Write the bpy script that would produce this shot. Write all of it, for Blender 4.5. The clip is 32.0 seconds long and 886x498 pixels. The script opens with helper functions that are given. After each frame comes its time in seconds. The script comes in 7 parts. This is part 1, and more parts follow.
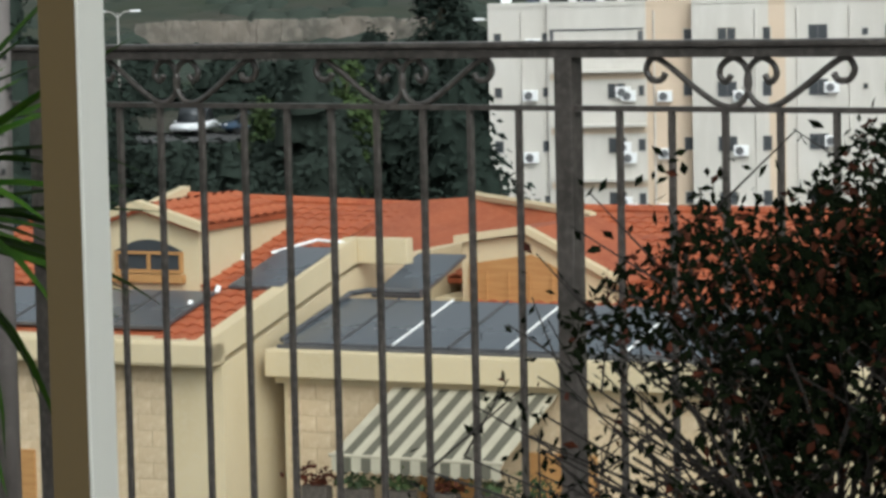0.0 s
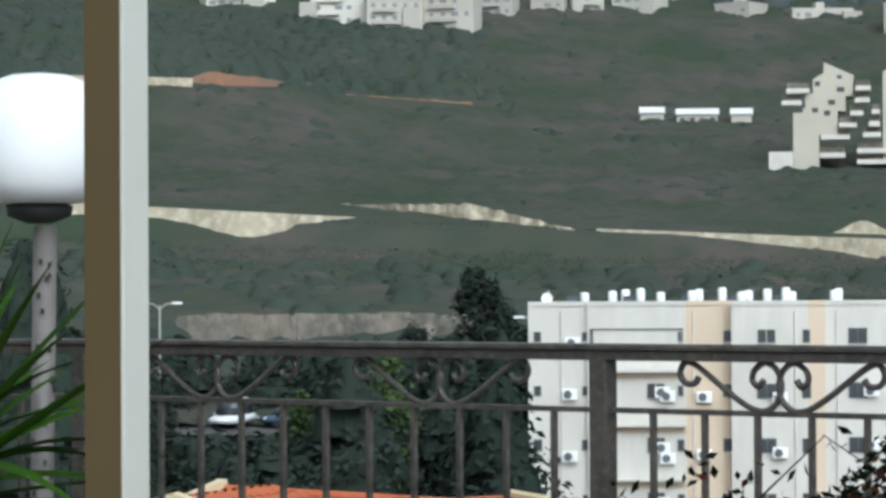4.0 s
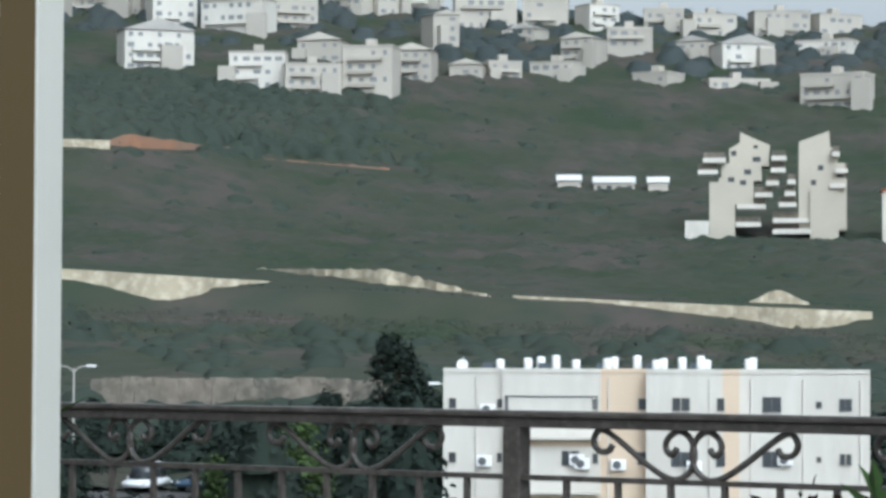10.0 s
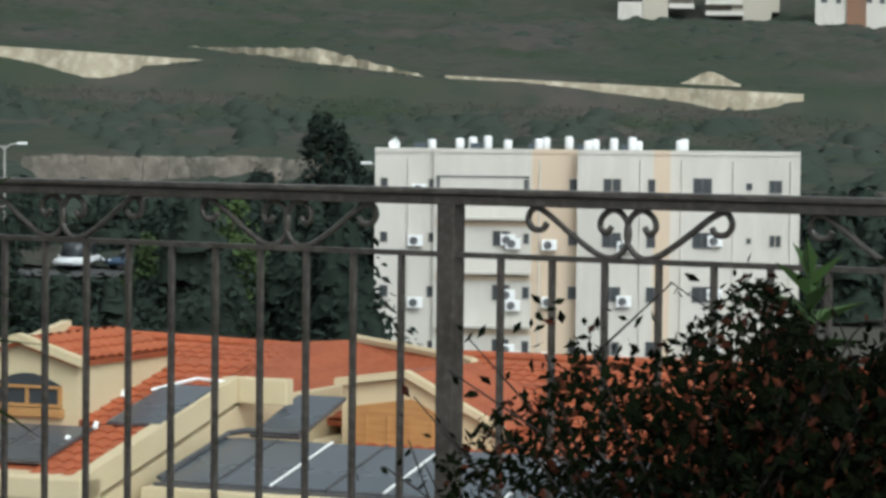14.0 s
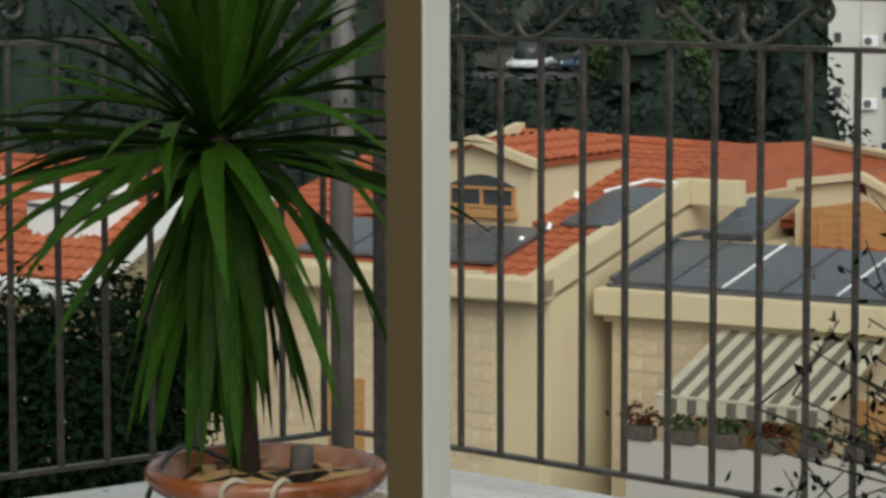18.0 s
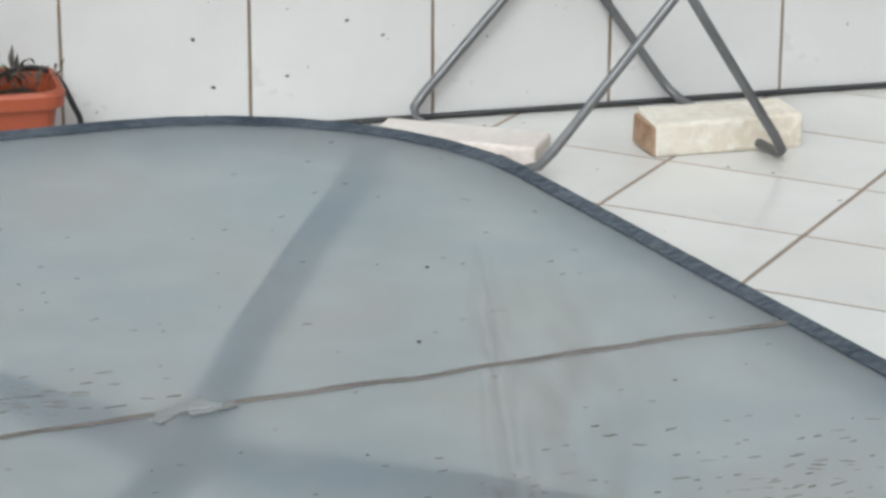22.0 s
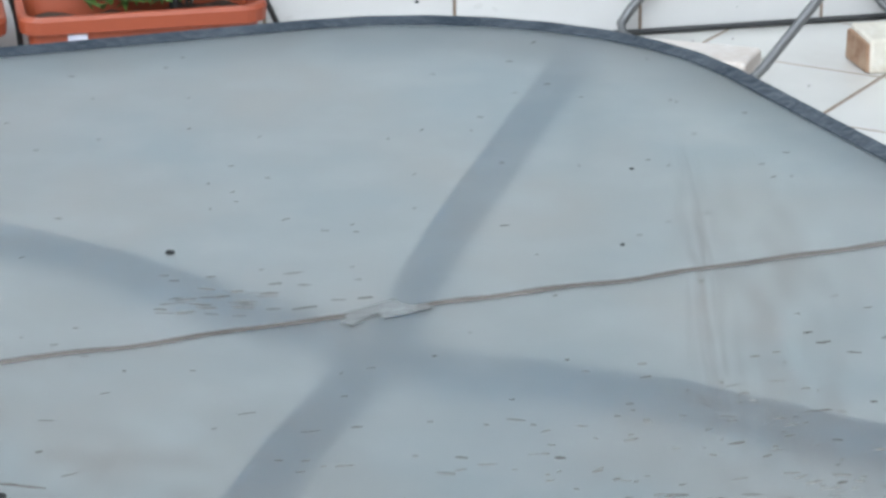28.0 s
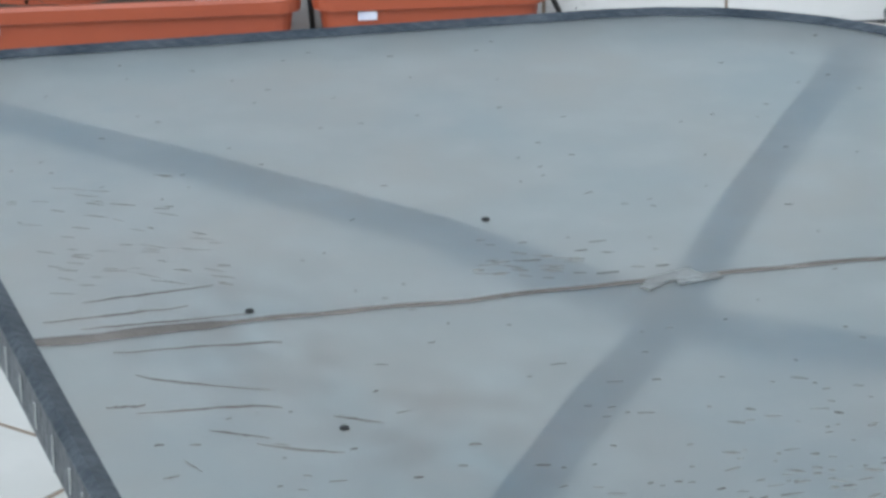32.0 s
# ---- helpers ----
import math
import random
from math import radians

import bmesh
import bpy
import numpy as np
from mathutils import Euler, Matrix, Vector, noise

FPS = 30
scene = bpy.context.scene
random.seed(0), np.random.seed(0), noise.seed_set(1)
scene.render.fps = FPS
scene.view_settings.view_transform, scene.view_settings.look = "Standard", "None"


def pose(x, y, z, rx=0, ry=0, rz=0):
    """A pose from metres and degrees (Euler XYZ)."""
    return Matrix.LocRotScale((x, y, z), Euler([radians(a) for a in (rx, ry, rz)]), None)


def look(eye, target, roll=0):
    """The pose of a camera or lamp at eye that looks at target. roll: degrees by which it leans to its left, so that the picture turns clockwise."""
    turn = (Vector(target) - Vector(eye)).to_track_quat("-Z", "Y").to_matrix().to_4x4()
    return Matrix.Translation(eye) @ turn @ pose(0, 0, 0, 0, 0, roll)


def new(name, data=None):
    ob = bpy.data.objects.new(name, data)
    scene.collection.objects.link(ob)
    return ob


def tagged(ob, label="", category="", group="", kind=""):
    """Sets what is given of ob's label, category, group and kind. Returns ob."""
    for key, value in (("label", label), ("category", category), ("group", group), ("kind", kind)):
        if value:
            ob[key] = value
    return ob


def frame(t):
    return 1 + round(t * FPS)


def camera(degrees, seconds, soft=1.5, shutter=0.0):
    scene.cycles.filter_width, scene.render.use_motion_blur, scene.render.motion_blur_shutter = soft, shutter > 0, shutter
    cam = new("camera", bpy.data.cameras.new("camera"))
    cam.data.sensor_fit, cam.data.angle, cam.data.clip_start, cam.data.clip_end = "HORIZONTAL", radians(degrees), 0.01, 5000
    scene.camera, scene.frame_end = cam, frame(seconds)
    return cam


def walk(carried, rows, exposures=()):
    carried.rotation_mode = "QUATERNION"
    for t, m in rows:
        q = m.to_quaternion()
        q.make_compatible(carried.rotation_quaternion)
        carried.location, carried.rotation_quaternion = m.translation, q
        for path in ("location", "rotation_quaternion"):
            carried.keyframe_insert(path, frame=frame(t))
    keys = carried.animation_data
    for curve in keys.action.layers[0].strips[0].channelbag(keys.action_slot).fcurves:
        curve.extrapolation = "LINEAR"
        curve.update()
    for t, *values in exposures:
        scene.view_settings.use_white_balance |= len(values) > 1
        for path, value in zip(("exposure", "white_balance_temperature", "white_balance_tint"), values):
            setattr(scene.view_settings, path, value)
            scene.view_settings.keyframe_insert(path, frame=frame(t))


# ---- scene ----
FOV = 17.03
cam = camera(FOV, 32.0, soft=3.2)
# seconds, x, y, z, yaw to the left, pitch up, roll
ROWS = [
    (0.0, -0.008, 0.097, 1.548, 11.10, -5.03, 1.26), (0.5, 0.008, 0.043, 1.553, 12.45, -4.38, 0.55),
    (1.0, 0.014, 0.011, 1.555, 13.38, -3.70, 0.65), (1.5, 0.017, -0.003, 1.556, 13.67, -2.96, 1.09),
    (2.0, 0.015, 0.017, 1.557, 13.46, -2.21, 1.15), (2.5, 0.012, 0.031, 1.556, 13.03, -1.53, 1.12),
    (3.0, 0.009, 0.046, 1.556, 12.50, -0.88, 1.00), (3.5, 0.010, 0.025, 1.555, 12.05, -0.12, 0.63),
    (4.0, 0.013, 0.016, 1.556, 11.78, 0.72, 0.32), (4.5, 0.015, 0.019, 1.554, 11.61, 1.49, 0.25),
    (6.5, 0.012, 0.025, 1.557, 11.03, 2.28, 0.09), (7.0, 0.011, 0.021, 1.556, 10.74, 2.30, -0.01),
    (7.5, 0.011, 0.034, 1.555, 10.58, 2.35, -0.01), (8.0, 0.010, 0.039, 1.556, 10.52, 2.41, 0.00),
    (8.5, 0.012, 0.035, 1.555, 10.57, 2.43, 0.02), (9.0, 0.012, 0.024, 1.555, 10.57, 2.38, -0.01),
    (9.5, 0.013, 0.031, 1.556, 10.45, 2.24, -0.08), (10.0, 0.014, 0.023, 1.556, 10.16, 1.99, -0.24),
    (10.5, 0.015, 0.005, 1.554, 9.79, 1.65, -0.14), (11.0, 0.012, 0.025, 1.552, 9.46, 1.17, -0.24),
    (11.5, 0.010, 0.032, 1.552, 9.26, 0.55, -0.17), (12.0, 0.007, 0.038, 1.552, 9.14, -0.11, -0.34),
    (12.5, 0.007, 0.041, 1.552, 9.08, -0.73, -0.39), (13.0, 0.006, 0.043, 1.550, 8.92, -1.27, -0.41),
    (13.5, 0.005, 0.042, 1.550, 8.78, -1.73, -0.47), (15.5, 0.008, 0.024, 1.556, 9.54, -4.45, -1.25),
    (16.0, 0.013, 0.004, 1.554, 10.57, -5.19, -0.57), (16.5, 0.012, 0.000, 1.551, 12.01, -5.55, 0.11),
    (17.0, 0.006, 0.024, 1.548, 13.66, -5.59, 0.14), (17.5, -0.004, 0.067, 1.543, 15.46, -5.68, 0.09),
    (18.0, -0.001, 0.048, 1.545, 17.55, -6.13, 0.08), (18.5, 0.005, -0.019, 1.533, 20.12, -7.13, -0.55),
    (19.0, 0.035, -0.072, 1.528, 24.00, -8.52, 0.23), (19.5, -0.003, -0.033, 1.523, 27.79, -10.07, 0.71),
    (20.0, -0.041, -0.007, 1.512, 31.21, -11.45, 0.68), (20.5, -0.027, -0.029, 1.504, 34.77, -12.84, 1.41),
    (21.0, -0.056, -0.079, 1.506, 37.51, -14.61, 0.91), (21.5, -0.080, -0.072, 1.508, 40.00, -16.79, -0.11),
    (22.0, -0.102, -0.054, 1.489, 41.84, -18.63, -0.22), (22.5, -0.156, -0.004, 1.456, 42.71, -19.91, 0.35),
    (23.0, -0.196, 0.034, 1.425, 42.94, -20.49, 1.03), (23.5, -0.217, 0.039, 1.416, 42.78, -21.05, 0.65),
    (24.0, -0.204, 0.024, 1.423, 43.01, -21.54, 0.65), (24.5, -0.209, 0.023, 1.422, 43.20, -21.92, 0.67),
    (26.5, -0.149, 0.016, 1.398, 44.85, -20.84, 0.40), (27.0, -0.147, 0.020, 1.396, 45.49, -20.09, 0.41),
    (27.5, -0.149, 0.023, 1.400, 46.03, -19.57, 0.44), (28.0, -0.156, 0.009, 1.436, 46.09, -19.94, 0.78),
    (28.5, -0.145, -0.008, 1.444, 46.51, -19.57, 0.59), (29.0, -0.121, -0.038, 1.454, 46.93, -19.28, 0.31),
    (29.5, -0.079, -0.081, 1.474, 47.45, -19.17, 0.16), (30.0, -0.034, -0.129, 1.495, 48.00, -19.21, -0.19),
    (30.5, -0.018, -0.149, 1.506, 48.63, -19.47, -0.22), (31.0, -0.003, -0.169, 1.519, 49.38, -19.93, 0.12),
    (31.5, -0.014, -0.176, 1.520, 50.20, -20.24, 0.62), (32.0, -0.025, -0.163, 1.510, 51.17, -20.37, 0.77),
]


def aim(yaw, pitch, roll):
    y, p = radians(yaw), radians(pitch)
    f = Vector((-math.sin(y) * math.cos(p), math.cos(y) * math.cos(p), math.sin(p)))
    r = Vector((math.cos(y), math.sin(y), 0))
    d = f.cross(r)
    c, s = math.cos(radians(roll)), math.sin(radians(roll))
    r, d = c * r + s * d, -s * r + c * d
    return Matrix((r, -d, -f)).transposed()


walk(cam, [(t, Matrix.Translation((x, y, z)) @ aim(a, b, c).to_4x4()) for t, x, y, z, a, b, c in ROWS],
     [(0.0, -0.05, 6100, 3), (1.2, -0.02, 5950, 1), (4.0, 0.15, 5700, 2), (9.0, 0.22, 5600, 3), (13.0, 0.0, 5850, 1), (17.0, -0.31, 6300, 2), (18.4, -0.48, 6400, 3), (19.2, -0.67, 6600, 4), (20.0, -0.46, 6500, 3), (20.5, -0.26, 6500, 3), (21.0, 0.08, 6050, 4), (21.5, 0.10, 6050, 4), (22.0, 0.38, 6050, 4), (24.5, 0.56, 5950, 4), (28.0, 0.53, 5650, 3), (32.0, 0.34, 5600, 2)])

# ---- light ----
world = bpy.data.worlds.new("world")
scene.world = world
world.use_nodes = True
wn = world.node_tree.nodes
sky = wn.new("ShaderNodeTexSky")
sky.sky_type = "NISHITA"
sky.sun_disc = False
sky.sun_elevation, sky.sun_rotation = radians(38), radians(150)
sky.air_density, sky.dust_density, sky.ozone_density = 1.0, 5.0, 1.0
cloud = wn.new("ShaderNodeHueSaturation")
cloud.inputs["Saturation"].default_value = 0.08
cloud.inputs["Value"].default_value = 1.08
world.node_tree.links.new(sky.outputs[0], cloud.inputs["Color"])
world.node_tree.links.new(cloud.outputs[0], wn["Background"].inputs[0])
wn["Background"].inputs[1].default_value = 0.15
sun = new("sun", bpy.data.lights.new("sun", "SUN"))
sun.data.energy, sun.data.angle, sun.data.color = 0.9, radians(60), (1.0, 0.985, 0.96)
sun.matrix_world = look((30, -40, 60), (0, 10, 0))
EYE = 1.48

# ---- materials ----
def mat(name, c1, c2=None, rough=0.7, scale=6.0, bump=0.15, metal=0.0, fine=40.0, c3=None, spec=0.5, stretch=(1, 1, 1), rand=0.0, world_space=False, bump_scale=None):
    """Two scales of noise between the colours, grain as relief; rand varies whole pieces."""
    m = bpy.data.materials.new(name)
    m.use_nodes = True
    nt = m.node_tree
    n, l = nt.nodes, nt.links
    bs = n["Principled BSDF"]
    bs.inputs["Metallic"].default_value = metal
    bs.inputs["Specular IOR Level"].default_value = spec
    c2 = c2 or tuple(v * 0.75 for v in c1)
    c3 = c3 or tuple(0.5 * (a + b) for a, b in zip(c1, c2))
    if world_space:
        src = n.new("ShaderNodeNewGeometry").outputs["Position"]
    else:
        src = n.new("ShaderNodeTexCoord").outputs["Object"]
    mp = n.new("ShaderNodeMapping")
    mp.inputs["Scale"].default_value = stretch
    l.new(src, mp.inputs["Vector"])
    big, small = n.new("ShaderNodeTexNoise"), n.new("ShaderNodeTexNoise")
    for t, s, d in ((big, scale, 4.0), (small, fine, 6.0)):
        t.inputs["Scale"].default_value = s
        t.inputs["Detail"].default_value = d
        l.new(mp.outputs[0], t.inputs["Vector"])
    r1 = n.new("ShaderNodeValToRGB")
    r1.color_ramp.elements[0].position, r1.color_ramp.elements[1].position = 0.35, 0.65
    r1.color_ramp.elements[0].color, r1.color_ramp.elements[1].color = (*c1, 1), (*c2, 1)
    l.new(big.outputs[0], r1.inputs[0])
    r2 = n.new("ShaderNodeMix")
    r2.data_type = "RGBA"
    r2.inputs["B"].default_value = (*c3, 1)
    ms = n.new("ShaderNodeMapRange")
    ms.inputs["From Min"].default_value, ms.inputs["From Max"].default_value = 0.45, 0.75
    l.new(small.outputs[0], ms.inputs[0])
    l.new(ms.outputs[0], r2.inputs["Factor"])
    l.new(r1.outputs[0], r2.inputs["A"])
    out = r2.outputs["Result"]
    if rand:
        oi = n.new("ShaderNodeObjectInfo")
        gi = n.new("ShaderNodeNewGeometry")
        ad = n.new("ShaderNodeMath")
        l.new(oi.outputs["Random"], ad.inputs[0])
        l.new(gi.outputs["Random Per Island"], ad.inputs[1])
        mr = n.new("ShaderNodeMapRange")
        mr.inputs["From Max"].default_value = 2.0
        mr.inputs["To Min"].default_value, mr.inputs["To Max"].default_value = 1 - rand, 1 + rand
        l.new(ad.outputs[0], mr.inputs[0])
        hs = n.new("ShaderNodeHueSaturation")
        l.new(mr.outputs[0], hs.inputs["Value"])
        l.new(out, hs.inputs["Color"])
        out = hs.outputs[0]
    l.new(out, bs.inputs["Base Color"])
    rr = n.new("ShaderNodeMapRange")
    rr.inputs["To Min"].default_value, rr.inputs["To Max"].default_value = max(0.02, rough - 0.12), min(1, rough + 0.12)
    l.new(big.outputs[0], rr.inputs[0])
    l.new(rr.outputs[0], bs.inputs["Roughness"])
    if bump:
        bp = n.new("ShaderNodeBump")
        bp.inputs["Strength"].default_value = bump
        bp.inputs["Distance"].default_value = 0.01 if bump_scale is None else bump_scale
        l.new(small.outputs[0], bp.inputs["Height"])
        l.new(bp.outputs[0], bs.inputs["Normal"])
    return m


M = {}
M["soil"] = mat("soil_scrub", (0.046, 0.051, 0.034), (0.072, 0.061, 0.049), 0.95, 0.012, 0.3, fine=0.12, c3=(0.050, 0.052, 0.038), world_space=True, bump_scale=0.5)
M["asphalt"] = mat("asphalt", (0.06, 0.06, 0.06), (0.08, 0.078, 0.075), 0.8, 0.3, 0.3)
M["scrub"] = mat("scrub_leaves", (0.036, 0.051, 0.030), (0.074, 0.066, 0.058), 0.95, 0.035, 0, fine=0.16, c3=(0.038, 0.050, 0.038), rand=0.05, world_space=True, spec=0.1)
# Ridge trees: the blue-grey of distance haze is mixed into the needle colour.
M["ridgepine"] = mat("hazed_needles", (0.046, 0.058, 0.058), (0.058, 0.068, 0.068), 0.95, 0.03, 0, fine=0.8, rand=0.08, world_space=True, spec=0.1)
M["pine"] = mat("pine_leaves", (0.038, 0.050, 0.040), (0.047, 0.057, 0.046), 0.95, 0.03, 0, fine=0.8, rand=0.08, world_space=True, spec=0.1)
M["leafgreen"] = mat("fresh_leaves", (0.035, 0.08, 0.016), (0.055, 0.10, 0.024), 0.7, 0.5, 0, fine=6, rand=0.4)
M["bark"] = mat("bark", (0.10, 0.075, 0.05), (0.06, 0.045, 0.03), 0.9, 4, 0.6)
M["stucco"] = mat("cream_stucco", (0.60, 0.50, 0.32), (0.54, 0.44, 0.27), 0.9, 0.7, 0.25, fine=12, c3=(0.57, 0.48, 0.32))
M["stone"] = mat("stone_cladding", (0.60, 0.47, 0.30), (0.50, 0.38, 0.24), 0.85, 1.2, 0.3, fine=8, c3=(0.66, 0.54, 0.37), rand=0.10)
M["rooftile"] = mat("clay_roof_tile", (0.37, 0.090, 0.030), (0.28, 0.066, 0.026), 0.75, 0.8, 0.3, fine=9, c3=(0.40, 0.12, 0.05), rand=0.16)
M["panel"] = mat("solar_glass", (0.065, 0.078, 0.092), (0.095, 0.105, 0.118), 0.28, 0.5, 0.0, fine=6)
M["whitepaint"] = mat("white_render", (0.58, 0.55, 0.50), (0.49, 0.46, 0.41), 0.85, 0.15, 0.1, fine=1.2, c3=(0.60, 0.57, 0.52), stretch=(1, 1, 0.25))
M["peach"] = mat("peach_render", (0.60, 0.48, 0.36), (0.55, 0.44, 0.33), 0.85, 0.15, 0.1, fine=2.5)
M["dark"] = mat("dark_glass", (0.035, 0.04, 0.045), (0.06, 0.065, 0.07), 0.3, 0.5, 0)
M["iron"] = mat("painted_iron", (0.030, 0.025, 0.021), (0.055, 0.046, 0.040), 0.40, 9, 0.2, fine=60, c3=(0.095, 0.082, 0.072), spec=0.6)
M["tilewhite"] = mat("white_ceramic_tile", (0.51, 0.495, 0.485), (0.44, 0.425, 0.415), 0.30, 3.0, 0.05, fine=20, rand=0.03)
M["grout"] = mat("brown_grout", (0.15, 0.105, 0.072), (0.22, 0.165, 0.12), 0.95, 6, 0.2)
M["coping"] = mat("travertine", (0.74, 0.72, 0.69), (0.64, 0.60, 0.54), 0.22, 7, 0.12, fine=30, c3=(0.78, 0.77, 0.75), rand=0.05)
# Dark tone that stands for the post side in shade.
M["beige"] = mat("dark_side_aluminium", (0.088, 0.058, 0.020), (0.078, 0.052, 0.018), 0.45, 2, 0.03)
M["silverbeige"] = mat("pale_aluminium", (0.56, 0.55, 0.50), (0.52, 0.51, 0.46), 0.42, 2, 0.03)
M["terracotta"] = mat("glazed_terracotta", (0.24, 0.062, 0.010), (0.16, 0.042, 0.009), 0.20, 5, 0.08, fine=8, c3=(0.44, 0.26, 0.19))
M["frosted"] = mat("frosted_glass_top", (0.47, 0.525, 0.545), (0.53, 0.54, 0.53), 0.25, 5, 0.0, fine=14, c3=(0.57, 0.605, 0.61))
M["steel"] = mat("grey_steel", (0.11, 0.11, 0.112), (0.16, 0.16, 0.162), 0.42, 10, 0.1, metal=0.5)
M["planter"] = mat("orange_plastic", (0.29, 0.060, 0.022), (0.25, 0.050, 0.020), 0.5, 5, 0.05)
M["hillstone"] = mat("weathered_render", (0.46, 0.425, 0.37), (0.39, 0.36, 0.315), 0.9, 0.08, 0.1, fine=1.2, rand=0.22)
M["greyroof"] = mat("grey_roof", (0.40, 0.38, 0.35), (0.33, 0.31, 0.29), 0.9, 0.2, 0.1, rand=0.15)
# Tower cream greyed down, with the haze put into the colour.
M["hillcream"] = mat("cream_render", (0.46, 0.42, 0.345), (0.40, 0.365, 0.305), 0.9, 0.1, 0.1, fine=1.5)


# ---- mesh helpers ----
def obj(name, bm, material, smooth=False):
    me = bpy.data.meshes.new(name)
    bm.normal_update()
    bm.to_mesh(me)
    bm.free()
    me.materials.append(material)
    if smooth:
        me.polygons.foreach_set("use_smooth", [True] * len(me.polygons))
    return new(name, me)


def part(name, bm, material, parent, label="", smooth=False):
    o = obj(name, bm, material, smooth)
    o.parent = parent
    if label:
        o["label"] = label
    return o


def piece(name, mesh, parent, m=Matrix()):
    """A repeat on shared mesh data."""
    o = new(name, mesh)
    o.parent = parent
    o.matrix_local = m
    return o


def root(name, m, label, category, group="", kind=""):
    e = new(name)
    e.empty_display_size = 0.2
    e.matrix_world = m
    return tagged(e, label, category, group, kind)


def box(bm, x0, x1, y0, y1, z0, z1, bevel=0.0, m=None):
    vs = [bm.verts.new((x, y, z)) for z in (z0, z1) for y in (y0, y1) for x in (x0, x1)]
    fs = [bm.faces.new([vs[i] for i in q]) for q in ((0, 2, 3, 1), (4, 5, 7, 6), (0, 1, 5, 4), (2, 6, 7, 3), (0, 4, 6, 2), (1, 3, 7, 5))]
    if bevel:
        es = list({e for f in fs for e in f.edges})
        r = bmesh.ops.bevel(bm, geom=es, offset=bevel, segments=2, profile=0.5, affect="EDGES")
        vs = list({v for f in r["faces"] for v in f.verts} | {v for v in vs if v.is_valid})
    if m is not None:
        bmesh.ops.transform(bm, matrix=m, verts=[v for v in vs if v.is_valid])
    return bm


def boxm(x0, x1, y0, y1, z0, z1, bevel=0.0):
    return box(bmesh.new(), x0, x1, y0, y1, z0, z1, bevel)


def tube(bm, pts, r, n=8, closed=False, taper=None):
    """A round bar along points."""
    pts = [Vector(p) for p in pts]
    rings, k = [], len(pts)
    ref = None
    for i, p in enumerate(pts):
        a = pts[(i - 1) % k] if (i > 0 or closed) else p
        b = pts[(i + 1) % k] if (i < k - 1 or closed) else p
        d = (b - a).normalized()
        if ref is None:
            ref = d.orthogonal().normalized()
        ref = (ref - d * ref.dot(d)).normalized()
        s = d.cross(ref)
        rad = r if taper is None else r * (1 + (taper - 1) * i / max(1, k - 1))
        rings.append([bm.verts.new(p + rad * (math.cos(t) * ref + math.sin(t) * s)) for t in [2 * math.pi * j / n for j in range(n)]])
    for i in range(k if closed else k - 1):
        a, b = rings[i], rings[(i + 1) % k]
        for j in range(n):
            bm.faces.new((a[j], a[(j + 1) % n], b[(j + 1) % n], b[j]))
    if not closed:
        bm.faces.new(rings[0][::-1])
        bm.faces.new(rings[-1])
    return bm


def tubem(pts, r, n=8, closed=False, taper=None):
    return tube(bmesh.new(), pts, r, n, closed, taper)


def lathe(profile, n=32, wob=0.0):
    """A turned body from (radius, height) rows."""
    bm = bmesh.new()
    rings = []
    for i, (r, z) in enumerate(profile):
        rings.append([bm.verts.new((r * math.cos(a) * (1 + wob * math.sin(3 * a + i)), r * math.sin(a), z)) for a in [2 * math.pi * j / n for j in range(n)]])
    for a, b in zip(rings, rings[1:]):
        for j in range(n):
            bm.faces.new((a[j], a[(j + 1) % n], b[(j + 1) % n], b[j]))
    bm.faces.new(rings[0][::-1])
    bm.faces.new(rings[-1])
    return bm


def prism(bm, poly, y0, y1):
    """A polygon in x and z, made solid from y0 to y1."""
    a = [bm.verts.new((x, y0, z)) for x, z in poly]
    b = [bm.verts.new((x, y1, z)) for x, z in poly]
    k = len(poly)
    bm.faces.new(a)
    bm.faces.new(b[::-1])
    for i in range(k):
        bm.faces.new((a[i], b[i], b[(i + 1) % k], a[(i + 1) % k]))
    bmesh.ops.recalc_face_normals(bm, faces=bm.faces[:])
    return bm


def frame_at(yaw, d, z=0.0, turn=0.0):
    """A frame at d metres in the direction yaw: x to the right, y away, z up; turn: degrees to the left."""
    y = radians(yaw + (0.19 if 30 < d < 49.9 or 50.1 < d < 100 else 0.0))
    return Matrix.Translation((-math.sin(y) * d, math.cos(y) * d, z)) @ Matrix.Rotation(y + radians(turn), 4, "Z")

# ---- terrain ----
PROFILE_D = (0, 3, 12, 40, 75, 130, 200, 300, 392, 398, 480, 600, 700, 800, 900, 1000, 1500, 3000)
PROFILE_Z = (-6, -6, -7, -9, -11, -11, -8.5, -3, 6.5, 10, 15, 26, 45, 77, 106, 112, 95, 40)


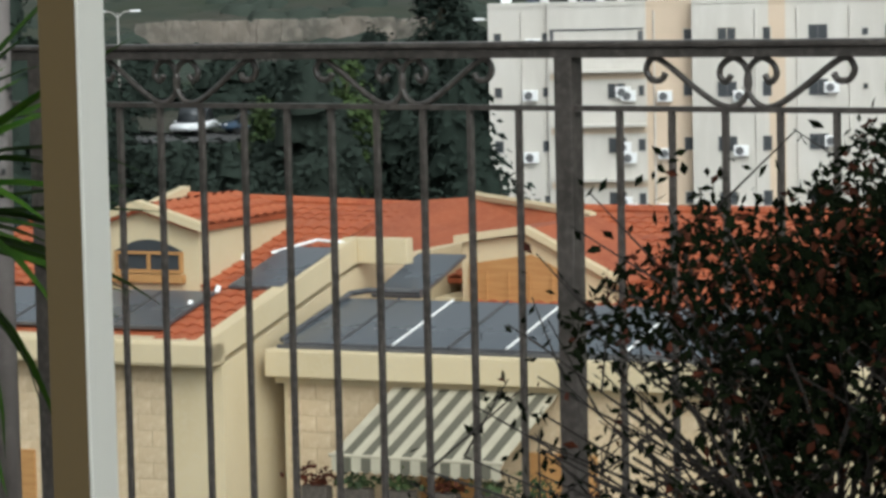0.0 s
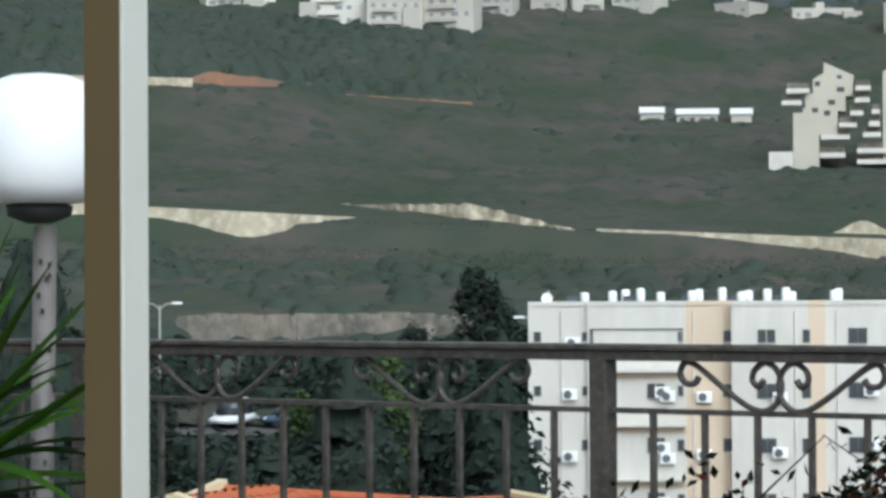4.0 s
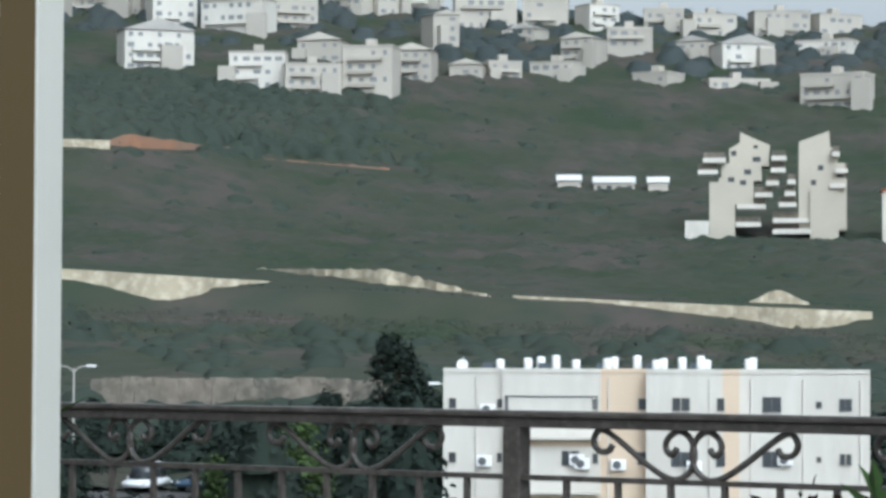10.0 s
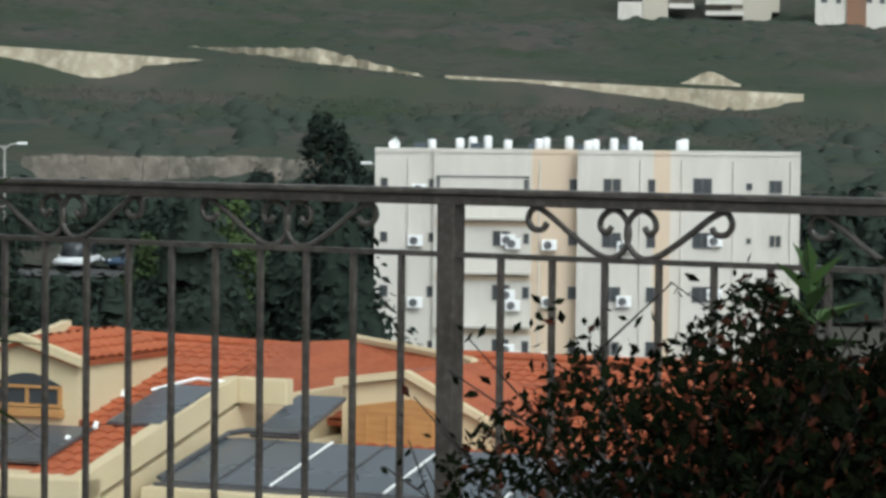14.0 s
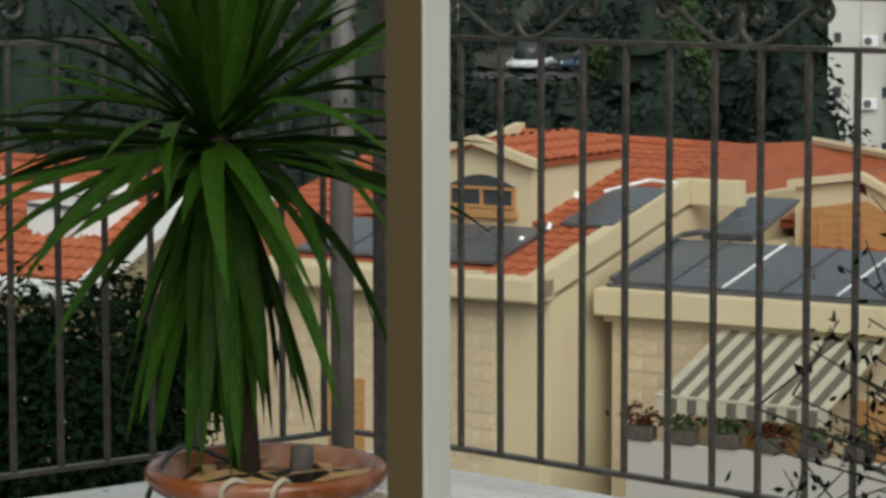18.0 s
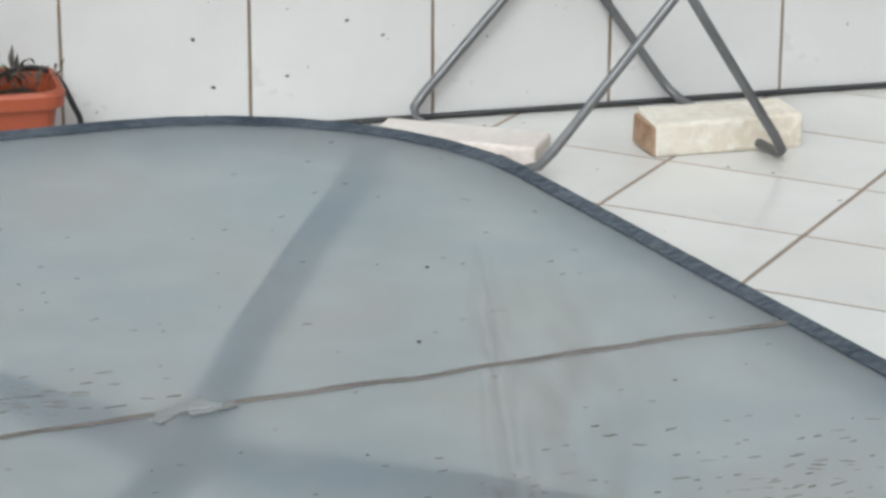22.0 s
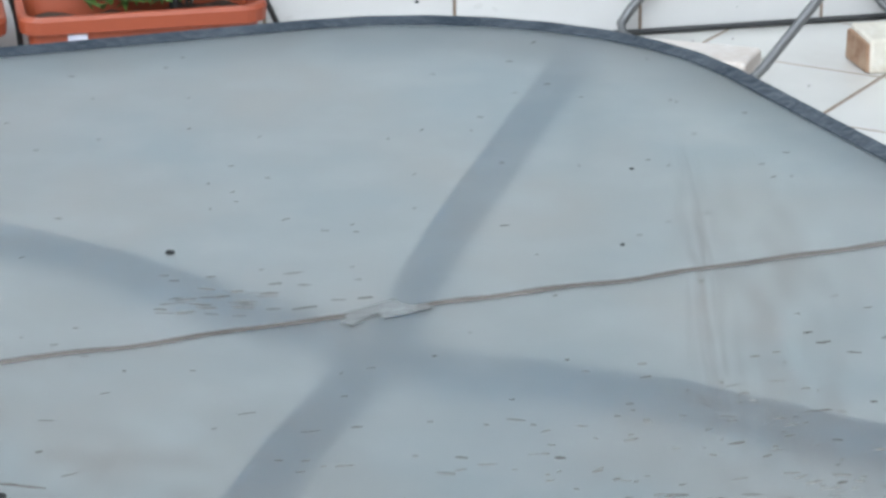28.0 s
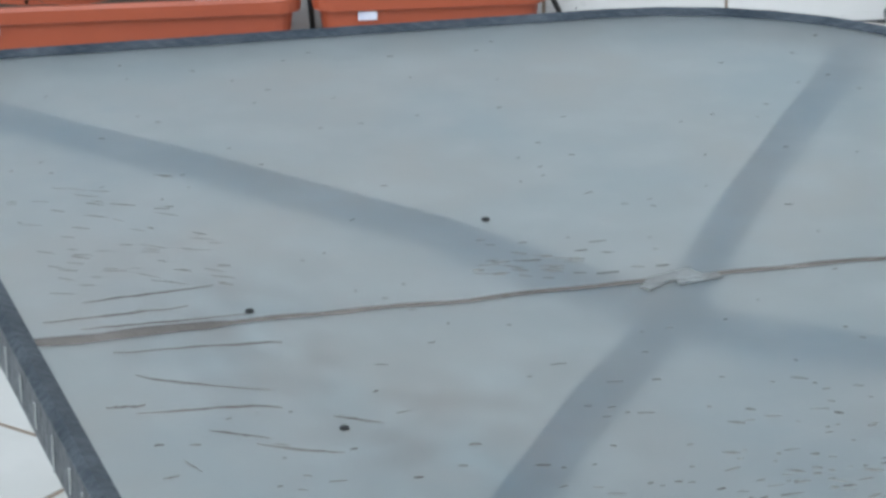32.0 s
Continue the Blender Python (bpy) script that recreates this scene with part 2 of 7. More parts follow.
def ground_z(x, y):
    d = math.hypot(x, y)
    yaw = math.degrees(math.atan2(-x, y))
    z = float(np.interp(d, PROFILE_D, PROFILE_Z))
    if d > 420:
        z -= min(1.0, (d - 420) / 400) * 0.55 * (14 - max(-40, min(30, yaw)))
        z += min(1.0, (d - 420) / 200) * noise.noise(Vector((x * 0.008, y * 0.008, 3.0))) * 5
        z += 20 * math.exp(-((yaw - 20) / 5) ** 2) * math.exp(-((d - 670) / 60) ** 2)
    if 120 < d < 510:
        fade = min(1.0, (510 - d) / 90)
        z += noise.noise(Vector((x * 0.02, y * 0.02, 0))) * min(1.0, (d - 120) / 60) * 1.5 * fade
        if d > 300:
            z += min(1.0, (d - 300) / 90) * 0.3 * (max(-5, min(18, yaw)) - 13) * fade
    if abs(yaw) > 65:
        z = z + (min(z, -8.0) - z) * min(1.0, (abs(yaw) - 65) / 40)
    return z


def terrain():
    ds = [2.0, 8, 16, 26, 40, 55, 75, 100, 115, 130, 150, 175] + list(range(200, 380, 20)) + [385, 392, 398, 405] + list(range(420, 1020, 15)) + [1060, 1120, 1200, 1350, 1500, 1800, 2200, 3000, 4500]
    yaws = [-180 + 5 * i for i in range(35)] + [-5 + 0.25 * i for i in range(108)] + [22 + 0.75 * i for i in range(47)] + [57.5 + 5 * i for i in range(25)]
    bm = bmesh.new()
    rings = []
    for d in ds:
        row = []
        for a in yaws:
            x, y = -math.sin(radians(a)) * d, math.cos(radians(a)) * d
            row.append(bm.verts.new((x, y, ground_z(x, y) - (0.9 if -3.3 < a < 20.7 and 206 < d < 975 else 0.0))))
        rings.append(row)
    for a, b in zip(rings, rings[1:]):
        for j in range(len(yaws)):
            k = (j + 1) % len(yaws)
            bm.faces.new((a[j], b[j], b[k], a[k]))
    bm.faces.new(rings[0])
    bmesh.ops.recalc_face_normals(bm, faces=bm.faces[:])
    o = obj("ground", bm, M["soil"], True)
    return tagged(o, "scrubby valley ground rising to a long ridge", "ground", kind="structure")


terrain()


def hug(yaw, pitch, start=130.0):
    """The spot where the line of sight from the terrace meets the ground."""
    d = start
    while d < 1400:
        x, y = -math.sin(radians(yaw)) * d, math.cos(radians(yaw)) * d
        if ground_z(x, y) >= EYE + d * math.tan(radians(pitch)):
            break
        d += 2.0
    return Vector((x, y, ground_z(x, y)))


# ---- terrace ----
AL, DL, AR, DR = 146.79, 5.043, 64.31, 4.481     # walls: bearing of the outward normal, distance of the tiled face


def wall_frame(bearing, dist):
    """x along the wall to the right as seen from inside, y outward, z up."""
    n = Vector((math.cos(radians(bearing)), math.sin(radians(bearing)), 0))
    return Matrix.Translation(n * dist) @ Matrix.Rotation(radians(bearing - 90), 4, "Z")


FL, FR = wall_frame(AL, DL), wall_frame(AR, DR)


def meet(d1, d2):
    a, b = radians(AL), radians(AR)
    det = math.cos(a) * math.sin(b) - math.sin(a) * math.cos(b)
    return Vector(((d1 * math.sin(b) - d2 * math.sin(a)) / det, (math.cos(a) * d2 - math.cos(b) * d1) / det, 0))


def along(F, off):
    """The corner's place along a wall for a line that lies off metres outside the face."""
    return (F.inverted() @ meet(DL + off, DR + off)).x


LEN_L, LEN_R = 8.6, 7.0
c0, pl, pr = meet(DL, DR), FL @ Vector((along(FL, 0) - LEN_L, 0, 0)), FR @ Vector((along(FR, 0) + LEN_R, 0, 0))
HOUSE = [pr, Vector((2.2, -2.6, 0)), Vector((-3.4, -5.2, 0))]


def slab(pts, z0, z1):
    bm = bmesh.new()
    a, b = [bm.verts.new((p.x, p.y, z0)) for p in pts], [bm.verts.new((p.x, p.y, z1)) for p in pts]
    k = len(pts)
    bm.faces.new(a[::-1])
    bm.faces.new(b)
    for i in range(k):
        bm.faces.new((a[i], a[(i + 1) % k], b[(i + 1) % k], b[i]))
    bmesh.ops.recalc_face_normals(bm, faces=bm.faces[:])
    return bm


def rough_edge(xa, xb, seed):
    """The broken front face of a slab: shallow bumps along its length."""
    bm = bmesh.new()
    rows = []
    n = int((xb - xa) / 0.012)
    for i in range(n + 1):
        x = xa + (xb - xa) * i / n
        col = []
        for k in range(6):
            z = 0.3235 + 0.0085 * k * 0.94
            z = min(z, 0.3640 - 0.006 * abs(noise.noise(Vector((x * 22, seed, 1)))))
            j = noise.noise(Vector((x * 55, z * 90, seed))) + 0.6 * noise.noise(Vector((x * 160, z * 200, seed)))
            col.append(bm.verts.new((x, -0.0245 - 0.0022 * j, z)))
        rows.append(col)
    for a, b in zip(rows, rows[1:]):
        for k in range(5):
            bm.faces.new((a[k], b[k], b[k + 1], a[k + 1]))
    return bm


M["copingedge"] = mat("broken_travertine", (0.56, 0.48, 0.36), (0.44, 0.35, 0.23), 0.7, 14, 0.5, fine=70, c3=(0.20, 0.15, 0.10))
floor = tagged(obj("floor", slab([c0, pl, *HOUSE[::-1]], -0.3, -0.0012), M["grout"]), "terrace floor of pale tiles with brown joints", "floor", kind="structure")
walls = {}
for nm, F, sg, ln in (("wall_left", FL, -1, LEN_L), ("wall_right", FR, 1, LEN_R)):
    bm = bmesh.new()
    for off, z0, z1 in ((0.0008, -0.5, 0.322),):
        a, b = along(F, off), along(F, 0.25)
        e = a + sg * ln
        prism(bm, [(a, z0), (e, z0), (e, z1), (a, z1)], off, 0.25)
    w = obj(nm, bm, M["grout"])
    w.matrix_world = F
    walls[nm] = tagged(w, "low parapet wall faced with white ceramic tiles", "parapet wall", kind="structure")
    step, x0 = 1.32, (along(F, 0.0) if sg > 0 else along(F, 0.0) - ln)
    k = 0
    while k * step < ln:
        xa, xb = x0 + k * step + 0.0015, min(x0 + (k + 1) * step, x0 + ln) - 0.0015
        bm = boxm(xa, xb, -0.022, 0.268, 0.322, 0.366, 0.005)
        slab_o = part("coping_slab", bm, M["coping"], w, "pale travertine coping slab with pitted brown edge")
        part("edge", rough_edge(xa + 0.003, xb - 0.003, k), M["copingedge"], slab_o, "rough brown pitted front edge")
        k += 1
end = boxm(along(FL, 0.0), along(FL, 0.0) + 0.28, 0.0, 0.266, 0.321, 0.365, 0.004)
part("coping_slab", end, M["coping"], walls["wall_left"])
# Unseen house wall, added to block the light from behind the terrace.
hw = bmesh.new()
for p, q in zip(HOUSE, HOUSE[1:]):
    d = (q - p).normalized()
    n = Vector((d.y, -d.x, 0))
    f = [(p, 0), (q, 0), (q, 1), (p, 1)]
    vs = [hw.verts.new((v + (n * 0.25 if s else Vector())).to_tuple()[:2] + (z,)) for z in (-0.3, 3.1) for v, s in f]
    for i in range(4):
        j = (i + 1) % 4
        hw.faces.new((vs[i], vs[j], vs[j + 4], vs[i + 4]))
    hw.faces.new(vs[4:])
bmesh.ops.recalc_face_normals(hw, faces=hw.faces[:])
tagged(obj("wall_house", hw, M["stucco"]), "unseen cream house wall added behind the terrace", "wall", kind="structure")


def smooth_path(pts, k=5):
    """Points of a smooth curve through the given ones."""
    p = [Vector(q) for q in pts]
    p = [2 * p[0] - p[1], *p, 2 * p[-1] - p[-2]]
    out = []
    for i in range(1, len(p) - 2):
        for j in range(k):
            t = j / k
            a, b, c, d = p[i - 1:i + 3]
            out.append(0.5 * (2 * b + (c - a) * t + (2 * a - 5 * b + 4 * c - d) * t * t + (3 * b - a - 3 * c + d) * t ** 3))
    return out + [p[-2]]


def scroll_mesh():
    """One wrought scroll: a small outer curl, a long sweep and a large inner curl."""
    pts = [(-0.172, 1.389), (-0.182, 1.377), (-0.203, 1.379), (-0.213, 1.397), (-0.200, 1.416), (-0.172, 1.407), (-0.105, 1.360), (-0.060, 1.334), (-0.030, 1.330),
           (-0.006, 1.347), (0.003, 1.375), (-0.007, 1.404), (-0.030, 1.417), (-0.053, 1.404), (-0.058, 1.385), (-0.045, 1.374), (-0.034, 1.386)]
    bm = tubem(smooth_path([(x, 0, z - 0.002) for x, z in pts]), 0.0062, 6)
    o = obj("scroll", bm, M["iron"], True)
    me = o.data
    bpy.data.objects.remove(o)
    return me


SCROLL = scroll_mesh()
MIRROR = Matrix.Diagonal((-1, 1, 1, 1))


def railing(nm, F, x0, x1, post_x, step, every, yr, top=1.447, mid=1.323, low=0.449, base=0.366):
    r = root(nm, F, "brown wrought-iron railing with scrolls and square bars", "railing", "terrace railings")
    part("top_rail", boxm(x0, x1, yr - 0.028, yr + 0.028, top - 0.012, top, 0.004), M["iron"], r)
    part("under_rail", boxm(x0, x1, yr - 0.02, yr + 0.02, top - 0.031, top - 0.0125, 0.002), M["iron"], r)
    part("middle_rail", boxm(x0, x1, yr - 0.010, yr + 0.010, mid - 0.005, mid + 0.005), M["iron"], r)
    part("bottom_rail", boxm(x0, x1, yr - 0.010, yr + 0.010, low - 0.005, low + 0.005), M["iron"], r)
    bar, post = None, None
    k0, k1 = math.ceil((x0 - post_x) / step), math.floor((x1 - post_x) / step)
    for k in range(k0, k1 + 1):
        x = post_x + k * step
        if k % every == 0:
            if post is None:
                post = part("post", boxm(-0.0195, 0.0195, yr - 0.0195, yr + 0.0195, base - 0.002, top - 0.03, 0.003), M["iron"], r)
                post.location.x = x
            else:
                piece("post", post.data, r, Matrix.Translation((x, 0, 0)))
            for c in (0.385, every * step - 0.385):
                if x0 + 0.2 < x + c < x1 - 0.2:
                    piece("scroll", SCROLL, r, Matrix.Translation((x + c, yr, 0)))
                    piece("scroll", SCROLL, r, Matrix.Translation((x + c, yr, 0)) @ MIRROR)
        elif bar is None:
            bar = part("bar", boxm(-0.0057, 0.0057, yr - 0.0057, yr + 0.0057, low, mid, 0.0015), M["iron"], r)
            bar.location.x = x
        else:
            piece("bar", bar.data, r, Matrix.Translation((x, 0, 0)))
    return r


YR = 0.12
railing("railing", FR, along(FR, YR) + 0.03, along(FR, 0) + LEN_R, -3.131, 0.1125, 12, YR)
railing("railing", FL, along(FL, 0) - LEN_L, along(FL, YR) - 0.03, 2.547, 0.1125, 13, YR)

# ---- things on the terrace ----
def table():
    """A square garden table: frosted glass in a worn metal rim on crossed braces; it is slightly racked."""
    r = root("garden_table", Matrix.Translation((-1.5185, 1.260, 0)), "garden table with wet frosted-glass top in a worn grey metal rim", "table")
    e1, e2 = Vector((0.930, -0.347, 0)), Vector((0.471, 0.891, 0))
    A, B = 0.718, 0.486

    def pt(a, b, z):
        return e1 * a + e2 * b + Vector((0, 0, z))

    def outline(grow, n=8):
        out = []
        for sa, sb, s, R in ((1, 1, 0, 0.2), (-1, 1, 90, 0.27), (-1, -1, 180, 0.13), (1, -1, 270, 0.2)):
            for i in range(n + 1):
                t = radians(s + 90 * i / n)
                out.append((sa * (A - R) + (R + grow) * math.cos(t), sb * (B - R) + (R + grow) * math.sin(t)))
        return out

    def ring(rows, material, name, label, smooth=False):
        bm = bmesh.new()
        loops = [[bm.verts.new(pt(a, b, z)) for a, b in outline(g)] for g, z in rows]
        k = len(loops[0])
        for la, lb in zip(loops, loops[1:] + loops[:1]):
            for i in range(k):
                bm.faces.new((la[i], la[(i + 1) % k], lb[(i + 1) % k], lb[i]))
        bmesh.ops.recalc_face_normals(bm, faces=bm.faces[:])
        return part(name, bm, material, r, label, smooth)

    rim = ring([(-0.012, 0.722), (0.0, 0.7265), (0.006, 0.722), (0.007, 0.690), (0.003, 0.683), (-0.004, 0.683), (-0.012, 0.700)], M["rim"], "rim", "grey-blue metal rim with flaked white paint")
    bm = bmesh.new()
    ol = outline(-0.004)
    a, b = [bm.verts.new(pt(x, y, 0.7205)) for x, y in ol], [bm.verts.new(pt(x, y, 0.7145)) for x, y in ol]
    bm.faces.new(a)
    bm.faces.new(b[::-1])
    for i in range(len(ol)):
        j = (i + 1) % len(ol)
        bm.faces.new((a[j], a[i], b[i], b[j]))
    bmesh.ops.recalc_face_normals(bm, faces=bm.faces[:])
    top = part("tabletop", bm, M["frosted"], r, "frosted glass tabletop with brown streaks")
    for sa, sb in ((1, 1), (-1, 1), (1, -1), (-1, -1)):
        c = pt(sa * (A - 0.10), sb * (B - 0.055), 0)
        ends = [c * 0.02 + Vector((0, 0, 0.684)), c * 0.14 + Vector((0, 0, 0.692)), c * 0.28 + Vector((0, 0, 0.7035)), c * 0.6 + Vector((0, 0, 0.7052)), c + Vector((0, 0, 0.702))]
        bm = bmesh.new()
        d = c.normalized()
        s = Vector((-d.y, d.x, 0)) * 0.0145
        loops = [[bm.verts.new(p + s * u + Vector((0, 0, w))) for u, w in ((-1, -0.009), (1, -0.009), (1, 0.009), (-1, 0.009))] for p in ends]
        for la, lb in zip(loops, loops[1:]):
            for i in range(4):
                bm.faces.new((la[i], la[(i + 1) % 4], lb[(i + 1) % 4], lb[i]))
        bm.faces.new(loops[0][::-1])
        bm.faces.new(loops[-1])
        bmesh.ops.recalc_face_normals(bm, faces=bm.faces[:])
        part("brace", bm, M["bracesteel"], r, "blue-grey steel brace under the glass")
        leg = tubem([c + Vector((0, 0, 0.69)), c * 1.02 + Vector((0, 0, 0.35)), c * 1.06 + Vector((0, 0, 0.0))], 0.011, 10)
        part("leg", leg, M["silverbeige"], r, "pale metal leg")
    # the seam of old tape across the middle, and its lump in the centre
    rng = random.Random(5)
    bm = bmesh.new()
    prev = None
    n = 60
    for i in range(n + 1):
        t = -1 + 2 * i / n
        w = 0.0036 + 0.0032 * abs(noise.noise(Vector((i * 0.31, 0, 0)))) + (0.004 if t < -0.7 else 0)
        off = 0.006 * noise.noise(Vector((i * 0.23, 5, 0)))
        vs = [bm.verts.new(pt(off + s * w - 0.043 * t * B, t * (B - 0.012), 0.7212 + (0.0012 if s == 0 else 0))) for s in (-1, 0, 1)]
        if prev:
            for j in range(2):
                bm.faces.new((prev[j], vs[j], vs[j + 1], prev[j + 1]))
        prev = vs
    bmesh.ops.recalc_face_normals(bm, faces=bm.faces[:])
    part("seam", bm, M["tape"], top, "grey-brown seam of old tape")
    for i in range(6):
        bm = bmesh.new()
        a, l = rng.uniform(-0.7, 0.7), rng.uniform(0.02, 0.042)
        x, y = rng.uniform(-0.006, 0.008), rng.uniform(-0.018, 0.018)
        box(bm, -0.005, 0.005, -l / 2, l / 2, 0, 0.0011 + 0.0002 * i, 0, Matrix.Translation(pt(x, y, 0.7210)) @ Matrix.Rotation(-0.45 + a, 4, "Z"))
        part("tape_scrap", bm, M["palefilm"], top, "crumpled scrap of pale film")
    # dried dirt: soft-edged flakes, dense towards the near side, and long wavy runs near one end
    def flakes(rows, z):
        vs, fs = [], []
        for a, b, l, w, turn in rows:
            c, k = pt(a, b, z), len(vs)
            ca, sa = math.cos(turn), math.sin(turn)
            vs.append((c.x, c.y, c.z + 0.0004))
            for i in range(8):
                u, v = l * math.cos(i * math.pi / 4) * rng.uniform(0.75, 1.2), w * math.sin(i * math.pi / 4) * rng.uniform(0.6, 1.3)
                vs.append((c.x + u * ca - v * sa, c.y + u * sa + v * ca, c.z))
            fs += [(k, k + 1 + i, k + 1 + (i + 1) % 8) for i in range(8)]
        return vs, fs

    lie = math.atan2(e2.y, e2.x)
    rows = []
    while len(rows) < 1500:
        a, b = rng.uniform(0.06, A - 0.03), rng.uniform(-B + 0.03, B - 0.03)
        if rng.random() < min(1, max(0.04, (a - 0.10) / 0.38)) * min(1, max(0.18, (b + 0.32) / 0.45)):
            rows.append((a, b, rng.choice((0.002, 0.003, 0.004, 0.0065)), rng.uniform(0.0007, 0.0017), lie + rng.uniform(-0.5, 0.4)))
    for _ in range(110):
        rows.append((rng.uniform(-A + 0.05, 0.1), rng.uniform(-B + 0.04, B - 0.04), rng.uniform(0.0015, 0.004), rng.uniform(0.0005, 0.0012), lie + rng.uniform(-0.5, 0.5)))
    for _ in range(60):
        rows.append((rng.uniform(-0.33, -0.06), rng.uniform(-0.44, -0.30), rng.uniform(0.004, 0.013), rng.uniform(0.0006, 0.0011), lie + rng.uniform(-0.75, -0.2)))
    for _ in range(34):
        rows.append((rng.gauss(-0.06, 0.025), rng.gauss(-0.09, 0.035), rng.uniform(0.004, 0.011), rng.uniform(0.0008, 0.002), lie + rng.uniform(-0.6, 0.1)))
    rng.shuffle(rows)
    for nm, sel, mt, lb in (("dried_dirt", rows[:1350], M["streak"], "faint brown-grey flakes of dried dirt"), ("dark_dirt", rows[1350:], M["darkstreak"], "darker flakes of dried dirt")):
        me = bpy.data.meshes.new(nm)
        vs, fs = flakes(sel, 0.7207)
        me.from_pydata(vs, [], fs)
        me.materials.append(mt)
        o = new(nm, me)
        o.parent = top
        o["label"], o["kind"] = lb, "stuff"
    runs = [[(-0.052, -0.426), (-0.065, -0.327)], [(-0.017, -0.461), (-0.026, -0.354)], [(0.002, -0.439), (-0.001, -0.317)], [(0.053, -0.426), (0.056, -0.33), (0.059, -0.308)],
            [(0.098, -0.42), (0.115, -0.397), (0.145, -0.339)], [(0.165, -0.435), (0.168, -0.364), (0.176, -0.34)], [(0.198, -0.312), (0.217, -0.284)], [(0.204, -0.396), (0.225, -0.361)],
            [(0.232, -0.372), (0.248, -0.348), (0.259, -0.322)], [(0.249, -0.423), (0.269, -0.416)], [(0.15, -0.452), (0.152, -0.425)]]
    for run in runs:
        n = 14
        p = [pt(u, v, 0.7209) for u, v in run]
        p = smooth_path([tuple(q) for q in p], max(2, n // (len(p) - 1)))
        bm = bmesh.new()
        prev = None
        for i, q in enumerate(p):
            t = i / (len(p) - 1)
            q = q + e1 * 0.0022 * noise.noise(Vector((i * 0.7, run[0][0] * 90, 0)))
            w = (0.0004 + 0.0019 * math.sin(math.pi * t) ** 0.6) * (0.8 + 0.5 * noise.noise(Vector((i * 0.9, 2, run[0][1] * 70))))
            row = [bm.verts.new(q + e1 * k + Vector((0, 0, h))) for k, h in ((-w, -0.0002), (0, 0.0003), (w, -0.0002))]
            if prev:
                for j in range(2):
                    bm.faces.new((prev[j], row[j], row[j + 1], prev[j + 1]))
            prev = row
        bmesh.ops.recalc_face_normals(bm, faces=bm.faces[:])
        part("dirt_run", bm, M["tape"], top, "long wavy run of dried dirt")
    # thin films: brown water marks
    disc = bmesh.new()
    bmesh.ops.create_circle(disc, cap_ends=True, segments=40, radius=1.0)
    film = obj("stain", disc, M["brownfilm"])
    round_film = film.data
    bpy.data.objects.remove(film)
    for k, (a, b, la, lb, turn) in enumerate(((0.03, 0.217, 0.36, 0.020, -1.0), (0.10, 0.235, 0.40, 0.085, -1.0), (0.40, 0.12, 0.24, 0.20, -0.6), (0.02, -0.33, 0.24, 0.13, 0.2),
                                             (0.26, -0.26, 0.22, 0.17, 0.2), (0.217, 0.124, 0.022, 0.014, 0.4))):
        o = piece("water_mark", round_film, top, Matrix.Translation(pt(a, b, 0.72065 + 0.00002 * k)) @ Matrix.Rotation(math.atan2(e1.y, e1.x) + turn * 0.44, 4, "Z") @ Matrix.Diagonal((la, lb, 1, 1)))
        o["label"] = "faint brown water mark"
    # pale drips on the outer side of the rim
    for i in range(16):
        a = -0.10 + 0.055 * i + rng.uniform(-0.012, 0.012)
        h = rng.uniform(0.012, 0.03)
        c = pt(a, -B - 0.0075, 0.716 - h)
        part("drip", box(bmesh.new(), -0.0016, 0.0016, -0.0004, 0.0004, 0, h, 0, Matrix.Translation(c) @ Matrix.Rotation(math.atan2(e1.y, e1.x), 4, "Z")), M["limedrip"], rim, "pale dried drip")
    spk = None
    for x, y in ((-1.708, 1.235), (-1.670, 0.980), (-1.458, 0.905), (-1.49, 1.47), (-1.60, 1.60)):
        if spk is None:
            bm = lathe([(0.0015, 0), (0.0036, 0.001), (0.003, 0.0026), (0.001, 0.003)], 8)
            spk = part("speck", bm, M["black"], top, "black speck of dirt")
            spk.location = (x + 1.5185, y - 1.260, 0.7206)
        else:
            piece("speck", spk.data, top, Matrix.Translation((x + 1.5185, y - 1.260, 0.7206)) @ Matrix.Scale(0.5 if y > 1.4 else 1.0, 4))


M["rim"] = mat("worn_rim", (0.030, 0.042, 0.058), (0.095, 0.11, 0.13), 0.34, 14, 0.4, metal=0.4, fine=90, c3=(0.045, 0.055, 0.07))
M["bracesteel"] = mat("brace_steel", (0.003, 0.13, 0.31), (0.006, 0.15, 0.34), 0.5, 8, 0.1)
M["tape"] = mat("old_tape", (0.10, 0.085, 0.074), (0.17, 0.148, 0.132), 0.6, 20, 0.4, fine=120)
M["palefilm"] = mat("pale_film", (0.25, 0.26, 0.26), (0.17, 0.165, 0.155), 0.35, 30, 0.3, fine=120)
M["streak"] = mat("dried_dirt", (0.20, 0.19, 0.175), (0.26, 0.25, 0.235), 0.9, 12, 0.1, rand=0.15, spec=0.08)
M["darkstreak"] = mat("dark_dirt", (0.11, 0.10, 0.09), (0.16, 0.15, 0.135), 0.9, 12, 0.1, rand=0.25, spec=0.08)
M["limedrip"] = mat("lime_drip", (0.42, 0.43, 0.43), (0.34, 0.35, 0.35), 0.8, 40, 0)


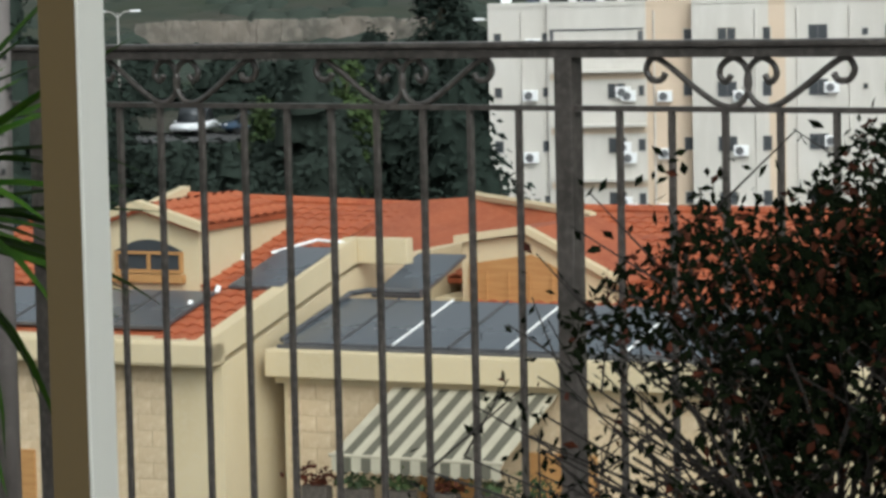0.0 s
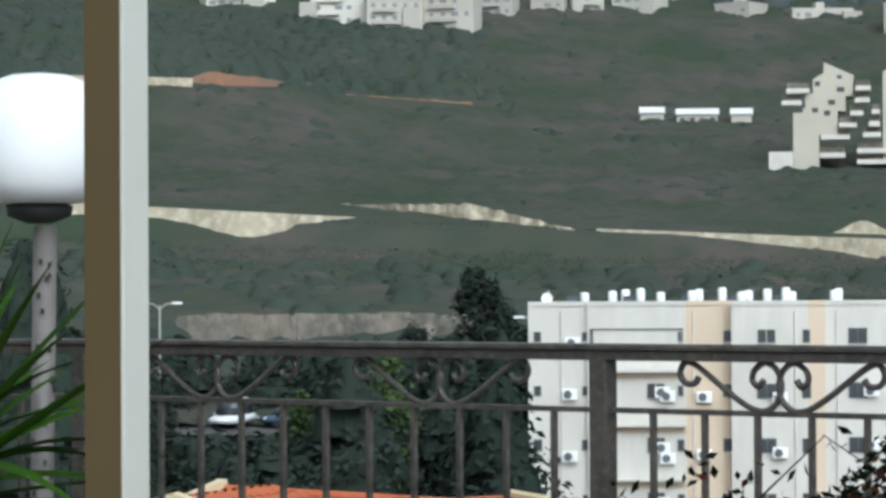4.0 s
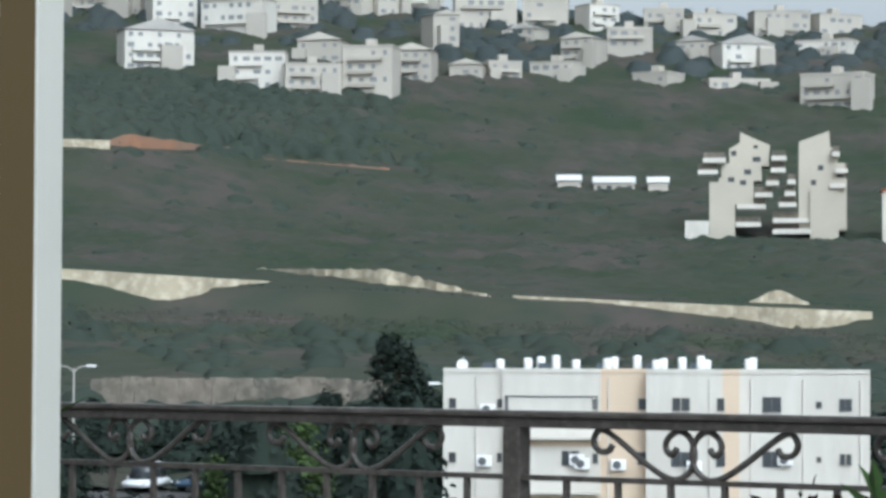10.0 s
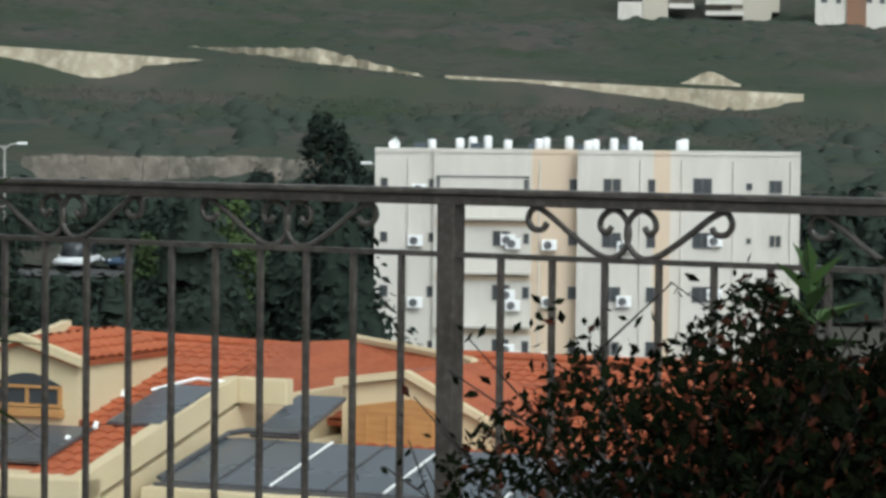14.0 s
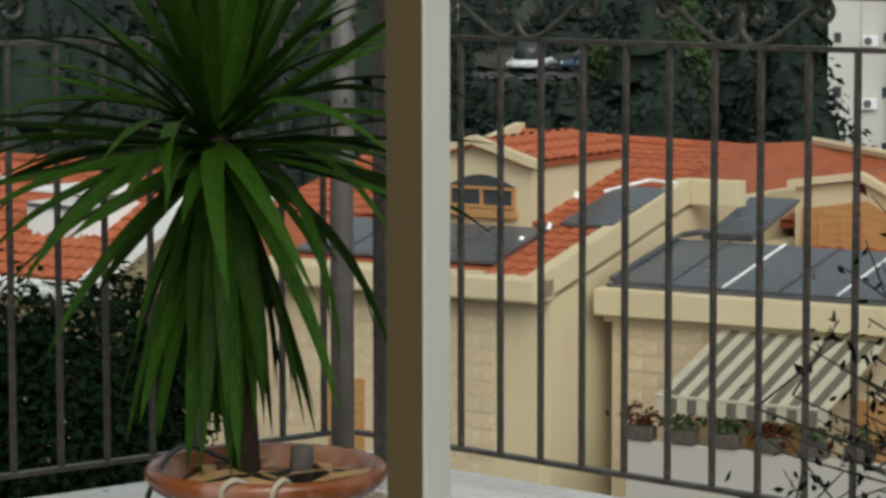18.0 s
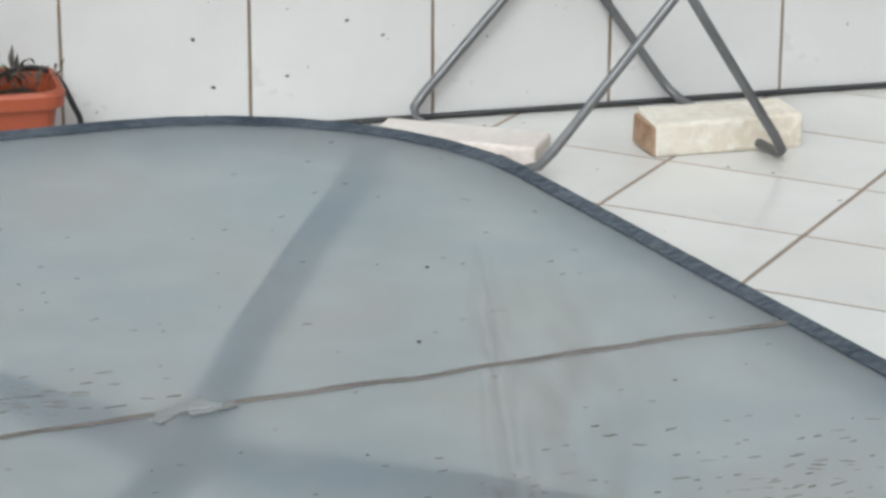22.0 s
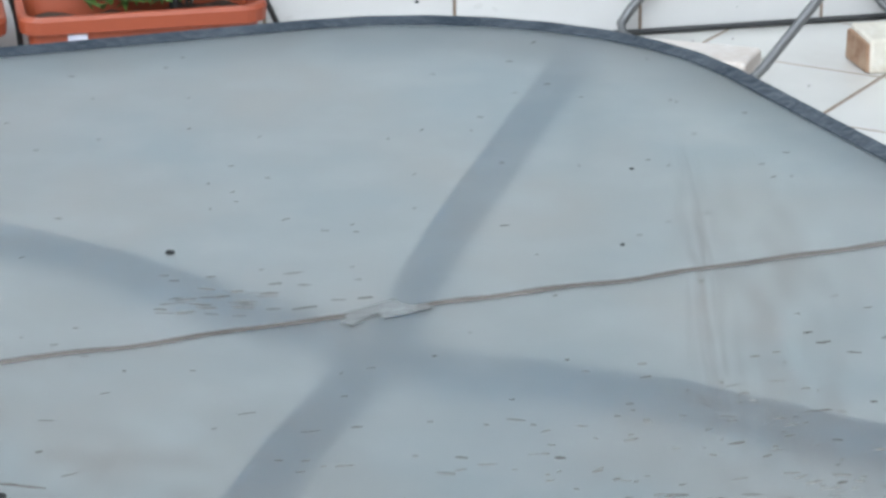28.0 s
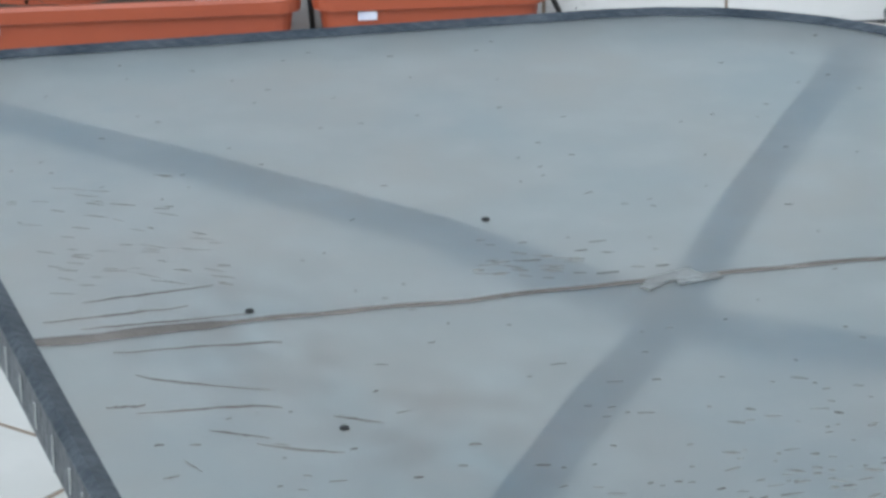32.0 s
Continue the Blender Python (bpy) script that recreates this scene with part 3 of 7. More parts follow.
def film_material(name, colour, most, scale):
    """A thin see-through deposit, patchy, thinning out towards its rim."""
    m = mat(name, colour, tuple(0.85 * v for v in colour), 0.75, scale, 0, fine=scale * 6)
    n, l = m.node_tree.nodes, m.node_tree.links
    tc, gr, no, r1, mu, m2 = (n.new("ShaderNode" + k) for k in ("TexCoord", "TexGradient", "TexNoise", "MapRange", "Math", "Math"))
    gr.gradient_type = "SPHERICAL"
    l.new(tc.outputs["Object"], gr.inputs["Vector"])
    no.inputs["Scale"].default_value, no.inputs["Detail"].default_value = scale, 1.0
    l.new(tc.outputs["Object"], no.inputs["Vector"])
    r1.inputs["From Min"].default_value, r1.inputs["From Max"].default_value = 0.35, 0.68
    l.new(no.outputs[0], r1.inputs[0])
    mu.operation = m2.operation = "MULTIPLY"
    l.new(r1.outputs[0], mu.inputs[0])
    l.new(gr.outputs["Fac"], mu.inputs[1])
    l.new(mu.outputs[0], m2.inputs[0])
    m2.inputs[1].default_value = most
    l.new(m2.outputs[0], n["Principled BSDF"].inputs["Alpha"])
    return m


M["brownfilm"] = film_material("brown_water_mark", (0.34, 0.28, 0.24), 0.22, 3.0)
M["black"] = mat("black_matter", (0.012, 0.012, 0.012), (0.02, 0.02, 0.02), 0.6, 8, 0.1)
fg = M["frosted"].node_tree.nodes["Principled BSDF"]
fg.inputs["Transmission Weight"].default_value = 0.80
fg.inputs["IOR"].default_value = 1.30
M["frosted"].node_tree.links.remove(fg.inputs["Roughness"].links[0])
fg.inputs["Roughness"].default_value = 0.285
table()


def post_thing(x, y, z, w, d, turn, height, label):
    r = root("pergola_post", pose(x, y, z, 0, 0, turn), label, "post", "pergola posts")
    # Dark core and pale sheets put the shaded and lit sides into colour.
    part("post_core", boxm(-w / 2, w / 2, -d / 2, d / 2, 0, height, 0.002), M["beige"], r, "brown-beige body, darkened for the shaded side")
    part("cover", boxm(-w / 2 + 0.004, w / 2 + 0.003, d / 2 + 0.0005, d / 2 + 0.006, 0.0, height, 0.001), M["silverbeige"], r, "pale sheet added for the lit side")
    part("cover", boxm(w / 2 + 0.0005, w / 2 + 0.006, -d / 2 - 0.001, d / 2 - 0.001, 0.0, height, 0.001), M["silverbeige"], r, "pale sheet added for the lit side")
    return r


post_thing(-1.276, 3.955, 0.0, 0.063, 0.056, 17.34 - 36, 3.0, "square metal post on the tiled floor, its sides coloured as shaded and lit")
q = FL @ Vector((1.455, 0.10, 0.366))
pp = root("pergola_post", Matrix.Translation(q) @ Matrix.Rotation(radians(AL - 90), 4, "Z"), "pale cream square metal post standing on the coping", "post", "pergola posts")
part("post_core", boxm(-0.078, 0.078, -0.07, 0.07, 0.0, 2.6, 0.003), M["silverbeige"], pp)
part("side_strip", boxm(-0.090, -0.0785, -0.03, 0.05, 0.008, 2.6, 0.001), M["beige"], pp, "brown side strip")
part("foot_plate", boxm(-0.095, 0.10, -0.085, 0.085, -0.001, 0.007, 0.002), M["silverbeige"], pp)


def pot_plant():
    c = frame_at(19.77, 5.5).translation
    trunk = c + Vector((-0.139, -0.022, 0.50))
    c = c + Vector((-0.098, -0.036, 0))
    pot = root("plant_pot", Matrix.Translation(c), "large glazed terracotta pot with rope round its neck on a saucer", "plant pot")
    prof = [(0.13, 0.022), (0.155, 0.05), (0.190, 0.12), (0.220, 0.20), (0.232, 0.27), (0.229, 0.325), (0.205, 0.385), (0.178, 0.42), (0.167, 0.445), (0.172, 0.475), (0.187, 0.502),
            (0.212, 0.518), (0.226, 0.534), (0.228, 0.548), (0.218, 0.560), (0.204, 0.556), (0.190, 0.530), (0.176, 0.490), (0.05, 0.480)]
    part("body", lathe(prof, 48, 0.004), M["terracotta"], pot, smooth=True)
    part("saucer", lathe([(0.15, 0.0), (0.19, 0.004), (0.21, 0.04), (0.203, 0.042), (0.18, 0.012), (0.1, 0.012)], 40), M["terracotta"], pot, "clay saucer", True)
    soil = bmesh.new()
    bmesh.ops.create_grid(soil, x_segments=14, y_segments=14, size=0.19)
    for v in soil.verts:
        k = math.hypot(v.co.x, v.co.y)
        if k > 0.186:
            v.co.x, v.co.y = v.co.x * 0.186 / k, v.co.y * 0.186 / k
        v.co.z = 0.515 + 0.02 * noise.noise(v.co * 14)
    part("soil", soil, M["earth"], pot, "dry dark soil with leaf litter", True)
    rng = random.Random(8)
    ropes = [smooth_path([(0.180 * math.cos(a), 0.180 * math.sin(a), 0.430 + 0.008 * math.sin(5 * a)) for a in [2 * math.pi * i / 24 for i in range(25)]], 3)]
    face = math.atan2(-c.y, -c.x)
    for da, z1 in ((-0.35, 0.43), (0.05, 0.44)):
        a = face + da
        ropes.append(smooth_path([(0.16 * math.cos(a + 0.3), 0.16 * math.sin(a + 0.3), 0.53), (0.214 * math.cos(a + 0.1), 0.214 * math.sin(a + 0.1), 0.566), (0.234 * math.cos(a), 0.234 * math.sin(a), 0.545), (0.198 * math.cos(a), 0.198 * math.sin(a), 0.495), (0.180 * math.cos(a), 0.180 * math.sin(a), z1)], 5))
    for pts in ropes:
        part("rope", tubem(pts, 0.0055, 6), M["rope"], pot, "pale knotted cotton rope", True)
    a = face - 0.55
    part("rope_knot", tubem(smooth_path([(0.186 * math.cos(a + s), 0.186 * math.sin(a + s), z) for s, z in ((0, 0.45), (0.06, 0.43), (0.0, 0.415), (-0.07, 0.40), (-0.03, 0.375))], 5), 0.007, 6), M["rope"], pot, "", True)
    leaf = None
    for i in range(16):
        bm = None
        x, y = rng.uniform(-0.15, 0.15), rng.uniform(-0.15, 0.15)
        if math.hypot(x, y) > 0.15:
            continue
        m = Matrix.Translation((x, y, 0.53)) @ Euler((rng.uniform(-0.3, 0.3), rng.uniform(-0.3, 0.3), rng.uniform(0, 6))).to_matrix().to_4x4()
        if leaf is None:
            bm = bmesh.new()
            pts = [bm.verts.new(v) for v in ((-0.10, -0.008, 0), (0.0, -0.016, 0.014), (0.11, 0, 0.0), (0.0, 0.016, 0.014), (-0.10, 0.008, 0))]
            bm.faces.new(pts)
            leaf = part("dry_leaf", bm, M["dryleaf"], pot, "dry tan fallen leaf")
            leaf.matrix_local = m
        else:
            piece("dry_leaf", leaf.data, pot, m)

    # the yucca
    off = trunk
    y = root("yucca", Matrix.Translation(off), "green yucca with sword leaves growing in the terracotta pot", "yucca plant")
    part("trunk", tubem(smooth_path([(0, 0, -0.02), (-0.012, 0, 0.2), (-0.03, 0, 0.45), (-0.055, 0, 0.68)]), 0.028, 10, taper=0.8), M["darkbark"], y, "dark fibrous trunk", True)
    part("stump", tubem([(0.092, 0.034, -0.02), (0.094, 0.034, 0.05), (0.096, 0.034, 0.085)], 0.024, 10, taper=0.9), M["stump"], y, "grey cut stump", True)
    variants = []
    for bend, ln in ((0.05, 0.55), (0.25, 0.52), (0.5, 0.50), (0.12, 0.44)):
        bm = bmesh.new()
        rows = []
        n = 8
        for i in range(n + 1):
            t = i / n
            w = 0.021 * min(1, 0.55 + 1.5 * t) * (1 - t ** 3) + 0.0004
            ang = bend * t
            px, pz = ln * t * math.cos(ang * 0.6), -ln * t * math.sin(ang * t * 0.9)
            rows.append([bm.verts.new((px, s * w, pz + (0.35 * w if s else 0))) for s in (-1, 0, 1)])
        for ra, rb in zip(rows, rows[1:]):
            for j in range(2):
                bm.faces.new((ra[j], rb[j], rb[j + 1], ra[j + 1]))
        o = obj("leaf", bm, M["yucca"], True)
        variants.append(o.data)
        bpy.data.objects.remove(o)
    rng = random.Random(21)
    for i in range(180):
        u = i / 179
        # a rosette above, a few side leaves, and a narrow hanging skirt
        el = rng.uniform(8, 82) if i < 64 else rng.uniform(-14, 10) if i < 110 else rng.uniform(-42, -22) if i < 119 else rng.uniform(-88, -66)
        az = i * 137.5 + rng.uniform(-15, 15)
        hgt = 0.70 - 0.12 * u
        if el < -45:
            v, sc = variants[rng.choice((0, 3))], rng.uniform(0.8, 1.02)
            el = max(el, -86)
        else:
            v, sc = variants[rng.choice((0, 1, 2, 3) if el < 45 else (0, 0, 3))], rng.uniform(0.84, 1.10)
        m = Matrix.Translation((-0.03 - 0.04 * hgt + 0.018 * math.cos(radians(az)), 0.018 * math.sin(radians(az)), hgt)) @ Euler((rng.uniform(-0.4, 0.4), radians(-el), radians(az))).to_matrix().to_4x4() @ Matrix.Diagonal((sc, rng.uniform(0.8, 1.15), 1, 1))
        piece("leaf", v, y, m)


M["earth"] = mat("dry_soil", (0.022, 0.016, 0.011), (0.045, 0.033, 0.022), 0.95, 20, 0.8, fine=90)
M["rope"] = mat("cotton_rope", (0.55, 0.47, 0.36), (0.44, 0.36, 0.26), 0.9, 30, 0.5, fine=200)
M["dryleaf"] = mat("dry_leaf", (0.42, 0.25, 0.10), (0.30, 0.17, 0.07), 0.8, 20, 0.2)
M["darkbark"] = mat("dark_fibrous_bark", (0.022, 0.015, 0.010), (0.040, 0.028, 0.018), 0.9, 20, 0.6, fine=90, spec=0.1)
M["stump"] = mat("grey_stump", (0.11, 0.09, 0.07), (0.06, 0.05, 0.04), 0.9, 15, 0.6)
M["yucca"] = mat("yucca_leaf", (0.010, 0.040, 0.003), (0.022, 0.062, 0.004), 0.55, 5, 0.05, fine=60, c3=(0.050, 0.085, 0.008), stretch=(0.5, 6, 1), rand=0.4, spec=0.08)
pot_plant()


def terrace_lamp():
    c = Vector((-2.062, 5.862, 0.366))
    r = root("terrace_lamp", Matrix.Translation(c), "white opal globe lamp on a pitted grey pole", "lamp")
    part("pole", tubem([(0, 0, -0.0), (0.0, 0, 0.6), (0.012, 0, 1.32)], 0.0245, 14), M["greypole"], r, "", True)
    part("collar", lathe([(0.026, 1.325), (0.066, 1.34), (0.070, 1.362), (0.05, 1.368)], 24), M["black"], r, "black collar", True)
    prof = [(0.085, 1.366), (0.118, 1.378), (0.14, 1.408), (0.150, 1.455), (0.150, 1.53), (0.138, 1.58), (0.108, 1.615), (0.06, 1.633), (0.01, 1.638)]
    part("globe", lathe(prof, 32), M["opal"], r, "white opal plastic globe", True)
    # Small black plates stand for the dark holes in the pole.
    hole = None
    rng = random.Random(3)
    for i in range(22):
        a, z = -1.4 + rng.uniform(-1.2, 1.2), rng.uniform(0.75, 1.28)
        m = Matrix.Translation((0.028 * math.cos(a) + 0.012 * (z / 1.32) ** 2, 0.028 * math.sin(a), z)) @ Matrix.Rotation(a, 4, "Z")
        if hole is None:
            hole = part("rust_pit", boxm(-0.001, 0.001, -0.004, 0.004, -0.006, 0.006, 0.0008), M["black"], r, "black plate standing for a hole")
            hole.matrix_local = m
        else:
            piece("rust_pit", hole.data, r, m)


M["greypole"] = mat("weathered_pole", (0.10, 0.088, 0.080), (0.16, 0.14, 0.13), 0.6, 8, 0.3, fine=60)
M["opal"] = mat("opal_plastic", (0.80, 0.80, 0.80), (0.77, 0.77, 0.77), 0.35, 2, 0)
terrace_lamp()


def drying_rack():
    r = root("drying_rack", Matrix.Translation((-3.2, 3.95, 0)), "folding clothes-drying rack with white wires on crossed grey legs", "drying rack")
    o = Vector((-3.2, 3.95, 0))
    f1, f2, b1, b2 = (Vector(v) - o for v in ((-2.91, 3.973, 0.012), (-3.171, 3.605, 0.012), (-3.287, 4.134, 0.02), (-3.562, 3.709, 0.02)))
    ax = (f1 - f2).normalized()
    j1, j2 = Vector((-2.72, 4.24, 0.945)) - o, Vector((-3.124, 4.387, 0.955)) - o
    w1, w2 = Vector((-2.512, 4.534, 1.08)) - o, Vector((-2.90, 4.74, 1.074)) - o
    l1, l2 = j1 - ax * 1.25, j2 - ax * 1.25
    # leg frames: each a bent tube with two legs and a foot bar
    ca, cb = Vector((-3.024, 3.812, 0.327)) - o, Vector((-3.408, 3.945, 0.335)) - o
    ta, tb = f1 + (ca - f1) * 2.91, b1 + (cb - b1) * 2.91
    tc, td = f2 + (ca - f2) * 2.91, b2 + (cb - b2) * 2.91
    up = Vector((0, 0, 0.03))
    for name, top0, foot0, foot1, top1 in (("leg_frame", ta, f1, b1, tb), ("leg_frame", tc, f2, b2, td)):
        k0, k1 = (top0 - foot0).normalized(), (top1 - foot1).normalized()
        s = (foot1 - foot0).normalized()
        pts = [top0, foot0 + k0 * 0.05, foot0 + k0 * 0.018 + s * 0.006, foot0 + s * 0.035, foot1 - s * 0.035, foot1 + k1 * 0.018 - s * 0.006, foot1 + k1 * 0.05, top1]
        part(name, tubem(pts, 0.0085, 8), M["steel"], r, "bent grey steel leg tube", True)
    for c in (ca, cb):
        part("rivet", lathe([(0.004, -0.012), (0.011, -0.010), (0.011, 0.010), (0.004, 0.012)], 10), M["black"], r).matrix_local = Matrix.Translation(c) @ Matrix.Rotation(radians(90), 4, "X")
    part("side_rail", tubem([l1, j1], 0.011, 10), M["whitetube"], r, "white enamelled tube", True)
    part("side_rail", tubem([l2, j2], 0.011, 10), M["whitetube"], r, "white enamelled tube", True)
    part("end_rail", tubem([l1, l2], 0.011, 10), M["whitetube"], r, "", True)
    s = (w2 - w1)
    wing = smooth_path([j1, j1 + (w1 - j1) * 0.5, j1 + (w1 - j1) * 0.86, w1 + s * 0.08 + (w1 - j1) * 0.02, w1 + s * 0.5 + (w1 - j1) * 0.04, w2 - s * 0.08 + (w1 - j1) * 0.02, j2 + (w2 - j2) * 0.86, j2 + (w2 - j2) * 0.5, j2], 5)
    part("wing", tubem(wing, 0.0085, 10), M["whitetube"], r, "raised wing of bright metal tube", True)
    for i in range(9):
        t = (i + 0.5) / 9
        a, b = l1 + (l2 - l1) * t, j1 + (j2 - j1) * t
        part("wire", tubem([a, b], 0.0022, 6), M["whitetube"], r)
    for i in range(7):
        t = (i + 1) / 8
        a, b = j1 + (w1 - j1) * (0.1 + 0.85 * t), j2 + (w2 - j2) * (0.1 + 0.85 * t)
        part("wire", tubem([a, b], 0.0022, 6), M["whitetube"], r)
    for p0, d in ((j1, ax), (j2, ax)):
        part("joint", tubem([p0 - d * 0.03, p0 + d * 0.02], 0.016, 10), M["blueplastic"], r, "dark blue plastic joint", True)
        part("joint_cap", tubem([p0 + d * 0.02, p0 + d * 0.05], 0.011, 10), M["whitetube"], r, "", True)


M["whitetube"] = mat("enamelled_tube", (0.68, 0.70, 0.72), (0.60, 0.62, 0.64), 0.28, 8, 0.03, metal=0.15)
M["blueplastic"] = mat("blue_plastic", (0.015, 0.05, 0.22), (0.02, 0.06, 0.26), 0.4, 8, 0.03)
M["block"] = mat("sawn_stone_block", (0.60, 0.55, 0.47), (0.52, 0.45, 0.36), 0.8, 9, 0.6, fine=60, c3=(0.66, 0.62, 0.55))
M["slab"] = mat("pinkish_stone", (0.54, 0.49, 0.455), (0.50, 0.43, 0.38), 0.7, 7, 0.4, fine=60, c3=(0.58, 0.54, 0.51))
M["rustface"] = mat("rusty_broken_stone", (0.24, 0.13, 0.075), (0.40, 0.28, 0.19), 0.9, 30, 0.6, fine=90)
drying_rack()


def stone_block(x, y, turn, w, d, h, label, material, broken=False):
    bm = boxm(-w / 2, w / 2, -d / 2, d / 2, 0, h, 0.006)
    for v in bm.verts:
        v.co += Vector((noise.noise(v.co * 30), noise.noise(v.co * 31 + Vector((5, 0, 0))), noise.noise(v.co * 29) if v.co.z > 0.02 else 0)) * 0.004
    o = obj("stone_block", bm, material)
    o.matrix_world = pose(x, y, 0, 0, 0, turn)
    if broken:
        end = boxm(-w / 2 - 0.007, -w / 2 + 0.004, -d / 2 + 0.004, d / 2 - 0.01, 0.002, h - 0.008, 0.003)
        for v in end.verts:
            v.co.x += 0.004 * noise.noise(v.co * 40)
        part("broken_face", end, M["rustface"], o, "rust-brown broken end")
    return tagged(o, label, "stone block", "blocks under the rack")


stone_block(-3.079, 3.997, 57, 0.27, 0.115, 0.062, "sawn cream stone block weighing down the rack's foot bar", M["block"], True)
stone_block(-3.375, 3.645, 25, 0.30, 0.11, 0.038, "pale pinkish stone slab lying by the rack's feet", M["slab"])


def planter_box(x0, x1, plants, label, seed):
    """A plastic trough against the left wall, x along the wall."""
    r = root("planter_box", FL @ Matrix.Translation(((x0 + x1) / 2, -0.16, 0)), label, "planter", "planters by the wall")
    w, d, h = (x1 - x0), 0.17, 0.165
    bm = bmesh.new()
    loops = []
    for g, z in ((-0.026, 0.0), (-0.022, 0.004), (-0.006, h - 0.036), (-0.004, h - 0.032), (0.007, h - 0.028), (0.009, h - 0.006), (0.005, h), (-0.004, h), (-0.010, h - 0.03), (-0.022, 0.03)):
        rad, ring = 0.032 + g * 0.5, []
        for sx, sy, t0 in ((-1, -1, 180), (1, -1, 270), (1, 1, 0), (-1, 1, 90)):
            for i in range(5):
                t = radians(t0 + 22.5 * i)
                ring.append(bm.verts.new((sx * (w / 2 + g - rad) + rad * math.cos(t), sy * (d / 2 + g - rad) + rad * math.sin(t), z)))
        loops.append(ring)
    for a, b in zip(loops, loops[1:]):
        for i in range(20):
            bm.faces.new((a[i], a[(i + 1) % 20], b[(i + 1) % 20], b[i]))
    bm.faces.new(loops[0][::-1])
    bm.faces.new(loops[-1])
    part("trough", bm, M["planter"], r, "orange plastic trough with a rim")
    soil = bmesh.new()
    bmesh.ops.create_grid(soil, x_segments=16, y_segments=6, size=0.5)
    for v in soil.verts:
        v.co = Vector((v.co.x * (w - 0.05), v.co.y * (d - 0.05), h - 0.034 + 0.014 * noise.noise(v.co * 9 + Vector((seed, 0, 0)))))
    part("soil", soil, M["earth"], r, "dark wet soil", True)
    part("sticker", boxm(-0.016, 0.016, -d / 2 + 0.0005, -d / 2 + 0.0022, 0.118, 0.134), M["sticker"], r, "small pale sticker").location.x = -w / 2 + 0.085
    rng = random.Random(seed)
    for px, n, ln, green in plants:
        bm = bmesh.new()
        for i in range(n):
            a, el, l = rng.uniform(0, 6.28), rng.uniform(0.35, 1.4), ln * rng.uniform(0.6, 1.1)
            m = Matrix.Translation((px + rng.uniform(-0.05, 0.05), rng.uniform(-0.03, 0.03), h - 0.02 + rng.uniform(0, 0.04))) @ Euler((0, -el, a)).to_matrix().to_4x4()
            wd = l * (0.19 if green else 0.13)
            vs = [bm.verts.new(m @ Vector(v)) for v in ((0, 0, 0), (l * 0.5, -wd, 0.2 * wd), (l, 0, -l * 0.22), (l * 0.5, wd, 0.2 * wd), (l * 0.5, 0, 0.0))]
            bm.faces.new((vs[0], vs[1], vs[4]))
            bm.faces.new((vs[1], vs[2], vs[4]))
            bm.faces.new((vs[2], vs[3], vs[4]))
            bm.faces.new((vs[3], vs[0], vs[4]))
        part("plant", bm, M["seedling"] if green else M["darkleaf"], r, "leafy green seedling" if green else "dark withered plant")
    return r


M["sticker"] = mat("paper_sticker", (0.62, 0.62, 0.70), (0.45, 0.45, 0.55), 0.6, 60, 0)
M["seedling"] = mat("seedling_leaf", (0.075, 0.16, 0.025), (0.11, 0.21, 0.04), 0.6, 20, 0.05, rand=0.3)
M["darkleaf"] = mat("withered_leaf", (0.03, 0.025, 0.02), (0.05, 0.04, 0.03), 0.8, 30, 0.1)
M["rubber"] = mat("black_rubber", (0.016, 0.016, 0.017), (0.025, 0.025, 0.025), 0.45, 8, 0.05)
planter_box(0.120, 0.510, [(-0.03, 46, 0.085, True), (0.05, 40, 0.045, True), (0.12, 30, 0.045, False), (0.16, 20, 0.03, False)], "orange plastic planter with green seedlings beside the wall", 2)
planter_box(-0.52, 0.085, [(0.20, 26, 0.035, False), (0.1, 18, 0.04, False), (-0.12, 20, 0.04, False)], "orange plastic planter with bare soil beside the wall", 4)
tg = root("plant_tag", FL @ Matrix.Translation((-0.063, -0.17, 0.15)), "blue and white plant tag stuck in the soil", "plant tag")
part("card", boxm(-0.024, 0.024, -0.001, 0.001, -0.03, 0.10, 0.0006), mat("white_card", (0.75, 0.78, 0.80), (0.7, 0.72, 0.75), 0.4, 8, 0), tg, "white card")
part("picture_field", boxm(-0.022, 0.022, -0.0018, -0.0012, 0.004, 0.05), mat("blue_card", (0.03, 0.20, 0.56), (0.06, 0.32, 0.68), 0.4, 30, 0), tg, "blue picture field")
part("bar", boxm(-0.017, 0.017, -0.0018, -0.0012, 0.062, 0.066), M["steel"], tg, "grey line of print")
knob = root("hose_end", FL @ Matrix.Translation((0.375, -0.15, 0.13)), "black rubber hose end standing in the planter", "hose end")
part("collar", lathe([(0.006, 0.0), (0.010, 0.01), (0.012, 0.035), (0.006, 0.04)], 14), M["rubber"], knob, "", True)
part("cap", lathe([(0.004, 0.036), (0.02, 0.044), (0.027, 0.060), (0.024, 0.078), (0.012, 0.088), (0.002, 0.09)], 18), M["rubber"], knob, "round black cap", True)


def hose(name, pts, label, r=0.0052):
    return tagged(obj(name, tubem(smooth_path(pts, 6), r, 8), M["rubber"], True), label, "hose", "watering hoses")


def on_left(x, y, z):
    return FL @ Vector((x, y, z))


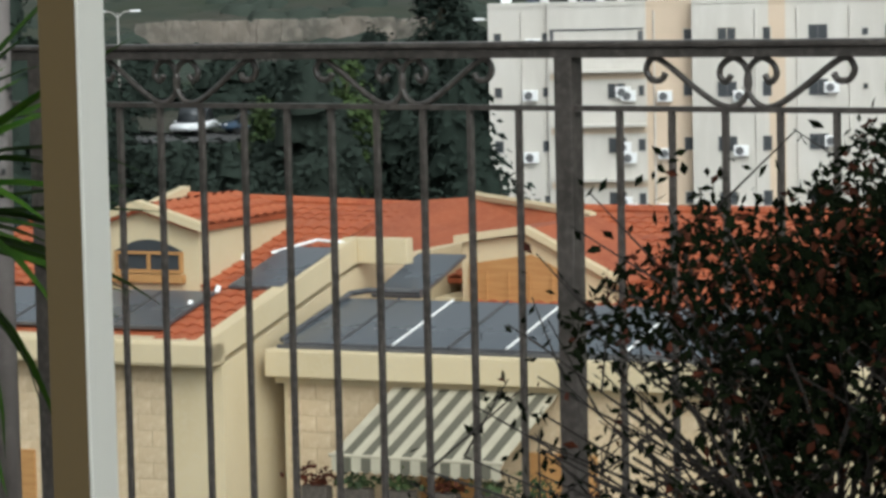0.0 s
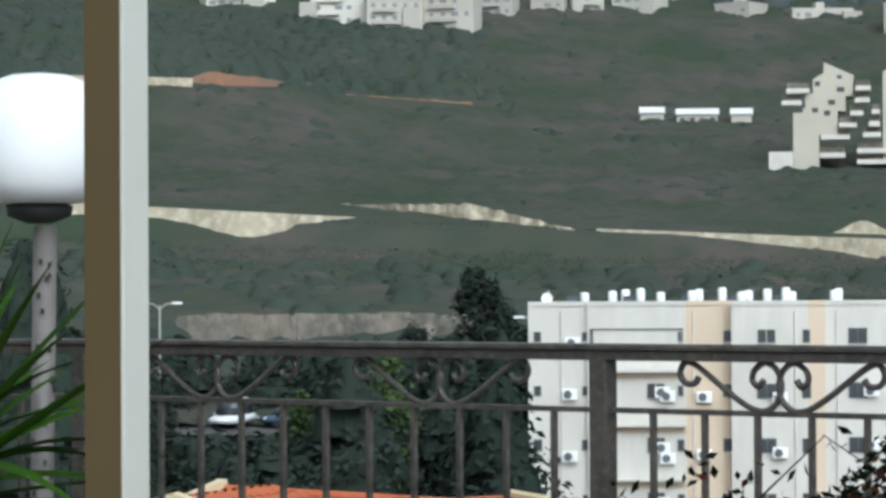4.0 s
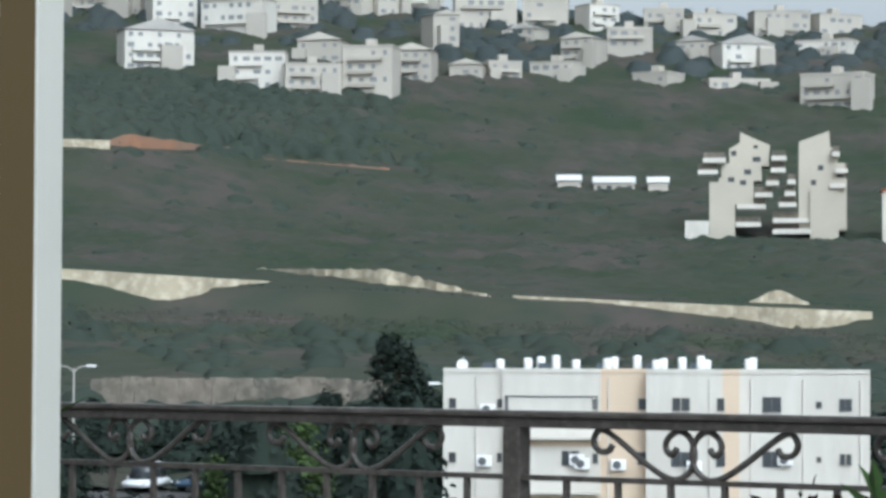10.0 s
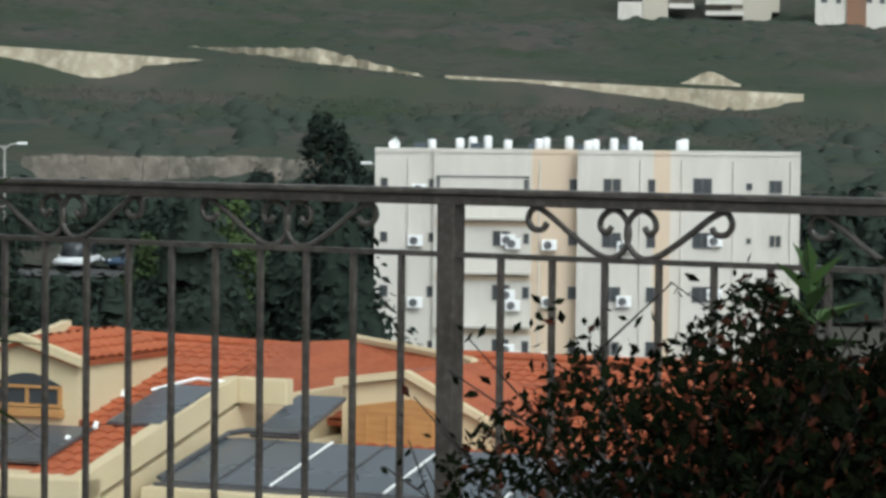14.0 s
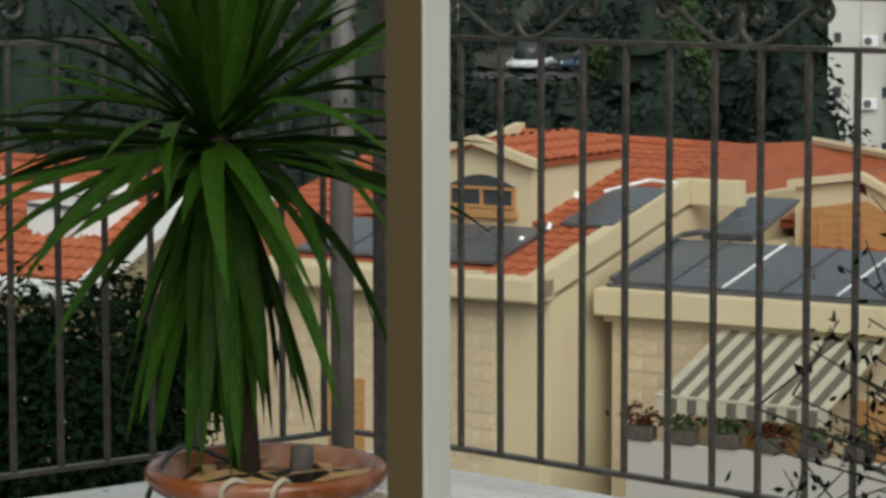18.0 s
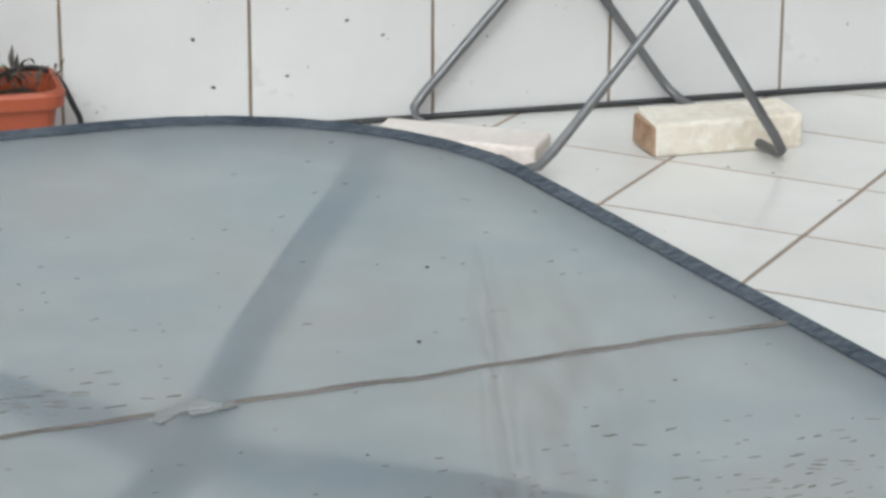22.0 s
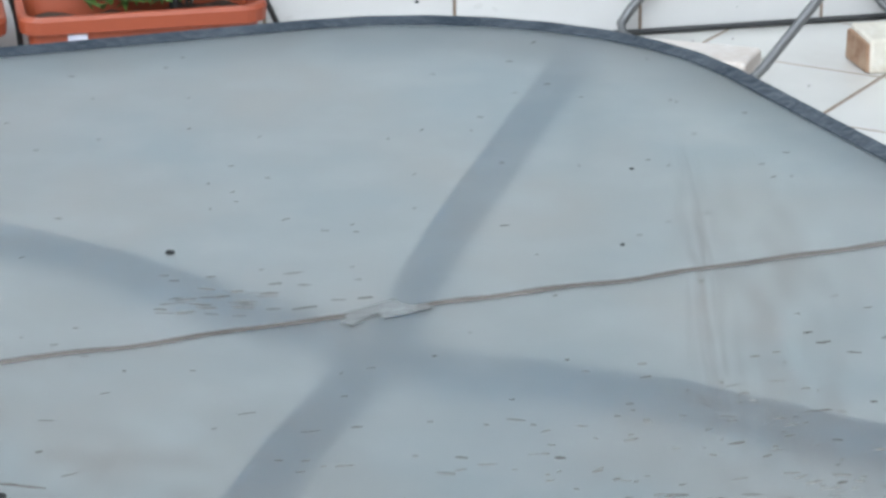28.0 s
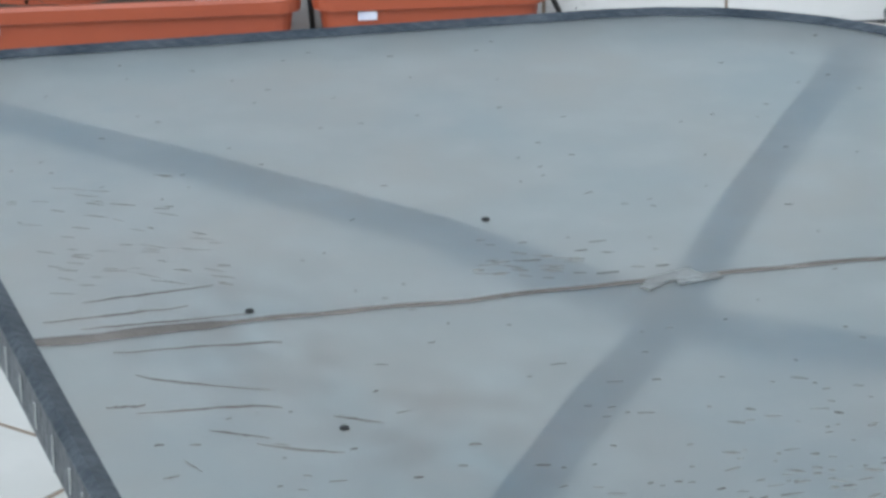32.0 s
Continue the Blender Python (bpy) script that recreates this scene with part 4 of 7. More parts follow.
hose("hose", [on_left(0.40, -0.16, 0.17), on_left(0.46, -0.13, 0.178), on_left(0.52, -0.09, 0.15), on_left(0.56, -0.06, 0.07), on_left(0.60, -0.05, 0.008), on_left(0.9, -0.012, 0.007), on_left(1.5, -0.009, 0.007), on_left(2.1, -0.009, 0.007),
              on_left(2.6, -0.012, 0.007), Vector((-2.66, 4.99, 0.007)), Vector((-2.43, 5.03, 0.007)), Vector((-2.24, 5.04, 0.007)), Vector((-2.16, 5.00, 0.02)), Vector((-2.19, 5.06, 0.17)), Vector((-2.20, 5.08, 0.34)), Vector((-2.17, 5.08, 0.50)), Vector((-2.12, 5.12, 0.585)), Vector((-2.03, 5.17, 0.55))],
     "thin black watering hose lying along the wall to the pot")
hose("hose", [on_left(0.0, -0.16, 0.165), on_left(0.04, -0.14, 0.19), on_left(0.09, -0.10, 0.19), on_left(0.115, -0.045, 0.12), on_left(0.125, -0.03, 0.02), on_left(0.14, -0.03, 0.008)], "thin black hose looped between the planters")


# ---- bush ----
def bush(m, seed, label):
    r = root("bush", m, label, "bush")
    rng = random.Random(seed)
    nr = np.random.RandomState(seed)
    part("pot", lathe([(0.16, 0), (0.19, 0.02), (0.24, 0.34), (0.255, 0.35), (0.255, 0.38), (0.235, 0.38), (0.22, 0.33), (0.05, 0.33)], 28), M["planter"], r, "plain clay pot", True)
    stems = bmesh.new()
    spots = []
    for i in range(190):
        a = rng.uniform(0, 6.28)
        side = rng.random()
        if side < 0.70:
            rad, top = 0.52 * math.sqrt(rng.random()), rng.uniform(0.85, 1.36)
            top -= 0.55 * (rad / 0.52) ** 2 * rng.uniform(0.2, 1.0)
            tip = Vector((rad * math.cos(a) * 1.05 + 0.08, rad * math.sin(a) * 0.55, top))
        elif side < 0.9:
            tip = Vector((-rng.uniform(0.15, 0.62), rng.uniform(-0.15, 0.15), 0))
            tip.z = 1.22 - 0.62 * (-tip.x) ** 1.1 + rng.uniform(-0.28, 0.04)
        else:
            tip = Vector((rng.uniform(0.2, 1.15), rng.uniform(-0.2, 0.2), rng.uniform(0.8, 1.25)))
        base = Vector((rng.uniform(-0.10, 0.10), rng.uniform(-0.08, 0.08), 0.32))
        mid = base.lerp(tip, 0.5) + Vector((-(tip.x - base.x) * 0.22, 0, 0.10))
        pts = smooth_path([base, mid, tip], 4)
        tube(stems, pts, rng.uniform(0.0035, 0.007), 4, taper=0.3)
        n = len(pts)
        thin = side >= 0.70 and side < 0.9
        for j in range(3, n):
            k = (j % 2 if thin else 5) if j < n - 3 else (2 if thin else 6)
            for _ in range(k):
                p = pts[j] + Vector((rng.gauss(0, 1), rng.gauss(0, 1), rng.gauss(0, 1))) * (0.02 if thin else 0.055)
                spots.append(p)
        for _ in range(2):
            p = pts[rng.randrange(4, n)]
            q = p + Vector((rng.uniform(-0.14, 0.14), rng.uniform(-0.1, 0.1), rng.uniform(0.02, 0.14)))
            tube(stems, [p, q], 0.0022, 3, taper=0.5)
            for _ in range(3):
                spots.append(p.lerp(q, rng.uniform(0.4, 1.05)) + Vector((rng.gauss(0, 1), rng.gauss(0, 1), rng.gauss(0, 1))) * 0.012)
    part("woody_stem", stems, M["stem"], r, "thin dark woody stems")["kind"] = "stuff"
    dense = np.array([tuple(s) for s in spots])
    add = nr.normal(0, 1, (60000, 3)) * np.array([0.27, 0.16, 0.22]) + np.array([0.27, 0.02, 1.00])
    add = add[(add[:, 0] > -0.28 - 0.10 * np.sin(add[:, 2] * 19)) & (add[:, 2] > 0.35) & (add[:, 2] < 1.29 + 0.06 * np.sin(add[:, 0] * 21) - 0.25 * np.maximum(0, -0.05 - add[:, 0]))]
    side = nr.normal(0, 1, (46000, 3)) * np.array([0.27, 0.15, 0.24]) + np.array([0.82, 0.04, 0.80])
    side = side[(side[:, 0] > 0.35) & (side[:, 2] > 0.3) & (side[:, 2] < 1.13 + 0.07 * np.sin(side[:, 0] * 17 + 1))]
    allp = np.concatenate([dense, add, side])
    # leaves sit in clumps with gaps between, thinner low down where the stems show
    gap = np.array([noise.noise(Vector(p) * 9.0) + 0.5 * noise.noise(Vector(p) * 21.0) for p in allp.tolist()])
    low = np.clip((1.14 - allp[:, 2]) / 0.24, 0, 1) * np.clip((allp[:, 0] + 0.5) / 0.2, 0, 1)
    allp = allp[(gap > -0.34 + 0.34 * low - 0.25 * np.clip((allp[:, 0] - 0.4) / 0.3, 0, 1)) & (nr.rand(len(allp)) > 0.18 * low)]
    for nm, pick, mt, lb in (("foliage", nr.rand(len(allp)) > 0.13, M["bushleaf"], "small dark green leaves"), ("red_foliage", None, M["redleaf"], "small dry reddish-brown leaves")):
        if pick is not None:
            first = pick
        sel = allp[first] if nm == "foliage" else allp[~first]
        k = len(sel)
        sz = nr.uniform(0.007, 0.0135, (k, 1))
        d = nr.normal(0, 1, (k, 3))
        d /= np.linalg.norm(d, axis=1, keepdims=True)
        e = np.cross(d, nr.normal(0, 1, (k, 3)))
        e /= np.linalg.norm(e, axis=1, keepdims=True)
        nrm = np.cross(d, e)
        v = np.stack([sel - d * sz, sel + e * sz * 0.5 + nrm * sz * 0.15, sel + d * sz, sel - e * sz * 0.5 + nrm * sz * 0.15], 1).reshape(-1, 3)
        fcs = np.arange(4 * k).reshape(k, 4)
        me = bpy.data.meshes.new(nm)
        me.from_pydata(v.tolist(), [], [t for q in fcs.tolist() for t in ((q[0], q[1], q[2]), (q[0], q[2], q[3]))])
        me.materials.append(mt)
        o = new(nm, me)
        o.parent = r
        o["label"] = lb
        o["kind"] = "stuff"


# Stem and leaf colours set near black, holding the backlit bush's shade.
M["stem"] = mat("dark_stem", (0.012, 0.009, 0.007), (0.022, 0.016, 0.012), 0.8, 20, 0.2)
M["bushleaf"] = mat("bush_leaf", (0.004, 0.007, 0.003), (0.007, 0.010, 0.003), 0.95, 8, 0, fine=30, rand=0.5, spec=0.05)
M["redleaf"] = mat("red_leaf", (0.040, 0.010, 0.005), (0.075, 0.020, 0.008), 0.8, 8, 0, fine=30, rand=0.5, spec=0.15)
bush(frame_at(3.75, 4.21), 4, "dense dark bush with small green and reddish leaves")


def tall_plant(m):
    r = root("leafy_plant", m, "bright green broad-leaved plant beside the railing", "plant")
    part("pot", lathe([(0.09, 0), (0.11, 0.01), (0.13, 0.22), (0.12, 0.22), (0.1, 0.2)], 20), M["planter"], r, "", True)
    part("stem", tubem(smooth_path([(0, 0, 0.2), (0.01, 0, 0.7), (0, 0, 1.34)]), 0.006, 6), M["leafgreen"], r)
    rng = random.Random(2)
    for i in range(16):
        a, z = i * 2.4, 1.16 + 0.012 * i
        el = 0.1 + 0.075 * i
        l = 0.13 - 0.004 * i
        bm = bmesh.new()
        vs = [bm.verts.new(v) for v in ((0, 0, 0), (l * 0.35, -l * 0.17, 0.01), (l, 0, -l * 0.25), (l * 0.35, l * 0.17, 0.01), (l * 0.4, 0, -0.008))]
        for q in ((0, 1, 4), (1, 2, 4), (2, 3, 4), (3, 0, 4)):
            bm.faces.new([vs[k] for k in q])
        part("leaf", bm, M["leafgreen"], r).matrix_local = Matrix.Translation((0, 0, z)) @ Euler((0, -el, a)).to_matrix().to_4x4()


tall_plant(frame_at(1.65, 4.55, 0.0))

# ---- neighbouring houses ----
def tile_mesh(w=0.30, l=0.42):
    """One clay roof tile: a low arch with a thick lower edge."""
    bm = bmesh.new()
    prof = [(-w / 2, 0.0), (-w / 4, 0.035), (0, 0.048), (w / 4, 0.035), (w / 2, 0.0)]
    a = [bm.verts.new((x, 0.0, z + 0.035)) for x, z in prof]
    b = [bm.verts.new((x, l, z)) for x, z in prof]
    c = [bm.verts.new((x, 0.0, z + 0.005)) for x, z in prof]
    for i in range(4):
        bm.faces.new((a[i], a[i + 1], b[i + 1], b[i]))
        bm.faces.new((c[i], c[i + 1], a[i + 1], a[i]))
    o = obj("roof_tile", bm, M["rooftile"], False)
    me = o.data
    bpy.data.objects.remove(o)
    return me


TILE = tile_mesh()


def roof_plane(house, m, width, length, budget, inside=None, name="roof"):
    """A tiled slope: x along the eave, y up the slope, z out of it."""
    roof = part(name, boxm(0, width, 0, length, -0.10, -0.005), M["rooftile"], house, "red clay tiled roof slope")
    roof.matrix_local = m
    sx, sy = 0.30, 0.36
    spots = [((i + 0.5) * sx + (0.0 if j % 2 else 0.0), j * sy) for j in range(int(length / sy)) for i in range(int(width / sx))]
    if inside:
        spots = [p for p in spots if inside(*p)]
    random.Random(len(spots)).shuffle(spots)
    for x, y in spots[:budget]:
        piece("roof_tile", TILE, roof, Matrix.Translation((x, y, 0)))
    if spots[budget:]:
        base = np.array([v.co[:] for v in TILE.vertices])
        fc = [list(p.vertices) for p in TILE.polygons]
        vs, fs = [], []
        for k, (x, y) in enumerate(spots[budget:]):
            vs.append(base + np.array((x, y, 0)))
            fs += [[i + k * len(base) for i in f] for f in fc]
        me = bpy.data.meshes.new("roof_tiles")
        me.from_pydata(np.concatenate(vs).tolist(), [], fs)
        me.materials.append(M["rooftile"])
        o = new("roof_tiles", me)
        o.parent = roof
        o["kind"] = "stuff"
    return roof


def slope_frame(x0, y0, z0, x1, y1, pitch, back):
    """Eave from (x0, y0) to (x1, y1) at height z0, rising at pitch degrees to the left of that way when back is 1."""
    e = Vector((x1 - x0, y1 - y0, 0)).normalized()
    n = Vector((-e.y, e.x, 0)) * back
    up = n * math.cos(radians(pitch)) + Vector((0, 0, math.sin(radians(pitch))))
    z = e.cross(up)
    return Matrix.Translation((x0, y0, z0)) @ Matrix((e, up, z)).transposed().to_4x4()


def stones(wall, x0, x1, z0, z1, y, budget, seed, sx=0.52, sz=0.26):
    """Cladding stones, each proud of the wall by its own amount."""
    rng = random.Random(seed)
    bm = boxm(-sx / 2 + 0.006, sx / 2 - 0.006, -0.012, 0.01, -sz / 2 + 0.006, sz / 2 - 0.006)
    o = obj("stone", bm, M["stone"])
    me = o.data
    bpy.data.objects.remove(o)
    row, n = 0, 0
    z = z1 - sz / 2
    while z > z0 and n < budget:
        x = x0 + sx / 2 - (sx / 2 if row % 2 else 0)
        while x < x1 and n < budget:
            lo, hi = max(x0, x - sx / 2), min(x1, x + sx / 2)
            if hi - lo > 0.1:
                piece("stone", me, wall, Matrix.Translation(((lo + hi) / 2, y - rng.uniform(0, 0.008), z)) @ Matrix.Diagonal(((hi - lo) / sx, 1, 1, 1)))
                n += 1
            x += sx
        z -= sz
        row += 1


def window(parent, m, w, h, frame_m, pane_m, bars=1, depth=0.06, name="window"):
    f = bmesh.new()
    t = 0.05
    for a in ((-w / 2, w / 2, 0, t), (-w / 2, w / 2, h - t, h)):
        box(f, a[0], a[1], -depth, 0.02, a[2], a[3])
    for i in range(bars + 2):
        x = -w / 2 + t / 2 + (w - t) * i / (bars + 1)
        box(f, x - t / 2, x + t / 2, -depth, 0.02, t, h - t)
    win = part(name, f, frame_m, parent)
    win.matrix_local = m
    for i in range(bars + 1):
        x0 = -w / 2 + t + (w - t) * i / (bars + 1)
        x1 = -w / 2 + (w - t) * (i + 1) / (bars + 1)
        part("pane", boxm(x0, x1, -0.015, -0.005, t, h - t), pane_m, win, "dark window glass")
    return win


def solar_panel(house, m, w, l, name="solar_panel"):
    p = part(name, boxm(0, w, 0, l, 0.03, 0.09, 0.008), M["panelframe"], house, "dark flat solar collector in a metal frame")
    p.matrix_local = m
    part("glass", boxm(0.035, w - 0.035, 0.035, l - 0.035, 0.085, 0.094), M["panel"], p, "grey-blue collector glass")
    return p


M["panelframe"] = mat("panel_frame", (0.10, 0.10, 0.105), (0.16, 0.16, 0.165), 0.45, 6, 0.1, metal=0.5)
M["wood"] = mat("orange_wood", (0.46, 0.25, 0.09), (0.38, 0.19, 0.065), 0.6, 2, 0.2, fine=14, stretch=(1, 1, 8))
M["awnlight"] = mat("cream_canvas", (0.46, 0.42, 0.31), (0.40, 0.36, 0.27), 0.9, 3, 0.1)
M["awndark"] = mat("green_canvas", (0.10, 0.095, 0.065), (0.12, 0.11, 0.08), 0.9, 3, 0.1)
M["shutter"] = mat("white_shutter", (0.82, 0.82, 0.80), (0.77, 0.77, 0.75), 0.5, 3, 0.1)


def house_one():
    h = root("house", frame_at(14.79, 50.0, 0, -29.5) @ Matrix.Translation((0.40, 0, 0.15)), "cream house with red tiled roofs, solar collectors and striped awning", "house", "houses below")
    ground = ground_z(*h.matrix_world.translation.xy) - 0.5
    # right-hand block: stone front, cornice, collectors above
    F = -2.25
    wall = part("front_wall", boxm(1.40, 12.0, F, 9.0, ground, -4.62), M["stucco"], h, "stone-clad front wall")
    stones(wall, 1.46, 9.0, -8.0, -4.82, F, 200, 3)
    part("cornice", boxm(1.22, 12.3, F - 0.32, F + 0.28, -4.70, -4.26, 0.03), M["stucco"], h, "cream moulded cornice")
    part("cornice_lip", boxm(1.3, 12.1, F - 0.10, F + 0.2, -4.82, -4.701), M["stucco"], h)
    part("flat_roof", boxm(1.22, 12.0, F + 0.281, 9.0, -4.619, -4.42), M["panelframe"], h, "dark roofing under the collectors")
    tilt = Matrix.Rotation(radians(12.0), 4, "X")
    part("collector_edge", boxm(1.35, 9.6, F - 0.12, F - 0.02, -4.26, -4.205), M["panelframe"], h, "black lower edge of the collectors")
    for i in range(8):
        solar_panel(h, Matrix.Translation((1.42 + i * 0.98, F - 0.02, -4.26)) @ tilt, 0.95, 2.3)
    roof_plane(h, slope_frame(1.3, 0.36, -4.36, 8.0, 0.36, 4, 1), 6.7, 3.2, 40)
    solar_panel(h, Matrix.Translation((1.62, 0.45, -3.76)) @ Matrix.Rotation(radians(16), 4, "X"), 0.92, 1.9)
    part("collector_pipe", tubem([(1.4, 0.10, -3.64), (1.7, 0.14, -3.58), (2.7, 0.14, -3.58)], 0.05, 8), M["panelframe"], h, "dark header pipe")
    part("collector_pipe", tubem([(1.38, -2.25, -4.14), (1.44, 0.06, -3.62)], 0.045, 8), M["panelframe"], h, "dark header pipe")
    for i in range(7):
        part("cover_strip", tubem([(2.385 + i * 0.98, F + 0.0, -4.155), (2.385 + i * 0.98, F + 2.23, -3.68)], 0.022, 6), M["shutter"] if i % 2 else M["panelframe"], h, "bright joint strip between collectors")
    # gable dormer with wooden shutters
    part("back_wall", boxm(1.1, 11.0, 3.9, 9.0, -4.42, -4.10), M["stucco"], h)
    roof_plane(h, slope_frame(1.95, 3.55, -4.16, 11.5, 3.55, 13, 1), 9.5, 4.0, 60)
    D = Matrix.Translation((-0.35, 0.0, -0.03))
    bm = bmesh.new()
    prism(bm, [(2.14, -4.6), (5.0, -4.6), (5.0, -3.66), (3.42, -2.90), (2.14, -3.06)], 3.66, 6.8)
    dorm = part("dormer", bm, M["stucco"], h, "cream gable dormer")
    dorm.matrix_local = D
    bm = bmesh.new()
    prism(bm, [(2.30, -4.35), (4.25, -4.35), (4.25, -3.60), (3.5, -3.24), (2.30, -3.42)], 3.60, 3.655)
    part("shutter_panel", bm, M["wood"], dorm, "orange wooden shutters")
    for i in range(4):
        part("batten", boxm(2.62 + i * 0.42, 2.66 + i * 0.42, 3.57, 3.601, -4.2, -3.55), M["wood"], dorm)
    bm = bmesh.new()
    prism(bm, [(2.05, -3.05), (3.42, -2.86), (5.25, -3.76), (5.25, -3.64), (3.42, -2.73), (2.05, -2.92)], 3.50, 3.70)
    part("verge", bm, M["stucco"], dorm, "cream verge band")
    bm = bmesh.new()
    prism(bm, [(2.05, -3.05), (3.42, -2.88), (5.25, -3.76), (5.25, -3.70), (3.42, -2.80), (2.05, -2.98)], 3.701, 6.8)
    part("dormer_roof", bm, M["rooftile"], dorm, "red tiled dormer roof")
    # left-hand wing: sloped roof behind a raking parapet
    lw = part("side_wall", boxm(-6.0, 0.80, -3.55, 6.0, ground, -4.30), M["stucco"], h, "cream side wall with stone front")
    stones(lw, -6.0, 0.0, -8.4, -4.45, -3.55, 150, 9)
    part("cornice", boxm(-6.2, 1.01, -4.0, -3.4, -4.40, -3.99, 0.06), M["stucco"], h, "cream moulded cornice with rounded corner")
    bm = bmesh.new()
    prism(bm, [(-3.95, -4.40), (1.05, -3.24), (1.40, -3.24), (1.40, -2.80), (1.14, -2.80), (-3.95, -3.985)], 0.0, 0.26)
    rk = part("raking_parapet", bm, M["stucco"], h, "cream raking parapet")
    rk.matrix_local = Matrix.Translation((1.01, 0, 0)) @ Matrix.Rotation(radians(90), 4, "Z")
    bm = bmesh.new()
    prism(bm, [(-3.5, -4.42), (1.4, -3.26), (6.0, -3.26), (6.0, -9.5), (-3.5, -9.5)], 0.0, 0.2)
    part("gable_wall", bm, M["stucco"], h).matrix_local = Matrix.Translation((0.99, 0, 0)) @ Matrix.Rotation(radians(90), 4, "Z")
    part("parapet_end", boxm(1.011, 1.95, 1.14, 1.40, -3.24, -2.80, 0.02), M["stucco"], h, "cream parapet end")
    m = slope_frame(-6.2, -3.75, -4.06, 0.75, -3.75, 13.2, 1)
    roof_plane(h, m, 6.95, 6.2, 180, inside=lambda x, y: x > 5.9 or y > 2.2)
    for i in range(4):
        solar_panel(h, m @ Matrix.Translation((2.15 + i * 0.98, 0.45, 0.02)), 0.94, 1.72)
    solar_panel(h, m @ Matrix.Translation((6.12, 2.45, 0.03)), 1.0, 2.05)
    for x, y in ((6.0, 2.25), (5.9, 1.5), (7.0, 4.7), (5.6, 3.9)):
        part("pipe_joint", tubem([(0, 0, 0), (0, 0.10, 0.08)], 0.045, 8), M["shutter"], h, "white pipe joint").matrix_local = m @ Matrix.Translation((x, y, 0.05))
    part("pipe", tubem([(7.1, 4.8, 0.1), (6.6, 4.75, 0.16), (6.0, 4.2, 0.1)], 0.03, 6), M["shutter"], h).matrix_local = m
    # dormer with an arched wooden window
    bm = bmesh.new()
    prism(bm, [(-2.75, -4.2), (-0.65, -4.2), (-0.65, -2.44), (-1.70, -2.12), (-2.75, -2.44)], -1.33, 1.8)
    d = part("dormer", bm, M["stucco"], h, "cream dormer with an arched window")
    m2 = Matrix.Translation((-1.60, -1.34, -3.21))
    window(d, m2, 1.30, 0.36, M["wood"], M["dark"], 1)
    bm = bmesh.new()
    arc = [(-0.65 + 1.30 * i / 10, 0.36 + 0.20 * math.sin(math.pi * i / 10)) for i in range(11)]
    prism(bm, arc, -0.05, -0.01)
    part("arch", bm, M["dark"], d, "dark arched head").matrix_local = m2
    part("sill", boxm(-0.7, 0.7, -0.12, 0.0, -0.16, -0.02, 0.01), M["wood"], d).matrix_local = m2
    roof_plane(h, slope_frame(-0.55, -1.5, -2.42, -0.55, 1.9, 16.5, 1), 3.4, 1.20, 40)
    roof_plane(h, slope_frame(-2.85, 1.9, -2.42, -2.85, -1.5, 16.5, 1), 3.4, 1.20, 0)
    bm = bmesh.new()
    prism(bm, [(-2.92, -2.50), (-1.70, -2.13), (-0.48, -2.50), (-0.48, -2.36), (-1.70, -1.99), (-2.92, -2.36)], -1.56, -1.36)
    part("verge", bm, M["stucco"], d, "cream verge band")
    # main roof behind
    part("upper_wall", boxm(-7.2, 11.0, 5.2, 14.4, ground, -3.86), M["stucco"], h)
    roof_plane(h, slope_frame(-7.4, 4.7, -3.66, -1.4, 4.7, 9.8, 1) @ Matrix.Rotation(radians(1.6), 4, "Y"), 6.0, 5.0, 90)
    roof_plane(h, slope_frame(-1.4, 4.7, -3.83, 11.0, 4.7, 9.8, 1), 12.4, 5.0, 200)
    roof_plane(h, slope_frame(11.0, 14.6, -3.83, -7.4, 14.6, 9.8, 1), 18.4, 5.0, 0)
    bm = bmesh.new()
    pk = [bm.verts.new(v) for v in ((-3.4, 9.6, -2.92), (-0.6, 9.6, -2.72), (2.9, 7.0, -2.86), (3.6, 5.4, -3.55), (-2.4, 5.4, -3.62))]
    bm.faces.new((pk[4], pk[3], pk[2], pk[1], pk[0]))
    part("raised_slope", bm, M["rooftile"], h, "red tiled slope rising to a low peak")
    part("verge", tubem([(-0.75, 9.6, -2.71), (1.2, 8.2, -2.77), (2.9, 7.0, -2.85)], 0.09, 6), M["stucco"], h, "cream verge strip")
    part("ridge", tubem([(-7.4, 9.6, -2.79), (-1.4, 9.65, -2.95), (11.0, 9.65, -2.95)], 0.10, 8), M["rooftile"], h, "red ridge tiles")
    bm = bmesh.new()
    prism(bm, [(4.6, -3.62), (9.65, -2.74), (9.65, -2.58), (4.6, -3.44)], 0.0, 0.22)
    part("verge", bm, M["stucco"], h, "cream verge strip").matrix_local = Matrix.Translation((-7.3, 0, 0)) @ Matrix.Rotation(radians(90), 4, "Z")
    # awning over the balcony
    T = Matrix.Translation((0.62, F, 0.46))
    aw = part("awning", tubem([(2.75, -2.22, -6.02), (5.62, -2.22, -6.02)], 0.03, 8), M["awnlight"], h, "striped green and cream awning")
    aw.matrix_local = T
    sw = 0.165
    for i in range(17):
        x0 = 2.8 + i * sw
        bm = bmesh.new()
        vs = [bm.verts.new(v) for v in ((x0, -2.22, -6.00), (x0 + sw, -2.22, -6.00), (x0 + sw, -0.12, -5.26), (x0, -0.12, -5.26))]
